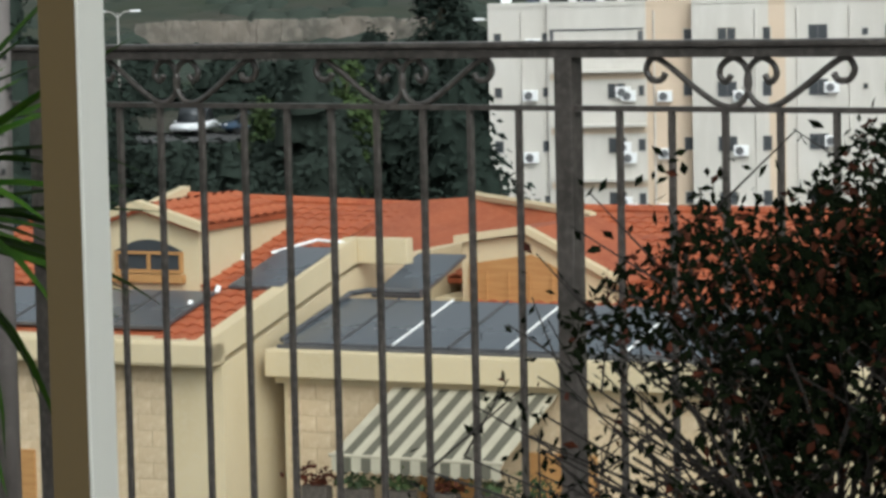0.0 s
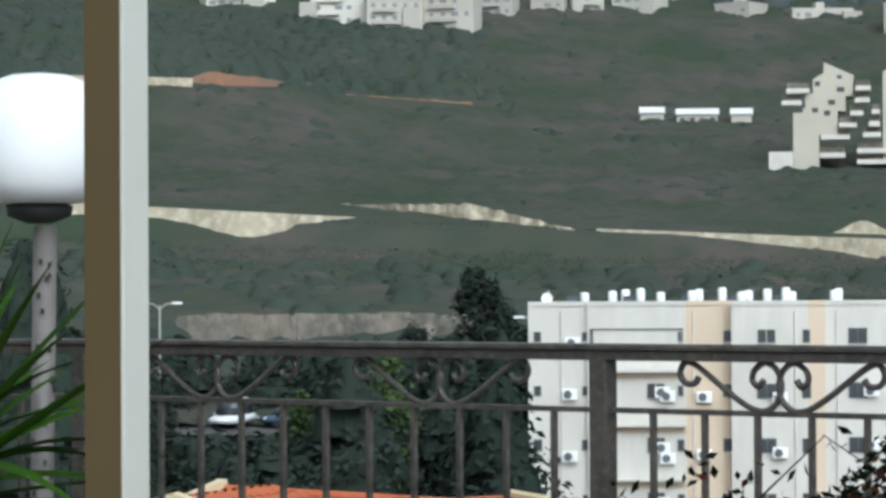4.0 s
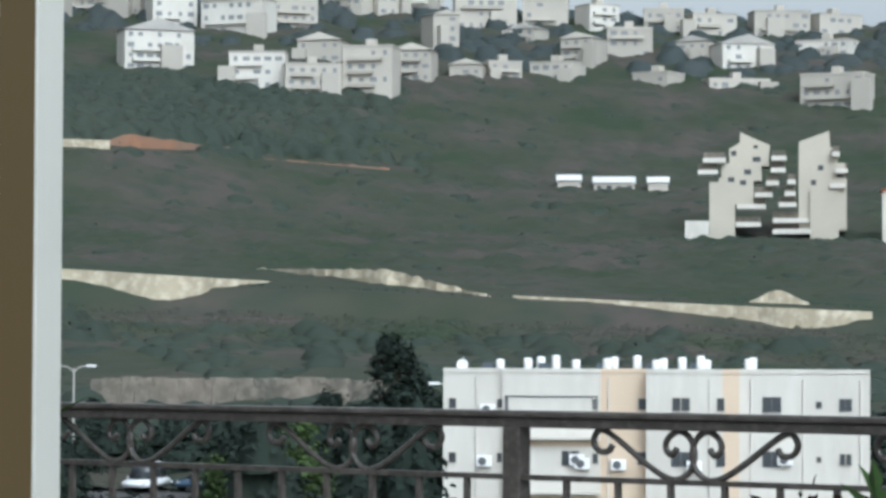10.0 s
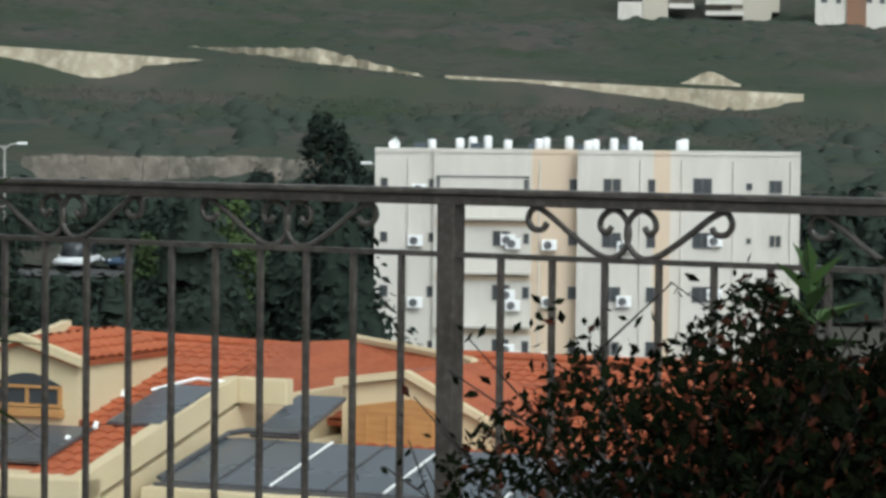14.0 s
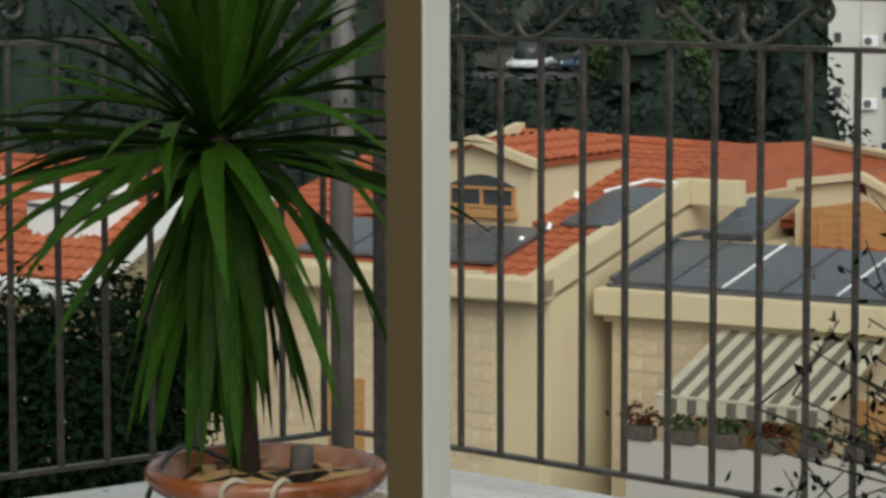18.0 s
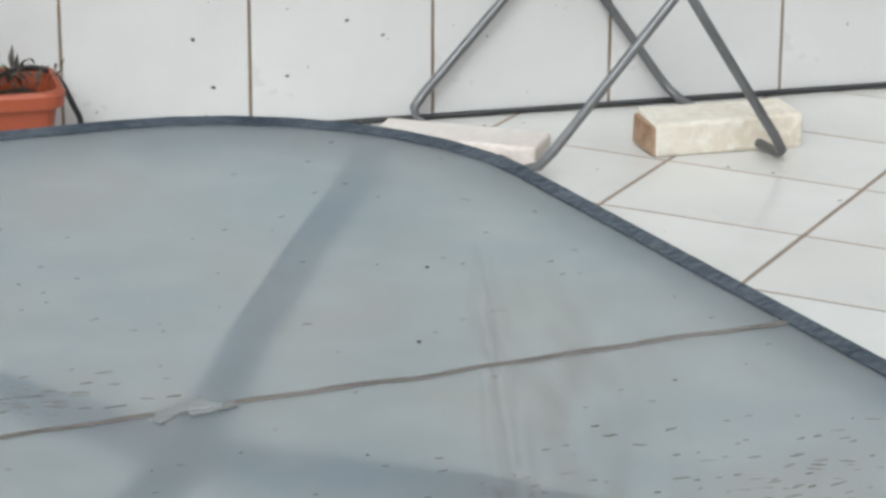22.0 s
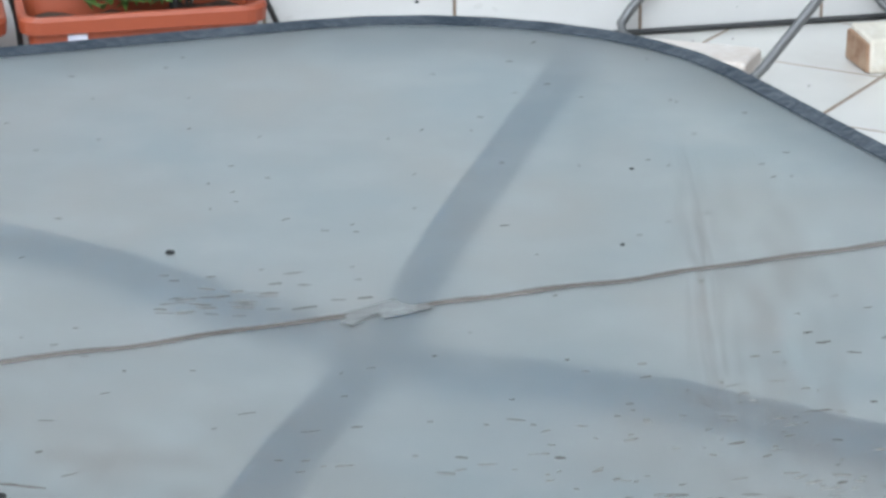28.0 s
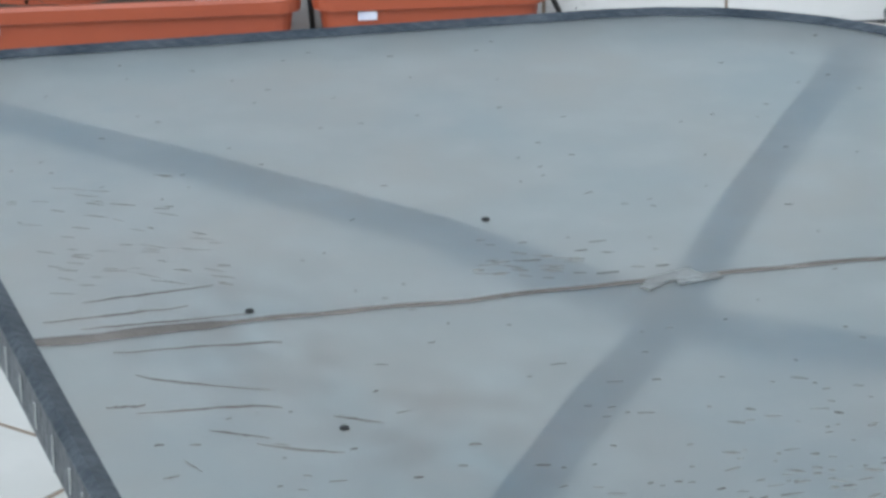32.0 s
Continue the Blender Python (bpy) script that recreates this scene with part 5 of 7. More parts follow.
        lo = [bm.verts.new(v) for v in ((x0, -2.22, -6.03), (x0 + sw, -2.22, -6.03), (x0 + sw, -0.12, -5.29), (x0, -0.12, -5.29))]
        bm.faces.new(vs)
        bm.faces.new(lo[::-1])
        for k in range(4):
            bm.faces.new((vs[k], lo[k], lo[(k + 1) % 4], vs[(k + 1) % 4]))
        fl = [bm.verts.new(v) for v in ((x0, -2.24, -6.01), (x0 + sw, -2.24, -6.01), (x0 + sw, -2.25, -6.24), (x0 + sw / 2, -2.25, -6.28), (x0, -2.25, -6.24))]
        bm.faces.new(fl)
        bmesh.ops.recalc_face_normals(bm, faces=bm.faces[:])
        part("stripe", bm, M["awndark"] if i % 2 else M["awnlight"], aw)
    part("balcony_front", boxm(2.2, 8.6, -2.15, -2.0, -8.4, -6.75, 0.02), M["hillstone"], h, "grey balcony front").matrix_local = T
    part("balcony_floor", boxm(2.2, 8.6, -2.0, 0.0, -8.4, -8.2), M["stucco"], h).matrix_local = T
    for i in range(7):
        x = 2.45 + i * 0.72
        fb = part("flower_box", boxm(x - 0.22, x + 0.22, -2.2, -1.98, -6.74, -6.52, 0.02), M["stump"], h, "brown flower box with plants")
        fb.matrix_local = T
        rng = random.Random(i)
        bm = bmesh.new()
        for _ in range(110):
            p = Vector((x + rng.gauss(0, 0.16), -2.1 + rng.gauss(0, 0.08), -6.50 + abs(rng.gauss(0, 0.14))))
            s = rng.uniform(0.03, 0.07)
            q = Vector((rng.gauss(0, 1), rng.gauss(0, 1), rng.gauss(0, 1))).normalized() * s
            t = q.orthogonal().normalized() * s * 0.6
            bm.faces.new([bm.verts.new(p + v) for v in (q, t, -q, -t)])
        part("flower_cluster", bm, M["mixleaf"] if i % 3 else M["redleaf"], fb)["kind"] = "stuff"
    part("brown_door", boxm(3.2, 4.2, -0.06, -0.015, -8.2, -6.2), M["wood"], h, "brown wooden balcony door").matrix_local = T
    part("brown_door", boxm(5.0, 6.2, -0.06, -0.015, -8.2, -6.2), M["wood"], h, "brown wooden balcony door").matrix_local = T
    part("shutter", boxm(-3.2, -2.5, -3.62, -3.565, -7.3, -5.9), M["wood"], h, "brown wooden shutter")
    return h


def house_two():
    h = root("house", frame_at(29.64, 61.8, 0.28, -49.6), "cream stone house with red roof and two white dormers", "house", "houses below")
    ground = ground_z(*h.matrix_world.translation.xy) - 0.5
    wall = part("wall", boxm(0.4, 7.75, 0.55, 7.0, ground, -5.36), M["stucco"], h, "cream stone wall")
    stones(wall, 0.4, 7.75, -9.2, -5.75, 0.55, 220, 5)
    part("eave", boxm(-0.25, 8.2, -0.12, 0.6, -5.72, -5.34, 0.03), M["shutter"], h, "white eave band")
    roof_plane(h, slope_frame(0.0, 0.0, -5.32, 7.93, 0.0, 26.5, 1), 7.93, 4.17, 300)
    roof_plane(h, slope_frame(7.93, 7.46, -5.32, 0.0, 7.46, 26.5, 1), 7.93, 4.17, 0)
    for x in (-0.02, 8.28):
        bm = bmesh.new()
        prism(bm, [(-0.15, -5.62), (3.73, -3.68), (7.6, -5.62), (7.6, -5.28), (3.73, -3.32), (-0.15, -5.28)], 0, 0.32)
        part("verge", bm, M["shutter"], h, "white verge band").matrix_local = Matrix.Translation((x, 0, 0)) @ Matrix.Rotation(radians(90), 4, "Z")
    part("ridge", tubem([(0.0, 3.73, -3.44), (7.93, 3.73, -3.44)], 0.1, 8), M["rooftile"], h)
    part("chimney", boxm(0.5, 1.1, 3.4, 4.0, -3.8, -3.1, 0.02), M["shutter"], h, "white chimney block")
    bm = bmesh.new()
    prism(bm, [(0.55, -9.6), (7.0, -9.6), (7.0, -5.4), (3.73, -3.68), (0.55, -5.2)], 0, 0.2)
    part("gable_wall", bm, M["stucco"], h).matrix_local = Matrix.Translation((7.75, 0, 0)) @ Matrix.Rotation(radians(90), 4, "Z")
    for x in (1.93, 6.18):
        k = -0.42
        bm = bmesh.new()
        prism(bm, [(x - 0.98, -5.0), (x + 0.98, -5.0), (x + 0.98, k - 3.62), (x + 0.3, k - 3.42), (x - 0.98, k - 3.62)], 1.33, 3.6)
        d = part("dormer", bm, M["shutter"], h, "white box dormer with a roller shutter")
        slat = boxm(x - 0.78, x + 0.62, 1.26, 1.315, -0.028, 0.028)
        for i in range(11):
            if i == 0:
                first = part("shutter_slat", slat, M["shutter"], d, "white roller-shutter slat")
                first.location.z = k - 4.40
            else:
                piece("shutter_slat", first.data, d, Matrix.Translation((0, 0, k - 4.40 + 0.062 * i)))
        part("lintel", boxm(x - 0.90, x + 0.80, 1.23, 1.5, k - 3.70, k - 3.63, 0.01), M["panelframe"], d, "dark lintel")
        part("dormer_roof", boxm(x - 1.02, x + 1.02, 1.25, 3.7, k - 3.40, k - 3.33, 0.01), M["shutter"], d, "white dormer roof edge")
    bal = part("balcony", boxm(-4.1, 0.35, -0.3, 2.2, -8.32, -8.12, 0.02), M["stone"], h, "cream stone balcony")
    part("parapet", boxm(-4.1, 0.35, -0.3, -0.12, -8.119, -7.25, 0.02), M["stone"], bal, "cream stone parapet")
    part("parapet", boxm(-4.1, -3.92, -0.119, 2.2, -8.119, -7.25, 0.02), M["stone"], bal, "cream stone parapet")
    part("balcony_pillar", boxm(-1.2, -0.8, 0.0, 0.4, ground, -8.3), M["stone"], h)
    part("back_block", boxm(-2.6, 0.4, 2.2, 7.0, ground, -5.9), M["stucco"], h)
    part("shutter", boxm(1.6, 2.7, 0.45, 0.52, -8.2, -6.4), M["shutter"], h, "white roller shutter")
    return h


M["mixleaf"] = mat("mixed_leaf", (0.030, 0.058, 0.012), (0.05, 0.080, 0.016), 0.7, 0.3, 0, fine=3, rand=0.5)
house_one()
house_two()


# ---- far side of the valley ----
M["limestone"] = mat("pale_limestone", (0.40, 0.345, 0.25), (0.31, 0.265, 0.19), 0.9, 0.10, 0.5, fine=0.8, c3=(0.56, 0.50, 0.39), world_space=True, bump_scale=0.3)
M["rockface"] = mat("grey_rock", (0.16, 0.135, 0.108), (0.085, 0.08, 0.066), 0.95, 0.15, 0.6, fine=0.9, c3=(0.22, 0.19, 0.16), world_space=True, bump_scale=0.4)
M["redearth"] = mat("red_earth", (0.25, 0.125, 0.072), (0.17, 0.12, 0.09), 0.95, 0.12, 0.3, fine=0.7, world_space=True)
M["tank"] = mat("white_tank", (0.80, 0.80, 0.80), (0.74, 0.74, 0.74), 0.4, 2, 0.02)


def strip_wall(name, y0, y1, low, top, material, label, category, rough=0.35, thick=1.5, step=0.12):
    """A long bank or wall that follows the slope: low and top give the pitch of its edges by yaw."""
    bm = bmesh.new()
    prev, n = None, max(2, int(abs(y1 - y0) / step))
    yaws = [y0 + (y1 - y0) * i / n for i in range(n + 1)]
    ds = np.array([hug(y, low(y), 150).xy.length for y in yaws])
    ds = np.convolve(np.pad(ds, 6, mode="edge"), np.ones(13) / 13, "valid")
    for i, yaw in enumerate(yaws):
        d = float(ds[i])
        lo_z, hi_z = EYE + d * math.tan(radians(low(yaw))), EYE + d * math.tan(radians(top(yaw)))
        b = Vector((-math.sin(radians(yaw)) * d, math.cos(radians(yaw)) * d, lo_z))
        h = max(0.25, hi_z - lo_z)
        out = Vector((b.x, b.y, 0)).normalized()
        col = []
        for k in range(5):
            j = rough * noise.noise(Vector((i * 0.9, k * 1.3, 7)))
            col.append(bm.verts.new(b + out * (j + 0.12 * k) + Vector((0, 0, -2.5 + (h + 2.5) * k / 4))))
        col.append(bm.verts.new(b + out * thick + Vector((0, 0, h - 0.1))))
        col.append(bm.verts.new(b + out * thick + Vector((0, 0, -3.0))))
        if prev:
            for k in range(6):
                bm.faces.new((prev[k], col[k], col[k + 1], prev[k + 1]))
        prev = col
    bmesh.ops.recalc_face_normals(bm, faces=bm.faces[:])
    return tagged(obj(name, bm, material), label, category)


def lens(y0, y1, lo, hi, p=0.8):
    return lambda y: lo + (hi - lo) * max(0.0, min(1.0, abs((y - y0) / (y1 - y0)))) ** p


strip_wall("retaining_wall", 20.0, 13.4, lambda y: 1.30 - 0.50 * math.exp(-((y - 15.5) / 1.0) ** 2) + 0.08 * noise.noise(Vector((y * 3, 0, 0))), lambda y: 1.58 - 0.055 * (17.5 - y), M["limestone"], "long pale limestone retaining wall across the hillside", "retaining wall")
strip_wall("retaining_wall", 14.0, 9.2, lambda y: 1.44 - 0.095 * (13.4 - y) + 0.10 * noise.noise(Vector((y * 4, 3, 0))), lambda y: 1.60 - 0.26 * max(0.0, 11.2 - y) + 0.05 * noise.noise(Vector((y * 7, 8, 0))), M["limestone"], "broken pale stone bank along the hillside road", "retaining wall", 0.9)
strip_wall("retaining_wall", 8.8, 1.9, lambda y: 1.02 - 0.115 * (8.6 - y) + 0.33 * max(0.0, 3.0 - y) + 0.05 * noise.noise(Vector((y * 4, 5, 0))), lambda y: 1.10 - 0.043 * (8.6 - y), M["limestone"], "low pale stone wall along the hillside road", "retaining wall")
strip_wall("rock_outcrop", 4.4, 3.1, lambda y: 0.86, lambda y: 0.95 + 0.28 * math.exp(-((y - 3.7) / 0.42) ** 2), M["limestone"], "pale bare rock outcrop on the hillside", "rock")
ledge = root("rock_ledge", Matrix(), "grey-brown bare rock ledge above the trees", "rock")
rr_ = random.Random(17)
for k in range(22):
    yaw = 16.7 - 0.255 * k + rr_.uniform(-0.08, 0.08)
    lo = hug(yaw, -1.15, 150)
    d = lo.xy.length
    hgt = d * math.tan(radians(-0.48 + 0.10 * noise.noise(Vector((yaw * 2, 4, 0))))) + EYE - lo.z
    bm = bmesh.new()
    bmesh.ops.create_icosphere(bm, subdivisions=3, radius=1.0)
    for v in bm.verts:
        n = v.co.normalized()
        q = n * (1 + 0.30 * noise.noise(n * 1.6 + Vector((k * 3.1, 0, 0))) + 0.14 * noise.noise(n * 4.5 + Vector((0, k * 2.3, 0))))
        v.co = Vector((max(-0.8, min(0.8, q.x)) * 1.25, max(-0.7, min(0.7, q.y)), max(-0.75, min(0.75, q.z)) * 1.15))
        v.co = Vector((v.co.x * rr_.uniform(1.10, 1.16), v.co.y * 1.4, v.co.z * hgt * 0.62))
    o = part("rock", bm, M["rockface"], ledge)
    o.matrix_local = frame_at(yaw, d + 0.8, lo.z + hgt * 0.42, rr_.uniform(-14, 14))
strip_wall("dirt_road", 20.0, 16.6, lambda y: 3.86 + 0.03 * (17 - y), lambda y: 4.06 - 0.02 * (17 - y), M["limestone"], "pale dirt track cut into the slope", "dirt track")
strip_wall("dirt_road", 16.6, 14.2, lambda y: 3.86 - 0.02 * (16.6 - y) + 0.10 * noise.noise(Vector((y * 5, 1, 0))), lambda y: 4.22 - 0.13 * (16.6 - y) - 0.55 * max(0.0, y - 16.3) + 0.07 * noise.noise(Vector((y * 4, 6, 0))), M["redearth"], "reddish earth cutting on the slope", "dirt track")
strip_wall("dirt_road", 14.2, 11.2, lambda y: 3.72 - 0.07 * (14.2 - y) + 0.06 * noise.noise(Vector((y * 4, 2, 0))), lambda y: 3.77 - 0.07 * (14.2 - y) + 0.05 * noise.noise(Vector((y * 5, 4, 0))), M["redearth"], "thin reddish dirt track on the slope", "dirt track")

WIN = obj("window", boxm(-0.6, 0.6, -0.05, 0.06, -0.65, 0.65), M["dark"])
WINDOW = WIN.data
bpy.data.objects.remove(WIN)
# Windows of the far houses, greyed so their colour carries the haze.
FAR_WINDOW = WINDOW.copy()
FAR_WINDOW.materials[0] = mat("hazed_glass", (0.17, 0.175, 0.18), (0.23, 0.235, 0.24), 0.6, 0.5, 0)


def windows_on(body, x0, x1, y, z0, storeys, sh, seed, gap=2.6, fill=0.75, mesh=WINDOW):
    rng = random.Random(seed)
    n = max(1, int((x1 - x0) / gap))
    for s in range(storeys):
        for i in range(n):
            if rng.random() < fill:
                x = x0 + (x1 - x0) * (i + 0.5) / n
                piece("window", mesh, body, Matrix.Translation((x, y, z0 + (s + 0.55) * sh)) @ Matrix.Diagonal((rng.choice((0.8, 1.0, 1.5)), 1, rng.choice((0.8, 1.0)), 1)))


HILL = [0]


def hill_row(rows):
    for yaw, pitch, w, h in rows:
        HILL[0] += 1
        rng = random.Random(HILL[0] * 7)
        p = hug(yaw, pitch - 0.05, 500)
        d = math.hypot(p.x, p.y)
        W, Hh = d * radians(w), d * radians(h)
        white = rng.random() < 0.22
        r = root("hillside_house", frame_at(yaw, d, p.z, rng.uniform(-35, 35)), ("white" if white else "pale stone") + " house among trees on the ridge", "house", "houses on the ridge")
        st = max(1, round(Hh / 3.1))
        sh = Hh / st
        dep = rng.uniform(8, 11)
        bm = boxm(-W / 2, W / 2, 0, dep, -6, Hh)
        body = part("wall", bm, M["whitepaint"] if white else M["hillstone"], r)
        windows_on(body, -W / 2 + 0.3, W / 2 - 0.3, -0.02, 0, st, sh, HILL[0], mesh=FAR_WINDOW)
        if W > 5 and rng.random() < 0.8:
            k = rng.uniform(0.25, 0.5) * W * rng.choice((-1, 1))
            a, b = sorted((k, k + rng.choice((-1, 1)) * W * 0.3))
            wing = part("wing", boxm(a, b, -rng.uniform(1.5, 3.0), 0, -6, Hh * rng.uniform(0.55, 0.9)), M["hillstone"], r)
            windows_on(wing, a, b, -1.55, 0, max(1, st - 1), sh, HILL[0] + 50, mesh=FAR_WINDOW)
        for s in range(1, st):
            if rng.random() < 0.6:
                part("balcony", boxm(-W * 0.4, W * rng.uniform(0.0, 0.4), -1.2, 0, s * sh - 0.1, s * sh + 0.8), M["whitepaint"] if white else M["hillstone"], r)
        if rng.random() < 0.4:
            bm = bmesh.new()
            prism(bm, [(-W / 2 - 0.4, Hh), (W / 2 + 0.4, Hh), (0, Hh + W * 0.17)], -0.5, dep + 0.5)
            part("roof", bm, M["greyroof"] if rng.random() < 0.6 else M["hillstone"], r, "weathered pitched roof")
        else:
            part("parapet", boxm(-W / 2 - 0.15, W / 2 + 0.15, -0.15, dep + 0.15, Hh, Hh + 0.5), M["hillstone"], r)
            part("roof_box", boxm(-1.2, 1.2, 3, 6, Hh + 0.5, Hh + 2.4), M["hillstone"], r)


hill_row([
(16.73, 6.43, 1.53, 0.6), (15.37, 6.22, 0.88, 0.98), (15.66, 5.41, 1.37, 0.82), (14.28, 6.12, 1.31, 0.71), (13.05, 6.19, 0.93, 0.77), (12.14, 6.52, 0.88, 0.55), (13.78, 5.04, 1.09, 0.77), (12.69, 4.88, 1.09, 0.71), (12.58, 5.59, 0.88, 0.49), (11.64, 4.88, 0.98, 1.04), (10.8, 5.21, 0.82, 0.66), (11.15, 6.47, 0.66, 0.49),
])
hill_row([
    (10.71, 6.52, 0.66, 0.49), (10.11, 5.81, 0.55, 0.77), (9.73, 5.27, 0.66, 0.33), (8.96, 5.27, 0.66, 0.38), (8.08, 5.27, 0.88, 0.38), (9.34, 6.25, 1.2, 0.66), (8.19, 6.25, 0.88, 0.6), (8.66, 5.98, 0.6, 0.33), (7.59, 5.54, 0.66, 0.6), (7.04, 6.19, 0.66, 0.55), (6.55, 5.69, 0.88, 0.6), (5.89, 6.18, 0.77, 0.49),
])
hill_row([
    (6.17, 5.15, 0.77, 0.27), (5.35, 5.58, 0.66, 0.49), (4.91, 6.06, 0.88, 0.49), (4.43, 5.08, 1.2, 0.22), (4.26, 5.46, 1.09, 0.55), (3.61, 6.05, 1.09, 0.55), (2.66, 4.68, 1.29, 0.71), (2.86, 5.71, 1.09, 0.33), (2.49, 6.09, 0.96, 0.44), (18.24, 6.3, 1.31, 0.55),
])


def stepped_tower(yaw, d, z, label, base, steps, cap, balconies, holes):
    """A terraced block: a tall base, storeys stepping back, a slanted cap, balconies standing out, dark openings."""
    r = root("terraced_tower", frame_at(yaw, d, z), label, "apartment block", "terraced towers")
    part("base_block", boxm(base[0], base[1], 0.0, 12, -8, base[2]), M["hillcream"], r, "plain cream base wall")
    for k, (x0, x1, z0, z1) in enumerate(steps):
        part("storey", boxm(x0, x1, 0.9 + 0.5 * k, 11.5, z0, z1), M["hillcream"], r)
    bm = bmesh.new()
    prism(bm, cap, 1.2 + 0.5 * len(steps), 10)
    part("pitched_cap", bm, M["hillcream"], r, "cream slanted top storey")
    for x0, x1, zz in balconies:
        part("balcony", boxm(x0, x1, -0.6, 3.0, zz, zz + 0.95, 0.04), M["whitepaint"], r, "white balcony front")
        # A block in the dark rock colour stands for the shade behind each balcony.
        part("balcony_shade", boxm(x0 + 0.1, x1 - 0.1, 1.6, 3.2, zz + 0.95, zz + 2.2), M["rockface"], r, "brown block standing for shade behind the balcony")
    for x, zz, w in holes:
        piece("window", WINDOW, r, Matrix.Translation((x, 0.9 if zz < 10.4 else 1.4 if zz < 13.3 else 1.9 if zz < 16.7 else 2.7, zz)) @ Matrix.Diagonal((w * 1.3, 1, 0.8, 1)))
    return r


stepped_tower(4.43, 600, 26.4, "cream terraced apartment tower with white balconies", (-6.1, -0.9, 9.7),
              [(-4.2, 2.8, 5.2, 10.6), (-3.7, 4.4, 10.0, 13.6), (-2.1, 5.9, 13.0, 16.6)], [(-2.1, 16.6), (6.0, 16.0), (6.1, 17.3), (0.1, 20.0), (0.0, 17.8)],
              [(-7.4, -2.8, 13.6), (-8.4, -4.4, 11.2), (-0.8, 4.3, 0.6), (-0.6, 5.2, 4.2), (3.0, 6.6, 6.6), (5.3, 7.9, 9.0), (6.2, 9.2, 11.6), (6.4, 9.4, 14.0)],
              [(-1.7, 10.2, 0.8), (1.6, 11.8, 0.9), (3.4, 14.4, 1.0), (-1.2, 15.6, 0.7), (0.7, 9.6, 0.8), (3.2, 16.8, 0.6), (-4.6, 11.4, 0.7)])
stepped_tower(2.92, 600, 26.4, "cream terraced apartment tower stepping down the slope", (-1.7, 4.0, 8.2),
              [(-4.0, 5.6, 0.0, 10.4), (-4.0, 5.3, 10.4, 13.6), (-4.0, 3.8, 13.6, 16.8)], [(-4.0, 16.8), (2.4, 16.6), (2.3, 17.6), (2.1, 20.2), (-3.9, 18.0)],
              [(-9.2, -1.8, 1.4), (-9.2, -1.6, -0.8), (-8.0, -4.4, 4.6), (-6.8, -4.6, 6.8), (-6.2, -4.6, 9.2), (2.6, 4.2, 14.8), (3.4, 5.8, 11.4), (2.2, 5.4, 8.4)],
              [(3.0, 15.6, 0.8), (4.4, 11.2, 0.9), (3.0, 8.6, 1.1), (0.4, 12.6, 0.7), (-1.0, 9.6, 0.7)])
pod = obj("podium_wall", boxm(-2.4, 2.4, -2, 0, -8, 1.9), M["whitepaint"])
pod.matrix_world = frame_at(5.25, 598, 26.2)
tagged(pod, "white podium wall beside the terraced towers", "wall")

rb = root("red_roof_block", frame_at(0.85, 590, 26.5), "white apartment block with a red tiled roof", "apartment block")
b = part("wall", boxm(-8.8, 8.8, 0, 12, -8, 7.2), M["whitepaint"], rb)
windows_on(b, -8.5, 8.5, -0.03, 0, 2, 3.4, 77, 2.6, 0.9)
part("stair_tower", boxm(-2.6, 1.2, -0.6, 0, -8, 8.2), M["redearth"], rb, "reddish stair tower")
bm = bmesh.new()
prism(bm, [(-9.3, 7.2), (9.3, 7.2), (4.0, 9.6), (-4.0, 9.6)], -0.6, 12.6)
part("roof", bm, M["rooftile"], rb, "red tiled hip roof")

for k, (yaw, w, h) in enumerate(((7.72, 5.2, 3.4), (6.85, 9.2, 3.0), (6.0, 4.6, 3.2))):
    p = hug(yaw, 3.02, 400)
    d = math.hypot(p.x, p.y)
    r = root("long_hut", frame_at(yaw, d, p.z), "low white hut with a bright flat roof on the slope", "hut", "huts on the slope")
    b = part("wall", boxm(-w / 2, w / 2, 0, 5, -2, h), M["hillstone"], r)
    part("roof", boxm(-w / 2 - 0.3, w / 2 + 0.3, -0.5, 5.3, h, h + 1.3), M["tank"], r, "bright white metal roof")
    windows_on(b, -w / 2, w / 2, -0.03, 0, 1, 3.0, k, 2.2, 0.8)
    part("base", boxm(-w / 2 - 1.2, w / 2 + 1.0, -1.6, 0, -4, -0.1), M["rockface"], r, "rubble base wall")


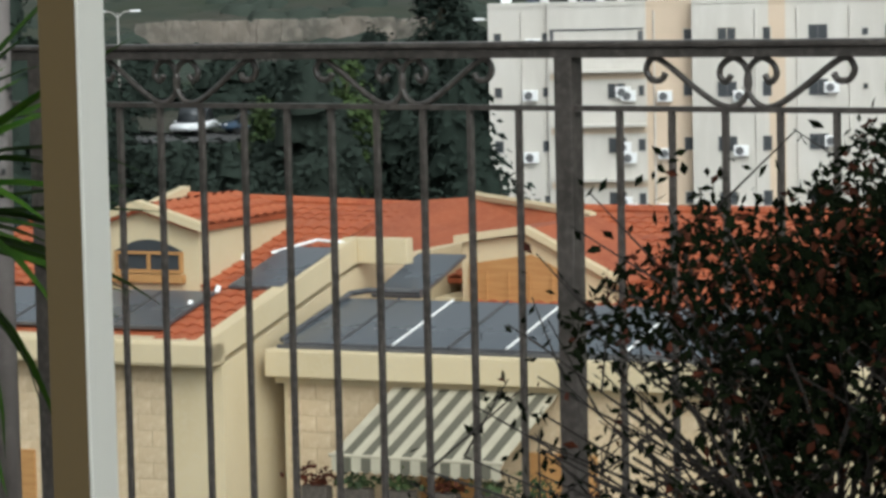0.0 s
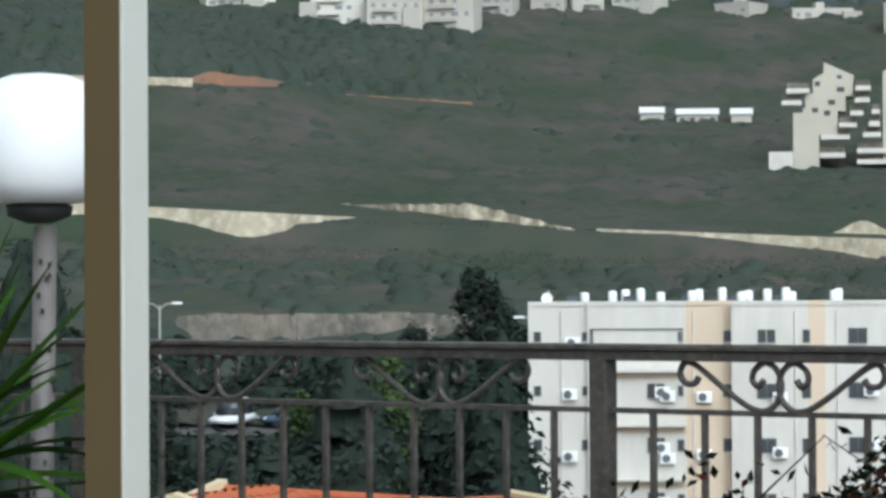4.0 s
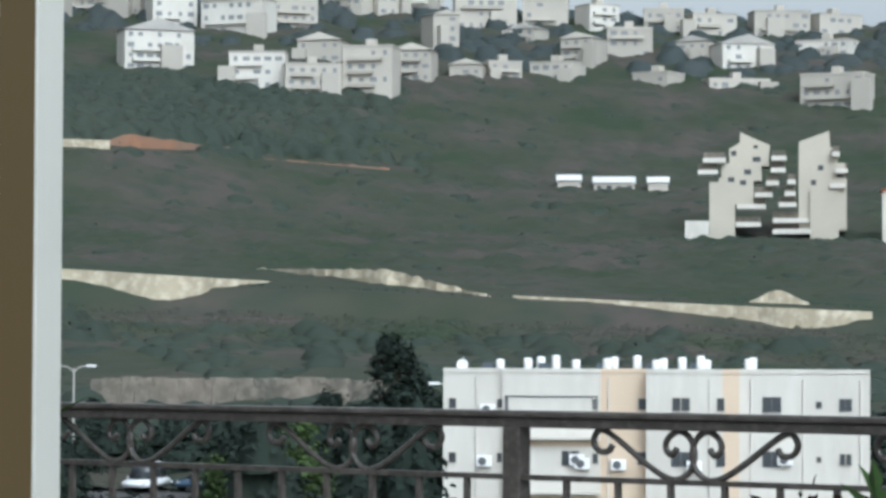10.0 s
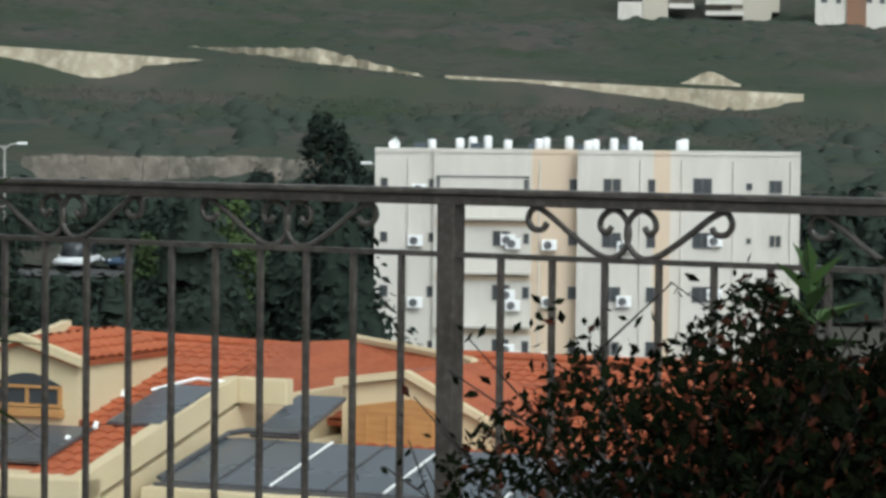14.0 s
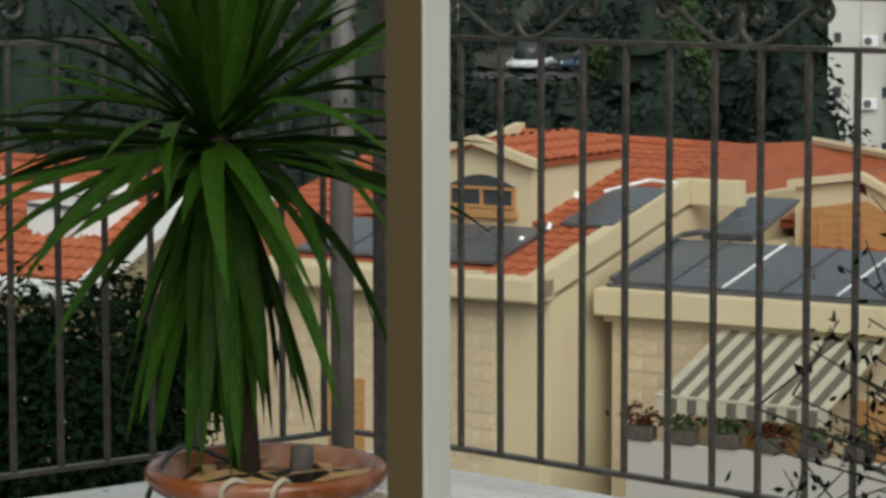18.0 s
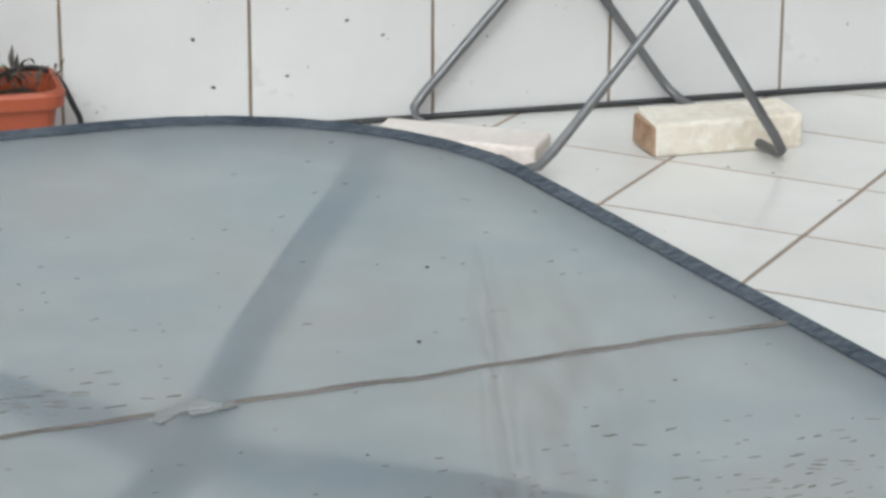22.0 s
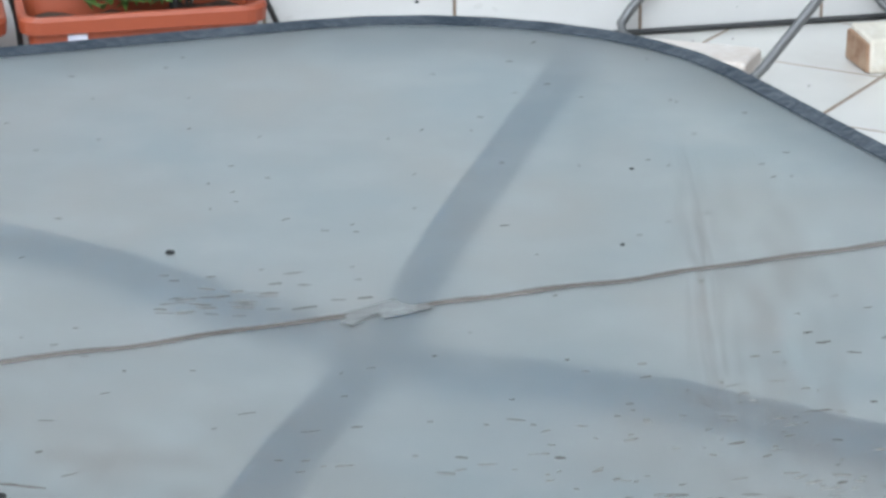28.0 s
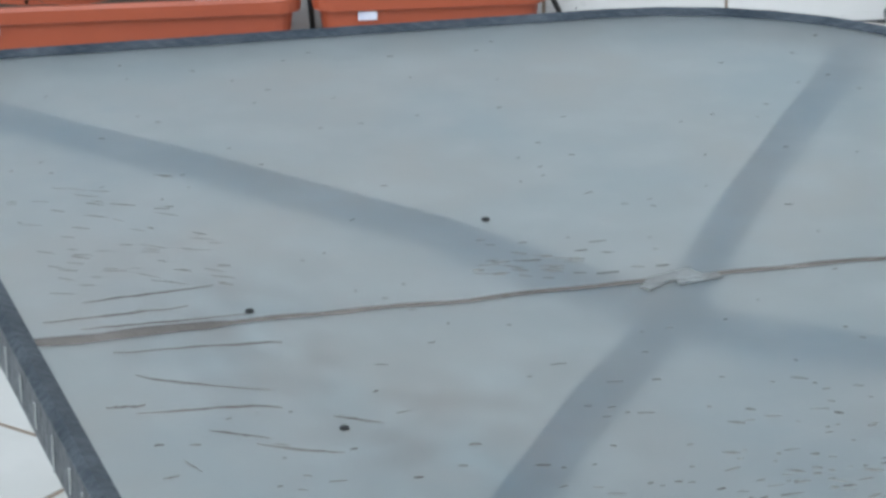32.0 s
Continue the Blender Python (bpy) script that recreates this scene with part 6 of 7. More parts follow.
# ---- apartment building ----
def apartment():
    D = 150.0
    deg = radians(1) * D
    r = root("apartment_building", frame_at(6.03, D, 0, 0), "white and peach apartment building with air conditioners and roof tanks", "apartment building")

    def X(yaw):
        return (6.03 - yaw) * deg

    top = 0.52
    secs = ((10.15, 9.0, 0.25, M["whitepaint"]), (9.0, 7.1, 0.0, M["whitepaint"]), (7.1, 6.22, 0.5, M["peach"]), (6.22, 4.75, -0.35, M["whitepaint"]), (4.75, 4.43, 0.1, M["peach"]), (4.43, 1.92, 0.4, M["whitepaint"]))
    bodies = []
    for a, b, y, m in secs:
        bodies.append((X(a), X(b), y, part("wall_section", boxm(X(a) + 0.001, X(b) - 0.001, y, 13.0, -13.5, top), m, r, "white rendered wall section" if m is M["whitepaint"] else "peach rendered wall section")))
        part("parapet", boxm(X(a) + 0.001, X(b) - 0.001, y - 0.06, y + 0.25, top, top + 0.22), m, r)

    def face(x):
        for a, b, y, o in bodies:
            if a <= x < b:
                return y, o
        return 0.0, bodies[0][3]

    rng = random.Random(4)
    rows = (-1.05, -3.80, -6.55, -9.3)
    for k, z in enumerate(rows):
        for yaw, w, h in ((9.97, 0.45, 0.6), (9.05, 0.35, 0.55), (7.68, 0.95, 0.85), (7.2, 0.35, 0.6), (6.29, 0.5, 0.65), (5.55, 0.95, 0.75), (4.79, 0.45, 0.75), (3.80, 0.95, 0.8), (2.9, 0.3, 0.35), (2.39, 0.65, 0.65)):
            if k == 0 and abs(yaw - 7.68) < 0.01:
                continue
            x = X(yaw)
            y, o = face(x)
            window(o, Matrix.Translation((x, y - 0.008, z - h / 2)), w, h, M["hillstone"] if rng.random() < 0.5 else M["panelframe"], M["dark"], 1 if w > 0.6 else 0)
        for yaw in (9.35, 7.55, 7.45, 6.75, 5.3, 3.55) if k else (9.28,):
            if rng.random() < 0.8 or k == 1:
                x = X(yaw)
                y, o = face(x)
                zz = z - 0.75 + rng.uniform(-0.2, 0.5)
                ac = part("air_conditioner", boxm(x - 0.38, x + 0.38, y - 0.34, y - 0.02, zz, zz + 0.55, 0.02), M["tank"], r, "white air-conditioner unit")
                part("fan_grille", lathe([(0.02, 0), (0.2, 0.0), (0.21, 0.02), (0.02, 0.025)], 14), M["panelframe"], ac).matrix_local = Matrix.Translation((x - 0.08, y - 0.345, zz + 0.27)) @ Matrix.Rotation(radians(90), 4, "X")
        if k:
            part("balcony_slab", boxm(X(8.9), X(7.1), -0.55, -0.001, z + 0.95, z + 1.1), M["whitepaint"], r)
            # A peach band runs just below each slab.
            part("peach_band", boxm(X(8.95), X(7.05), -0.05, -0.0015, z + 0.6, z + 0.9), M["peach"], r)
    # Thin dark bars outline the recess on three sides.
    for x0, x1, z0_, z1_ in ((X(8.92), X(7.18), -0.72, -0.64), (X(8.95), X(8.88), -1.4, -0.64), (X(7.22), X(7.15), -1.4, -0.64)):
        part("recess_frame", boxm(x0, x1, -0.05, -0.002, z0_, z1_), M["panelframe"], r, "dark line around the recess")
    for yaw in (9.5, 6.95, 5.0, 4.2, 3.2, 2.1):
        x = X(yaw)
        y, o = face(x)
        part("drainpipe", tubem([(x, y - 0.07, -13), (x, y - 0.07, top - 0.3)], 0.05, 6), M["whitepaint"], r)
    # roof tanks
    for k, yaw in enumerate((9.07, 8.55, 8.32, 7.99, 7.61, 6.98, 6.85, 6.40, 6.02, 5.88, 5.52, 5.15, 5.02, 4.22, 4.12)):
        x, y = X(yaw), 1.5 + (k * 37 % 5) * 0.8
        t = root("water_tank", r.matrix_world @ Matrix.Translation((x, y, top + 0.0)), "white solar water tank on the flat roof", "water tank", "tanks on the roof")
        hh = 0.66 + (k * 13 % 4) * 0.07
        part("tank", lathe([(0.05, 0.16), (0.19, 0.18), (0.22, 0.23), (0.22, hh - 0.05), (0.18, hh), (0.05, hh + 0.02)], 14), M["tank"], t, "", True)
        for sx, sy in ((-0.2, -0.2), (0.2, -0.2), (0.0, 0.22)):
            part("leg", boxm(sx - 0.03, sx + 0.03, sy - 0.03, sy + 0.03, 0.0, 0.22), M["steel"], t)
        if k % 3 == 0:
            part("collector", boxm(-0.9, -0.3, -0.5, 0.4, 0.28, 0.34), M["panel"], t).rotation_euler = (0.5, 0, 0)
    dish = root("antenna", r.matrix_world @ Matrix.Translation((X(9.85), 1.0, top + 0.0)), "thin slanted aerial on the roof edge", "antenna")
    part("mast", tubem([(0, 0, 0), (0.22, 0, 0.75)], 0.03, 6), M["tank"], dish)
    part("dish", lathe([(0.02, 0.0), (0.2, 0.05), (0.3, 0.14), (0.29, 0.15), (0.02, 0.02)], 16), M["tank"], dish, "white dish").matrix_local = Matrix.Translation((0.15, -0.05, 0.35)) @ Matrix.Rotation(radians(75), 4, "X")


apartment()

# ---- trees and the near valley ----
def scatter(n, y0, y1, d0, d1, seed, keep=None):
    rng = random.Random(seed)
    out = []
    while len(out) < n:
        yaw, d = rng.uniform(y0, y1), math.sqrt(rng.uniform(d0 * d0, d1 * d1))
        if keep and not keep(yaw, d, rng):
            continue
        out.append((-math.sin(radians(yaw)) * d, math.cos(radians(yaw)) * d, rng))
    return out


def spots(points, rmin, rmax, tall=1.0, sink=0.3):
    o = []
    for x, y, rng in points:
        r = rng.uniform(rmin, rmax)
        o.append((x, y, ground_z(x, y) - sink * r, r, r * tall * rng.uniform(0.8, 1.3)))
    return o


def clear_of_walls(yaw, d, rng):
    pitch = math.degrees(math.atan2(ground_z(-math.sin(radians(yaw)) * d, math.cos(radians(yaw)) * d) - EYE, d))
    foot = 1.30 - 0.50 * math.exp(-((yaw - 15.5) / 1.0) ** 2) if yaw > 13.4 else 1.44 - 0.095 * (13.4 - yaw) if yaw > 8.8 else 1.02 - 0.115 * (8.6 - yaw)
    if 384 < d < 418:
        return False
    if 350 < d < 430 and -0.13 < pitch - foot < 0.03:
        return False
    if 11 < yaw < 20 and abs(pitch - (3.95 if yaw > 14 else 3.72 - 0.07 * (14.2 - yaw))) < 0.13:
        return False
    return True


def leaf_cloud(name, blobs, n, size, material, parent, label, seed, rough=0.45):
    """Leaves in lumps: blobs of x, y, z and three radii."""
    nr = np.random.RandomState(seed)
    bl = np.array(blobs, float)
    w = (bl[:, 3] * bl[:, 4] * bl[:, 5]) ** 0.67
    pick = nr.choice(len(bl), n, p=w / w.sum())
    u = nr.normal(0, 1, (n, 3))
    u /= np.linalg.norm(u, axis=1, keepdims=True)
    rad = (0.55 + 0.5 * nr.rand(n, 1) ** 0.7) * (1 + 0.18 * nr.normal(0, 1, (n, 1)))
    c = bl[pick, :3] + u * bl[pick, 3:6] * rad
    sz = size * nr.uniform(0.6, 1.4, (n, 1))
    nn = u * 0.6 + np.array([0, 0, 0.75]) + nr.normal(0, 1, (n, 3)) * rough
    nn /= np.linalg.norm(nn, axis=1, keepdims=True)
    d = np.cross(nn, nr.normal(0, 1, (n, 3)))
    d /= np.linalg.norm(d, axis=1, keepdims=True)
    e = np.cross(nn, d)
    v = np.stack([c - d * sz, c + e * sz * 0.55 + nn * sz * 0.2, c + d * sz, c - e * sz * 0.55 + nn * sz * 0.2], 1).reshape(-1, 3)
    q = np.arange(4 * n).reshape(n, 4)
    f = np.concatenate([q[:, [0, 1, 2]], q[:, [0, 2, 3]]])
    me = bpy.data.meshes.new(name)
    me.vertices.add(len(v))
    me.vertices.foreach_set("co", v.astype(np.float32).ravel())
    me.loops.add(f.size)
    me.loops.foreach_set("vertex_index", f.astype(np.int32).ravel())
    me.polygons.add(len(f))
    me.polygons.foreach_set("loop_start", np.arange(0, f.size, 3, dtype=np.int32))
    me.update(calc_edges=True)
    me.materials.append(material)
    o = new(name, me)
    o.parent = parent
    o["kind"] = "stuff"
    if label:
        o["label"] = label
    return o


def mounds(name, blobs, material, parent, label, seed):
    """Far bushes as uneven soft-edged humps, all in one mesh."""
    nr = np.random.RandomState(seed)
    bl = np.array(blobs, float)
    k, m = len(bl), 7
    az = np.arange(m) * 2 * math.pi / m
    rings = []
    for el, w in ((-1.2, 1.45), (0.15, 1.02), (0.85, 0.62)):
        a = az[None, :] + nr.uniform(-0.35, 0.35, (k, m))
        g = w * nr.uniform(0.72, 1.28, (k, m))
        rings.append(np.stack([np.cos(a) * g, np.sin(a) * g, np.full((k, m), math.sin(el)) * nr.uniform(0.8, 1.2, (k, m))], 2))
    tip = np.stack([nr.uniform(-0.2, 0.2, k), nr.uniform(-0.2, 0.2, k), nr.uniform(0.9, 1.15, k)], 1)[:, None, :]
    v = np.concatenate(rings + [tip], 1) * bl[:, None, 3:6] + bl[:, None, :3]
    f = []
    for r in range(2):
        for j in range(m):
            a, b = r * m + j, r * m + (j + 1) % m
            f += [(a, b, b + m), (a, b + m, a + m)]
    f += [(2 * m + j, 2 * m + (j + 1) % m, 3 * m) for j in range(m)]
    f = (np.array(f)[None] + (np.arange(k) * (3 * m + 1))[:, None, None]).reshape(-1, 3)
    me = bpy.data.meshes.new(name)
    v = v.reshape(-1, 3)
    me.vertices.add(len(v))
    me.vertices.foreach_set("co", v.astype(np.float32).ravel())
    me.loops.add(f.size)
    me.loops.foreach_set("vertex_index", f.astype(np.int32).ravel())
    me.polygons.add(len(f))
    me.polygons.foreach_set("loop_start", np.arange(0, f.size, 3, dtype=np.int32))
    me.update(calc_edges=True)
    me.polygons.foreach_set("use_smooth", [True] * len(f))
    me.materials.append(material)
    o = new(name, me)
    o.parent = parent
    o["kind"] = "stuff"
    o["label"] = label
    return o


def brush(name, pts, per, leaf, material, label, category, seed, flat=0.6):
    """Scrub or far trees as lumps of leaf clusters in one mesh: pts of x, y, z, radius, height."""
    blobs = [(x, y, z + 0.35 * h, rad, rad, max(0.4, h * flat)) for x, y, z, rad, h in pts]
    o = tagged(leaf_cloud(name, blobs, max(2, per // 5) * len(blobs), leaf * 0.7, material, None, label, seed, 0.3), label, category, kind="stuff")
    mounds("bush_mound", blobs, material, o, label, seed + 100)
    return o


def scrub_cover():
    """The closed cover of low scrub over the slope: one bumpy sheet on the ground."""
    yaws, ds = np.arange(-3.6, 21.0, 0.1), np.concatenate([np.arange(203, 430, 1.6), np.arange(430, 985, 3.0)])
    rows = []
    for d in ds:
        for a in yaws:
            x, y = -math.sin(radians(a)) * d, math.cos(radians(a)) * d
            g = ground_z(x, y)
            pitch = math.degrees(math.atan2(g - EYE, d))
            amp = 0.55 if d < 340 else 0.05 if d < 402 else min(1.5, 0.3 + (d - 402) / 60)
            if a > 10.5 and abs(pitch - (3.95 if a > 14 else 3.70 - 0.07 * (14.2 - a))) < 0.22:
                amp = 0.1
            b = 0.9 + 0.9 * noise.noise(Vector((x * 0.16, y * 0.16, 1))) + 0.55 * noise.noise(Vector((x * 0.5, y * 0.5, 9)))
            rows.append((x, y, g + 0.06 + amp * max(0.0, b)))
    w, n = len(yaws), len(ds)
    i = (np.arange(n - 1)[:, None] * w + np.arange(w - 1)[None]).reshape(-1)
    f = np.stack([i, i + 1, i + w + 1, i + w], 1)[:, ::-1].copy()
    me = bpy.data.meshes.new("scrub_cover")
    me.vertices.add(len(rows))
    me.vertices.foreach_set("co", np.array(rows, np.float32).ravel())
    me.loops.add(f.size)
    me.loops.foreach_set("vertex_index", f.astype(np.int32).ravel())
    me.polygons.add(len(f))
    me.polygons.foreach_set("loop_start", np.arange(0, f.size, 4, dtype=np.int32))
    me.update(calc_edges=True)
    me.polygons.foreach_set("use_smooth", [True] * len(f))
    me.materials.append(M["scrub"])
    return tagged(new("scrub_cover", me), "closed cover of low green and brown scrub", "scrub", kind="stuff")


scrub_cover()
brush("tower_trees", spots(scatter(130, 1.4, 6.1, 577, 592, 31), 1.5, 2.5, 1.1), 120, 0.4, M["pine"], "trees at the foot of the terraced towers", "trees", 33)
brush("hillside_scrub", spots(scatter(5000, -3, 20.5, 205, 880, 3, clear_of_walls), 0.7, 2.2, 0.45, 0.1), 60, 0.30, M["scrub"], "low grey-green scrub covering the hillside", "scrub", 2)
brush("bank_scrub", spots(scatter(2600, -3, 20.5, 345, 393, 21), 0.3, 0.85, 0.5, 0.1), 20, 0.22, M["scrub"], "scrub along the foot of the retaining wall", "scrub", 12)
brush("wall_fringe", spots(scatter(420, 1.9, 19, 401, 405, 51), 0.2, 0.45, 0.8), 20, 0.2, M["pine"], "small shrubs along the top of the retaining walls", "scrub", 52)
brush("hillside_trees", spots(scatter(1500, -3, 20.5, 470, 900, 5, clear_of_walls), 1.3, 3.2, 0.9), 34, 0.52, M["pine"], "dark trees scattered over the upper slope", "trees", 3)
brush("spur_trees", spots(scatter(1700, 10.5, 21, 600, 780, 6, lambda y, d, r: clear_of_walls(y, d, r) and d > 640 - (y - 17) * 6 and r.random() < (y - 10.3) / 3.2), 2.0, 4.0, 1.1), 80, 0.52, M["pine"], "dark green pine wood on the spur", "trees", 4)
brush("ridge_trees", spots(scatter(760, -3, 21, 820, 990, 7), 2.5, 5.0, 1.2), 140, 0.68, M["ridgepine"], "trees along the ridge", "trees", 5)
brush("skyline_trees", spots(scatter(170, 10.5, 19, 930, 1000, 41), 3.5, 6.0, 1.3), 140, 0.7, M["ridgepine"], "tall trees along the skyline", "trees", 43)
brush("slope_trees", spots(scatter(420, -3, 20.5, 235, 372, 15), 1.3, 2.8, 0.9), 70, 0.42, M["pine"], "round dark trees on the lower slope", "trees", 9)
brush("scrub_beyond", spots(scatter(2600, 20.5, 50, 220, 900, 8), 1.6, 4.0, 0.9), 20, 0.9, M["scrub"], "scrub on the slope beyond the houses", "scrub", 6)


def tree(yaw, d, height, spread, material, label, seed, n=5000, leaf=0.14, lumps=14, z=None, low=0.15, name="tree", group=""):
    base = frame_at(yaw, d)
    g = ground_z(base.translation.x, base.translation.y) if z is None else z
    base.translation.z = g - 0.1
    r = root(name, base, label, "tree" if name == "tree" else name.replace("_", " "), group)
    rng = random.Random(seed)
    limbs = bmesh.new()
    tube(limbs, smooth_path([(0, 0, 0), (0.05 * spread, 0, height * 0.3), (0, 0.03 * spread, height * 0.75)]), 0.035 * height, 8, taper=0.35)
    blobs = []
    for i in range(lumps):
        a = rng.uniform(0, 6.28)
        t = rng.uniform(low, 0.92)
        prof = math.sin(math.pi * min(1, 0.18 + 0.82 * (t - low) / (1 - low)) ** 0.9) ** 0.7
        k = rng.uniform(0.15, 0.62) * spread * prof
        c = Vector((k * math.cos(a), k * math.sin(a), height * t))
        tube(limbs, [(0, 0, c.z * 0.6), c * 0.6 + Vector((0, 0, c.z * 0.3)), c], 0.012 * height, 5, taper=0.4)
        s = spread * rng.uniform(0.28, 0.46) * (0.55 + 0.45 * prof)
        blobs.append((c.x, c.y, c.z, s, s, s * rng.uniform(0.75, 1.1)))
    blobs.append((0, 0, height * 0.55, spread * 0.6, spread * 0.6, height * 0.36))
    part("trunk", limbs, M["bark"], r, "", True)
    leaf_cloud("crown", blobs, n, leaf, material, r, "", seed)
    return r


M["laurel"] = mat("laurel_leaf", (0.003, 0.008, 0.003), (0.006, 0.013, 0.005), 0.9, 0.4, 0, fine=3, rand=0.5, spec=0.05)
M["olive"] = mat("olive_leaf", (0.085, 0.105, 0.018), (0.050, 0.080, 0.014), 0.7, 0.3, 0, fine=3, rand=0.45)
M["yellowleaf"] = mat("yellow_leaf", (0.36, 0.30, 0.04), (0.28, 0.26, 0.04), 0.7, 0.6, 0, fine=3, rand=0.4)
# Needles lifted and blued a little, the valley haze put into their colour.
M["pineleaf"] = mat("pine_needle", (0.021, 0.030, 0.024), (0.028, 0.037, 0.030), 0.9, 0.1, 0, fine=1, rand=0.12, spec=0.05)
M["rustleaf"] = mat("rust_leaf", (0.060, 0.030, 0.016), (0.040, 0.026, 0.013), 0.8, 0.3, 0, fine=3, rand=0.4)

tree(25.5, 41, 5.6, 2.7, M["laurel"], "dense dark evergreen tree in front of the red-roofed house", 11, 26000, 0.085, 30)
tree(27.1, 41.5, 3.5, 1.7, M["laurel"], "low dark evergreen shrub beside the tall one", 13, 9000, 0.085, 16, name="shrub")
tree(23.3, 44, 6.1, 1.7, M["laurel"], "dark evergreen tree beside the stone house", 12, 12000, 0.085, 18)
for k, (yaw, d, h, s, m) in enumerate(((38.6, 62, 7.2, 3.6, "olive"), (36.7, 66, 6.0, 2.6, "olive"), (41.5, 58, 5.8, 3.4, "mixleaf"), (40.0, 80, 9.5, 4.0, "mixleaf"), (36.0, 92, 9.5, 4.5, "mixleaf"), (33.2, 98, 9.0, 4.5, "mixleaf"), (44.5, 75, 8.5, 4.5, "pineleaf"), (47.5, 62, 8.0, 4.0, "mixleaf"), (34.3, 76, 5.6, 3.0, "olive"), (32.8, 80, 5.8, 3.2, "mixleaf"), (31.3, 84, 6.4, 3.2, "mixleaf"), (36.2, 74, 5.8, 3.0, "mixleaf"), (43.0, 66, 4.6, 3.0, "olive"), (45.8, 66, 5.0, 3.0, "mixleaf"))):
    tree(yaw, d, h, s, M[m], "broad olive-green tree by the road" if m == "olive" else "broad green tree at the edge of the wood", 30 + k, 12000, 0.12, 22, group="roadside trees")
tree(35.9, 60, 4.0, 1.0, M["pineleaf"], "small dark conifer beside the shed", 44, 2500, 0.12, 9)
tree(34.6, 58, 3.0, 0.8, M["leafgreen"], "bright green shrub beside the shed", 45, 2200, 0.11, 9, name="shrub", low=0.05)
for k, (yaw, d, h, s, m) in enumerate(((33.5, 56, 1.9, 0.75, "yellowleaf"), (32.7, 56, 1.5, 0.7, "mixleaf"), (31.9, 55, 1.7, 0.9, "olive"), (34.2, 57, 1.4, 0.8, "mixleaf"), (31.0, 56, 1.6, 0.8, "mixleaf"), (35.4, 62, 2.6, 1.2, "mixleaf"), (30.3, 60, 2.6, 1.1, "mixleaf"))):
    tree(yaw, d, h, s, M[m], "yellow flowering shrub by the shed" if m == "yellowleaf" else "green garden shrub by the shed", 60 + k, 1500, 0.09, 9, name="shrub", low=0.05, group="garden shrubs")
tree(44.4, 60, 4.2, 3.0, M["rustleaf"], "rust-brown hedge behind the play frames", 81, 4000, 0.16, 14, name="hedge", low=0.05)
tree(13.0, 150, 9.0, 2.6, M["mixleaf"], "fresh green tree among the dark pines", 82, 6500, 0.15, 14)
tree(14.4, 148, 7.2, 2.4, M["mixleaf"], "green tree among the dark pines", 83, 5500, 0.15, 14)
for k, (yaw, d, h, s) in enumerate(((11.05, 205, 11.5, 2.8), (12.35, 230, 6.2, 1.6), (16.9, 225, 5.2, 1.6), (10.4, 175, 8.6, 2.6), (15.2, 222, 4.6, 1.8), (13.7, 228, 4.4, 1.6))):
    tree(yaw, d, h, s, M["pineleaf"], "tall dark conifer at the foot of the slope", 90 + k, 6000, 0.2, 14, group="conifers below the slope")


def wood_ok(yaw, d, rng):
    return not (13.9 < yaw < 17.6 and 166 < d < 212) and not (yaw < 10.6 and d < 170)


def wood(pts, rmin, rmax, tall, per, leaf, material, label, seed, far=True):
    """A far wood: every crown a lump of leaf clusters, in one mesh."""
    blobs = []
    for x, y, rng in pts:
        r = rng.uniform(rmin, rmax)
        z = ground_z(x, y)
        h = min(r * tall * rng.uniform(0.85, 1.25), rng.uniform(0.8, 1.0) * max(1.2, EYE - 0.0175 * math.hypot(x, y) - z)) if far else r * tall * rng.uniform(0.85, 1.25)
        yaw = math.degrees(math.atan2(-x, y))
        if far and 12.6 < yaw < 17.6 and math.hypot(x, y) < 222:
            h = min(h, max(1.5, EYE - (0.052 if yaw > 13.9 and math.hypot(x, y) < 190 else 0.024) * math.hypot(x, y) - z))
        for k in range(5):
            t = (k + 0.6) / 5
            w = r * (1.0 - 0.75 * t) * rng.uniform(0.8, 1.2)
            blobs.append((x + rng.uniform(-0.25, 0.25) * r, y + rng.uniform(-0.25, 0.25) * r, z + h * (0.12 + 0.88 * t), w, w, h * 0.16))
    o = leaf_cloud("pine_wood", blobs, per * len(pts), leaf, material, None, label, seed)
    mounds("crown_mass", [(a, b, c - 0.1 * f, 0.62 * d, 0.62 * e, 1.0 * f) for a, b, c, d, e, f in blobs], material, o, label, seed + 300)
    return tagged(o, label, "trees", kind="stuff")


wood([p for p in scatter(260, 8.5, 20, 135, 222, 9, wood_ok)], 2.0, 3.4, 2.9, 800, 0.24, M["pineleaf"], "dark pine wood at the valley floor", 8)
wood(scatter(420, 19, 52, 88, 215, 10), 2.2, 4.0, 2.6, 480, 0.24, M["pineleaf"], "dark wood behind the houses", 9, False)
wood(scatter(170, -4, 9, 172, 240, 12), 1.8, 3.0, 2.2, 220, 0.45, M["pineleaf"], "dark wood behind the apartment building", 10)


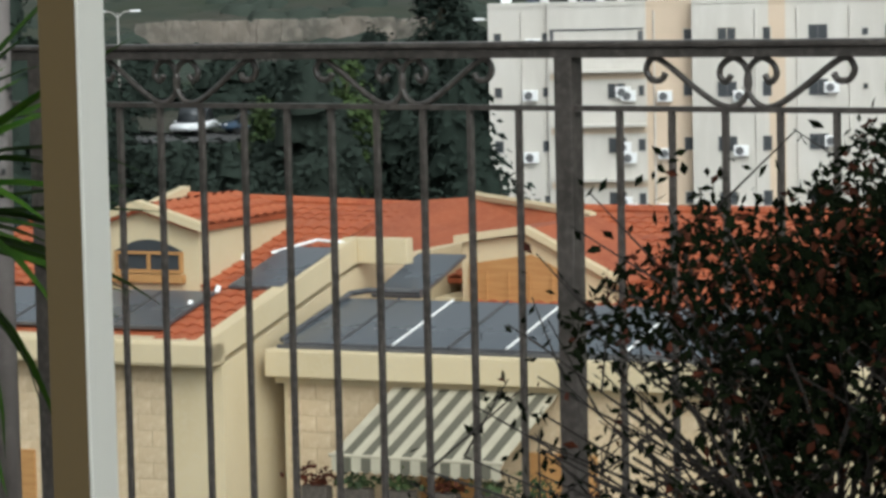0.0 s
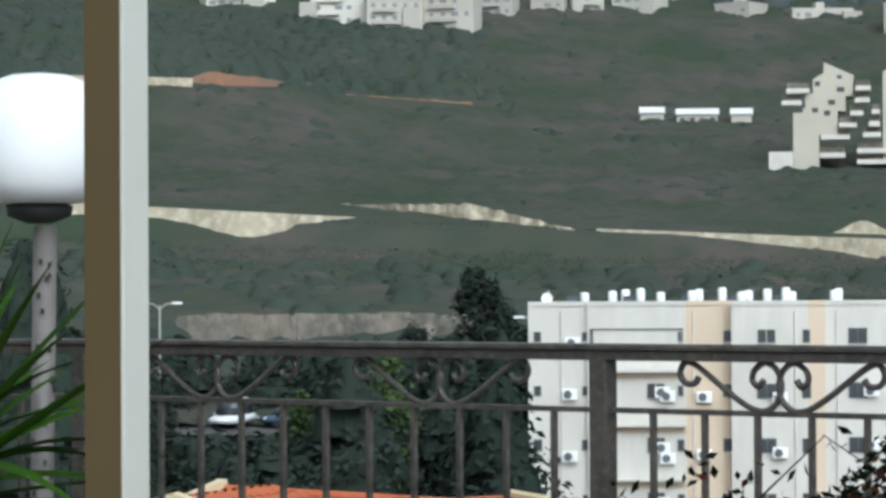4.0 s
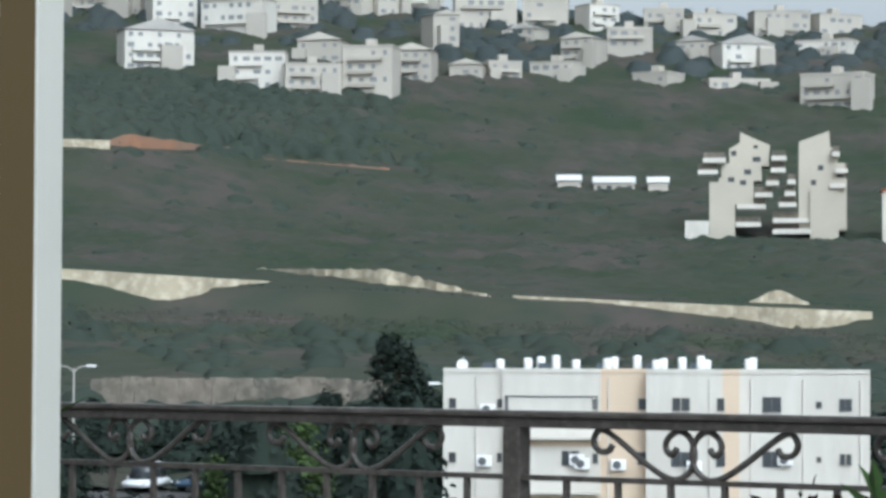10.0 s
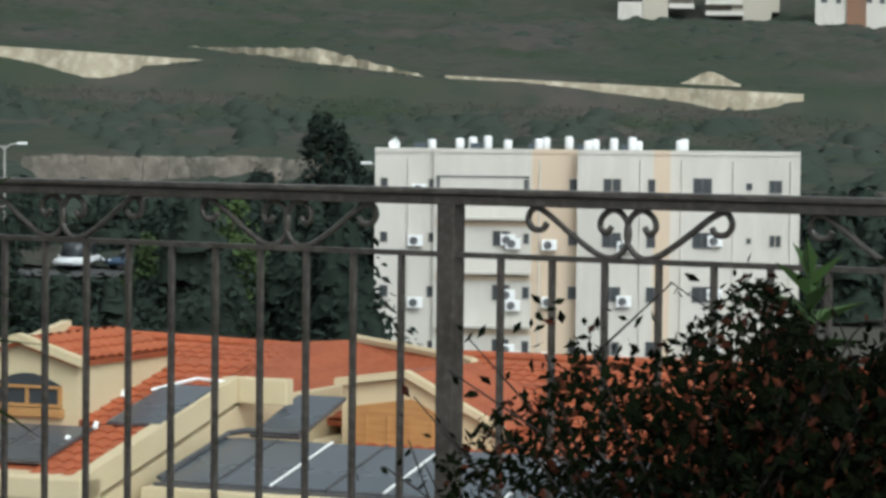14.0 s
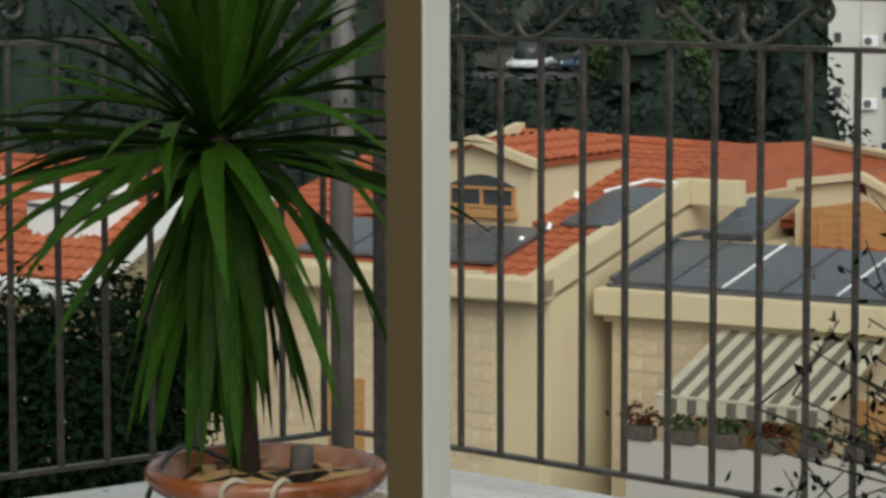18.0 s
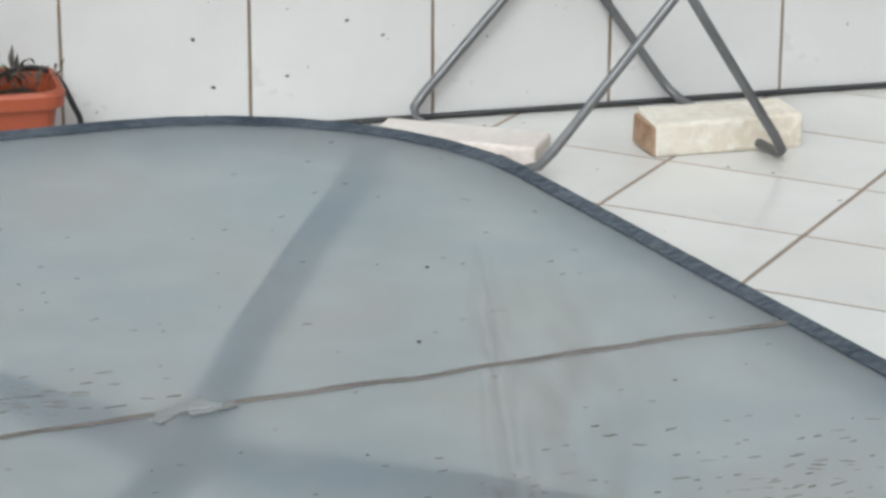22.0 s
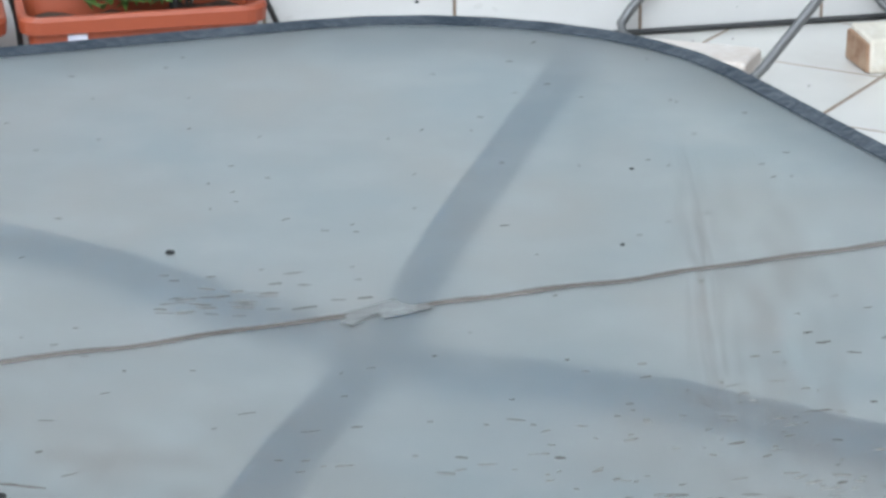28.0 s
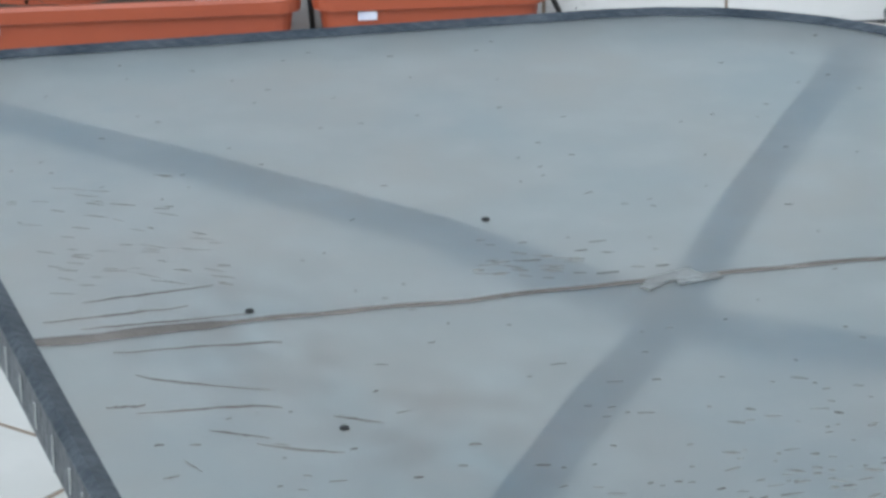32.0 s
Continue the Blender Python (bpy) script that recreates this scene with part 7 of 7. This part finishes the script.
def patch(name, y0, y1, d0, d1, material, label, category, lift=0.06):
    bm = bmesh.new()
    rows = []
    for i in range(13):
        d = d0 + (d1 - d0) * i / 12
        row = []
        for j in range(25):
            a = radians(y0 + (y1 - y0) * j / 24)
            x, y = -math.sin(a) * d, math.cos(a) * d
            row.append(bm.verts.new((x, y, ground_z(x, y) + lift)))
        rows.append(row)
    for a, b in zip(rows, rows[1:]):
        for j in range(24):
            bm.faces.new((a[j], b[j], b[j + 1], a[j + 1]))
    bmesh.ops.recalc_face_normals(bm, faces=bm.faces[:])
    return tagged(obj(name, bm, material, True), label, category, kind="structure")


M["paving"] = mat("tan_paving", (0.42, 0.32, 0.20), (0.34, 0.26, 0.17), 0.9, 0.6, 0.3, fine=5, world_space=True)
patch("pavement", 27, 38, 43, 60, M["paving"], "tan paved forecourt", "pavement")
patch("road", 14.0, 18.5, 196, 209, M["asphalt"], "grey road at the foot of the slope", "road", 0.3)


def street_lamp(yaw_pole, yaw_bell, d, z_bell, arm_top, label):
    base = frame_at(yaw_pole, d)
    g = ground_z(base.translation.x, base.translation.y)
    base.translation.z = g
    off = (yaw_pole - yaw_bell) * radians(1) * d
    r = root("street_lamp", base, label, "street lamp", "blue street lamps")
    top = arm_top - g
    part("pole", tubem([(0, 0, 0), (0, 0, top - 0.75)], 0.075, 10), M["lampblue"], r, "", True)
    part("upper_pole", tubem([(0, 0, top - 0.75), (0, 0, top - 0.18)], 0.05, 10), M["lampblue"], r, "", True)
    part("collar", lathe([(0.07, top - 1.5), (0.13, top - 1.48), (0.13, top - 1.40), (0.07, top - 1.38)], 14), M["lampblue"], r, "", True)
    part("collar", lathe([(0.07, top - 0.80), (0.12, top - 0.78), (0.12, top - 0.70), (0.05, top - 0.68)], 14), M["lampblue"], r, "", True)
    part("brace", tubem([(0.10, 0, top - 1.42), (0.10, 0, top - 0.75)], 0.02, 6), M["lampblue"], r)
    rr = abs(off) / 2
    arc = [(off / 2 + rr * math.cos(t) * (1 if off < 0 else -1), 0, top - rr + rr * math.sin(t)) for t in [math.pi * i / 14 for i in range(15)]]
    arc = [(0, 0, top - rr - 0.15), *arc, (off, 0, z_bell - g + 0.62)]
    part("arm", tubem(arc, 0.032, 8), M["lampblue"], r, "", True)
    zb = z_bell - g
    bell = part("bell_shade", lathe([(0.235, 0.0), (0.215, 0.03), (0.15, 0.12), (0.12, 0.24), (0.115, 0.40), (0.095, 0.47), (0.05, 0.50), (0.045, 0.62), (0.01, 0.63)], 24), M["lampblue"], r, "pale blue bell-shaped shade", True)
    bell.location = (off, 0, zb)
    part("lens", lathe([(0.01, -0.05), (0.12, -0.03), (0.19, 0.004), (0.01, 0.006)], 18), M["panelframe"], r, "dark lamp glass", True).location = (off, 0, zb)
    return r


M["lampblue"] = mat("pale_blue_paint", (0.36, 0.55, 0.66), (0.32, 0.50, 0.62), 0.45, 3, 0.05)
street_lamp(29.30, 30.60, 33.0, -4.20, -2.92, "pale blue street lamp with a bell-shaped shade")
street_lamp(28.68, 29.40, 51.0, -5.05, -4.11, "pale blue street lamp farther down the street")


def shed():
    b = frame_at(32.85, 62, 0, -8)
    g = ground_z(b.translation.x, b.translation.y)
    b.translation.z = g
    r = root("stone_shed", b, "small stone shed with a flat slab roof", "shed")
    t = -8.05 - g
    body = part("wall", boxm(-1.08, 1.08, 0, 2.4, -0.2, t - 0.14), M["stone"], r, "tan stone wall")
    stones(body, -1.08, 1.08, 0.0, t - 0.16, 0.0, 60, 15, 0.45, 0.24)
    part("roof_slab", boxm(-1.18, 1.15, -0.15, 2.5, t - 0.139, t, 0.02), M["greyroof"], r, "pale concrete roof slab")
    part("dome", lathe([(0.34, 0), (0.32, 0.1), (0.2, 0.22), (0.02, 0.26)], 18), M["tank"], r, "white roof dome", True).location = (0.3, 1.0, t)
    part("shutter", boxm(-1.0, -0.2, -0.06, -0.02, 0.2, t - 0.35), M["hillstone"], r, "grey shutter")
    part("pipe", tubem(smooth_path([(0.65, -0.1, 0.2), (0.62, -0.12, 1.0), (0.75, -0.12, 1.12), (1.0, -0.12, 1.13), (1.06, -0.12, 1.0), (1.06, -0.1, 0.7)]), 0.045, 8), M["rubber"], r, "bent black pipe", True)
    w = root("white_shed", frame_at(35.0, 66, g, -10), "white low shed roof behind the shrubs", "shed")
    part("wall", boxm(-0.75, 0.75, 0, 2, -0.2, 1.2), M["whitepaint"], w)
    part("roof", boxm(-0.85, 0.85, -0.2, 2.2, 1.2, 1.62, 0.03), M["tank"], w, "white metal roof")


shed()


def car(m, paint, label, wide=1.72, long=4.1, tall=1.45):
    r = root("car", m, label, "car", "parked cars")
    bm = bmesh.new()
    w = wide / 2
    prof = [(-long / 2, 0.35), (-long / 2, 0.72), (-long * 0.28, 0.86), (long * 0.42, 0.92), (long / 2, 0.80), (long / 2, 0.32)]
    prism(bm, prof, -w, w)
    bmesh.ops.bevel(bm, geom=bm.edges[:], offset=0.07, segments=2, affect="EDGES")
    part("body", bm, paint, r, "", True)
    bm = bmesh.new()
    prism(bm, [(-long * 0.27, 0.86), (-long * 0.10, tall), (long * 0.27, tall), (long * 0.42, 0.90)], -w * 0.86, w * 0.86)
    bmesh.ops.bevel(bm, geom=bm.edges[:], offset=0.05, segments=2, affect="EDGES")
    part("cabin", bm, M["dark"], r, "dark car windows", True)
    part("roof", boxm(-long * 0.08, long * 0.26, -w * 0.8, w * 0.8, tall - 0.02, tall + 0.03, 0.02), paint, r)
    for sx in (-0.31, 0.31):
        for sy in (-1, 1):
            wh = part("wheel", lathe([(0.05, -0.09), (0.29, -0.09), (0.31, -0.05), (0.31, 0.05), (0.29, 0.09), (0.05, 0.09)], 18), M["rubber"], r)
            wh.matrix_local = Matrix.Translation((sx * long, sy * (w - 0.1), 0.31)) @ Matrix.Rotation(radians(90), 4, "X")
    for sy in (-1, 1):
        part("headlight", boxm(-long / 2 - 0.02, -long / 2 + 0.08, sy * w * 0.72 - 0.16, sy * w * 0.72 + 0.16, 0.60, 0.74, 0.02), M["tank"], r, "clear headlight")
        part("mirror", boxm(-long * 0.17, -long * 0.12, sy * (w + 0.02), sy * (w + 0.18), 0.88, 1.0, 0.02) if sy > 0 else boxm(-long * 0.17, -long * 0.12, -(w + 0.18), -(w + 0.02), 0.88, 1.0, 0.02), paint, r)
    return r


def on_ground(yaw, d, turn, lift=0.06):
    m = frame_at(yaw, d, 0, turn)
    m.translation.z = ground_z(m.translation.x, m.translation.y) + lift
    return m


M["carblue"] = mat("dark_blue_paint", (0.045, 0.075, 0.12), (0.05, 0.085, 0.13), 0.25, 2, 0, spec=0.6)
M["carwhite"] = mat("white_car_paint", (0.78, 0.79, 0.80), (0.72, 0.73, 0.75), 0.3, 2, 0)
car(on_ground(34.78, 50.5, 86), M["carblue"], "dark blue parked car seen over the coping", 1.66, 3.9, 1.28)
car(on_ground(15.85, 203, 70, 0.3), M["carwhite"], "white van parked at the foot of the slope", 1.9, 4.6, 2.0)
car(on_ground(14.75, 203, 20, 0.3), M["carblue"], "dark car parked beside a white van", 1.75, 4.2, 1.5)
car(on_ground(17.0, 226, 80, 0.3), M["carwhite"], "white lorry parked by the road", 2.0, 5.0, 2.6)


def play_frame(yaw, d, w, h, label, ladder=False):
    m = on_ground(yaw, d, 10, 0.0)
    r = root("play_frame", m, label, "play frame", "wooden play frames")
    for sx in (-1, 1):
        for y in (0, 0.9):
            part("post", boxm(sx * w / 2 - 0.035, sx * w / 2 + 0.035, y - 0.035, y + 0.035, 0, h, 0.01), M["playwood"], r)
    for y in (0, 0.9):
        part("beam", boxm(-w / 2 - 0.1, w / 2 + 0.1, y - 0.04, y + 0.04, h, h + 0.1, 0.01), M["playwood"], r)
    if ladder:
        for i in range(5):
            part("rung", boxm(-w / 2, w / 2, -0.03, 0.03, 0.35 + i * h / 6, 0.43 + i * h / 6), M["playwood"], r)
    else:
        part("arch", tubem(smooth_path([(-w / 2 + 0.15, -0.1, 0), (-w / 2 + 0.15, -0.1, h * 0.7), (0, -0.1, h * 0.9), (w / 2, -0.1, h * 0.92)]), 0.04, 6), M["playwood"], r)
        part("panel", boxm(-w / 2 + 0.06, w / 2 - 0.06, 0.4, 0.46, h * 0.1, h * 0.55, 0.01), M["playwood"], r)


M["playwood"] = mat("orange_timber", (0.48, 0.22, 0.05), (0.40, 0.18, 0.045), 0.7, 1.5, 0.2, fine=12)
play_frame(41.85, 45, 0.85, 2.35, "orange timber climbing frame on the playground")
play_frame(44.4, 46, 0.9, 2.05, "orange timber play frame before the hedge")
play_frame(43.2, 44.5, 0.42, 2.0, "orange timber ladder on the playground", True)


def road_light(yaw, d, height):
    m = on_ground(yaw, d, 0, 0.0)
    r = root("road_light", m, "tall grey two-armed road light below the slope", "street lamp", "road lights")
    part("pole", tubem([(0, 0, 0), (0, 0, height)], 0.09, 8, taper=0.6), M["greyroof"], r, "", True)
    for sx in (-1, 1):
        part("arm", tubem(smooth_path([(0, 0, height - 0.3), (sx * 0.4, 0, height + 0.05), (sx * 0.9, 0, height + 0.12)]), 0.05, 6), M["greyroof"], r, "", True)
        part("lamp_head", boxm(sx * 1.2 - 0.35, sx * 1.2 + 0.35, -0.14, 0.14, height + 0.06, height + 0.22, 0.03), M["tank"], r, "pale lamp head")


road_light(17.25, 205, 8.6)
road_light(9.95, 190, 8.0)

# ---- tiles of walls and floor ----
def wall_tiles(wall, F, x_ref, x_lo, x_hi, step=0.3345, z0=0.006, z1=0.318):
    o = obj("tile", boxm(-step / 2 + 0.003, step / 2 - 0.003, -0.002, 0.008, z0, z1, 0.0015), M["tilewhite"])
    me = o.data
    bpy.data.objects.remove(o)
    k0, k1 = math.floor((x_lo - x_ref) / step), math.ceil((x_hi - x_ref) / step)
    for k in range(k0, k1):
        a, b = max(x_lo, x_ref + k * step), min(x_hi, x_ref + (k + 1) * step)
        if b - a > 0.03:
            piece("tile", me, wall, Matrix.Translation(((a + b) / 2, 0, 0)) @ Matrix.Diagonal(((b - a) / step, 1, 1, 1)))


wall_tiles(walls["wall_left"], FL, 1.879, along(FL, 0) - LEN_L, along(FL, 0))
wall_tiles(walls["wall_right"], FR, -3.9, along(FR, 0), along(FR, 0) + LEN_R)


def floor_tiles():
    su, sv, a = 0.357, 0.2785, radians(14.5)
    U, V = Vector((math.cos(a), math.sin(a), 0)), Vector((-math.sin(a), math.cos(a), 0))
    o = obj("tile", boxm(-su / 2 + 0.004, su / 2 - 0.004, -sv / 2 + 0.004, sv / 2 - 0.004, -0.004, 0.0, 0.001), M["tilefloor"])
    me = o.data
    bpy.data.objects.remove(o)
    nl = Vector((math.cos(radians(AL)), math.sin(radians(AL)), 0))
    nr_ = Vector((math.cos(radians(AR)), math.sin(radians(AR)), 0))
    hp, hq = HOUSE[0], HOUSE[1]
    near, rest = [], []
    for i in range(-30, 30):
        for j in range(-20, 26):
            c = U * (-1.663 + (i + 0.5) * su) + V * (4.507 + (j - 8 + 0.5) * sv)
            if c.dot(nl) > DL + 0.2 or c.dot(nr_) > DR + 0.2 or c.dot(nl) < -4.5 or c.y < -4.6:
                continue
            ok = True
            for p, q in zip(HOUSE, HOUSE[1:]):
                d = (q - p)
                if (c - p).cross(d).z < 0.12 * d.length:
                    ok = False
            if not ok:
                continue
            (near if -4.4 < c.x < -0.6 and 2.2 < c.y < 6.2 else rest).append(c)
    R = Matrix.Rotation(a, 4, "Z")
    for c in near[:300]:
        piece("tile", me, floor, Matrix.Translation(c) @ R)
    rest += near[300:]
    base = np.array([v.co[:] for v in me.vertices])
    fc = [list(p.vertices) for p in me.polygons]
    rot = np.array(R.to_3x3())
    vs, fs = [], []
    for k, c in enumerate(rest):
        vs.append(base @ rot.T + np.array(c))
        fs += [[i + k * len(base) for i in f] for f in fc]
    m2 = bpy.data.meshes.new("floor_tiles")
    m2.from_pydata(np.concatenate(vs).tolist(), [], fs)
    m2.materials.append(M["tilefloor"])
    o = new("floor_tiles", m2)
    o.parent = floor
    o["kind"] = "stuff"


M["tilefloor"] = mat("pale_floor_tile", (0.54, 0.52, 0.49), (0.48, 0.46, 0.43), 0.15, 2.5, 0.04, fine=16, rand=0.03)
floor_tiles()


# ---- litter ----
def flecks(name, spots_, size, label, seed):
    """Bits of dark dirt, each a small bent flake."""
    rng = random.Random(seed)
    bm = bmesh.new()
    for p, u, v, n in spots_:
        a = rng.uniform(0, 6.28)
        s = size * rng.choice((0.5, 0.7, 1.0, 1.6))
        d, e = u * math.cos(a) + v * math.sin(a), v * math.cos(a) - u * math.sin(a)
        w = rng.uniform(0.35, 0.8)
        rim = [bm.verts.new(p + d * s * math.cos(t) * rng.uniform(0.7, 1.2) + e * s * w * math.sin(t) + n * 0.0008) for t in [k * 1.047 for k in range(6)]]
        top = bm.verts.new(p + n * (0.001 + 0.25 * s))
        for k in range(6):
            bm.faces.new((rim[k], rim[(k + 1) % 6], top))
    return tagged(obj(name, bm, M["black"]), label, "litter", kind="stuff")


rg = random.Random(77)
Z = Vector((0, 0, 1))
out = []
for F, lo, hi, n in ((FL, along(FL, 0) - 3.6, along(FL, 0), 80), (FR, along(FR, 0), along(FR, 0) + 2.2, 40)):
    R3 = F.to_3x3()
    for _ in range(n):
        out.append((F @ Vector((rg.uniform(lo, hi), rg.uniform(-0.015, 0.26), 0.3662)), R3 @ Vector((1, 0, 0)), R3 @ Vector((0, 1, 0)), Z))
flecks("coping_litter", out, 0.0048, "dark bits of leaf and dirt on the wet coping", 1)
out = []
R3 = FL.to_3x3()
for _ in range(46):
    out.append((FL @ Vector((rg.uniform(-0.4, 2.4), -0.0025, rg.uniform(0.03, 0.31))), R3 @ Vector((1, 0, 0)), Z, R3 @ Vector((0, -1, 0))))
flecks("wall_spots", out, 0.0028, "small dark spots of dirt on the wall tiles", 2)
out = []
for _ in range(90):
    out.append((Vector((rg.uniform(-3.7, -1.6), rg.uniform(3.2, 5.0), 0.0004)), Vector((1, 0, 0)), Vector((0, 1, 0)), Z))
out = [o for o in out if (FL.inverted() @ o[0]).y < -0.03 and (FR.inverted() @ o[0]).y < -0.03]
flecks("floor_litter", out, 0.003, "dark bits of dirt on the wet floor tiles", 3)
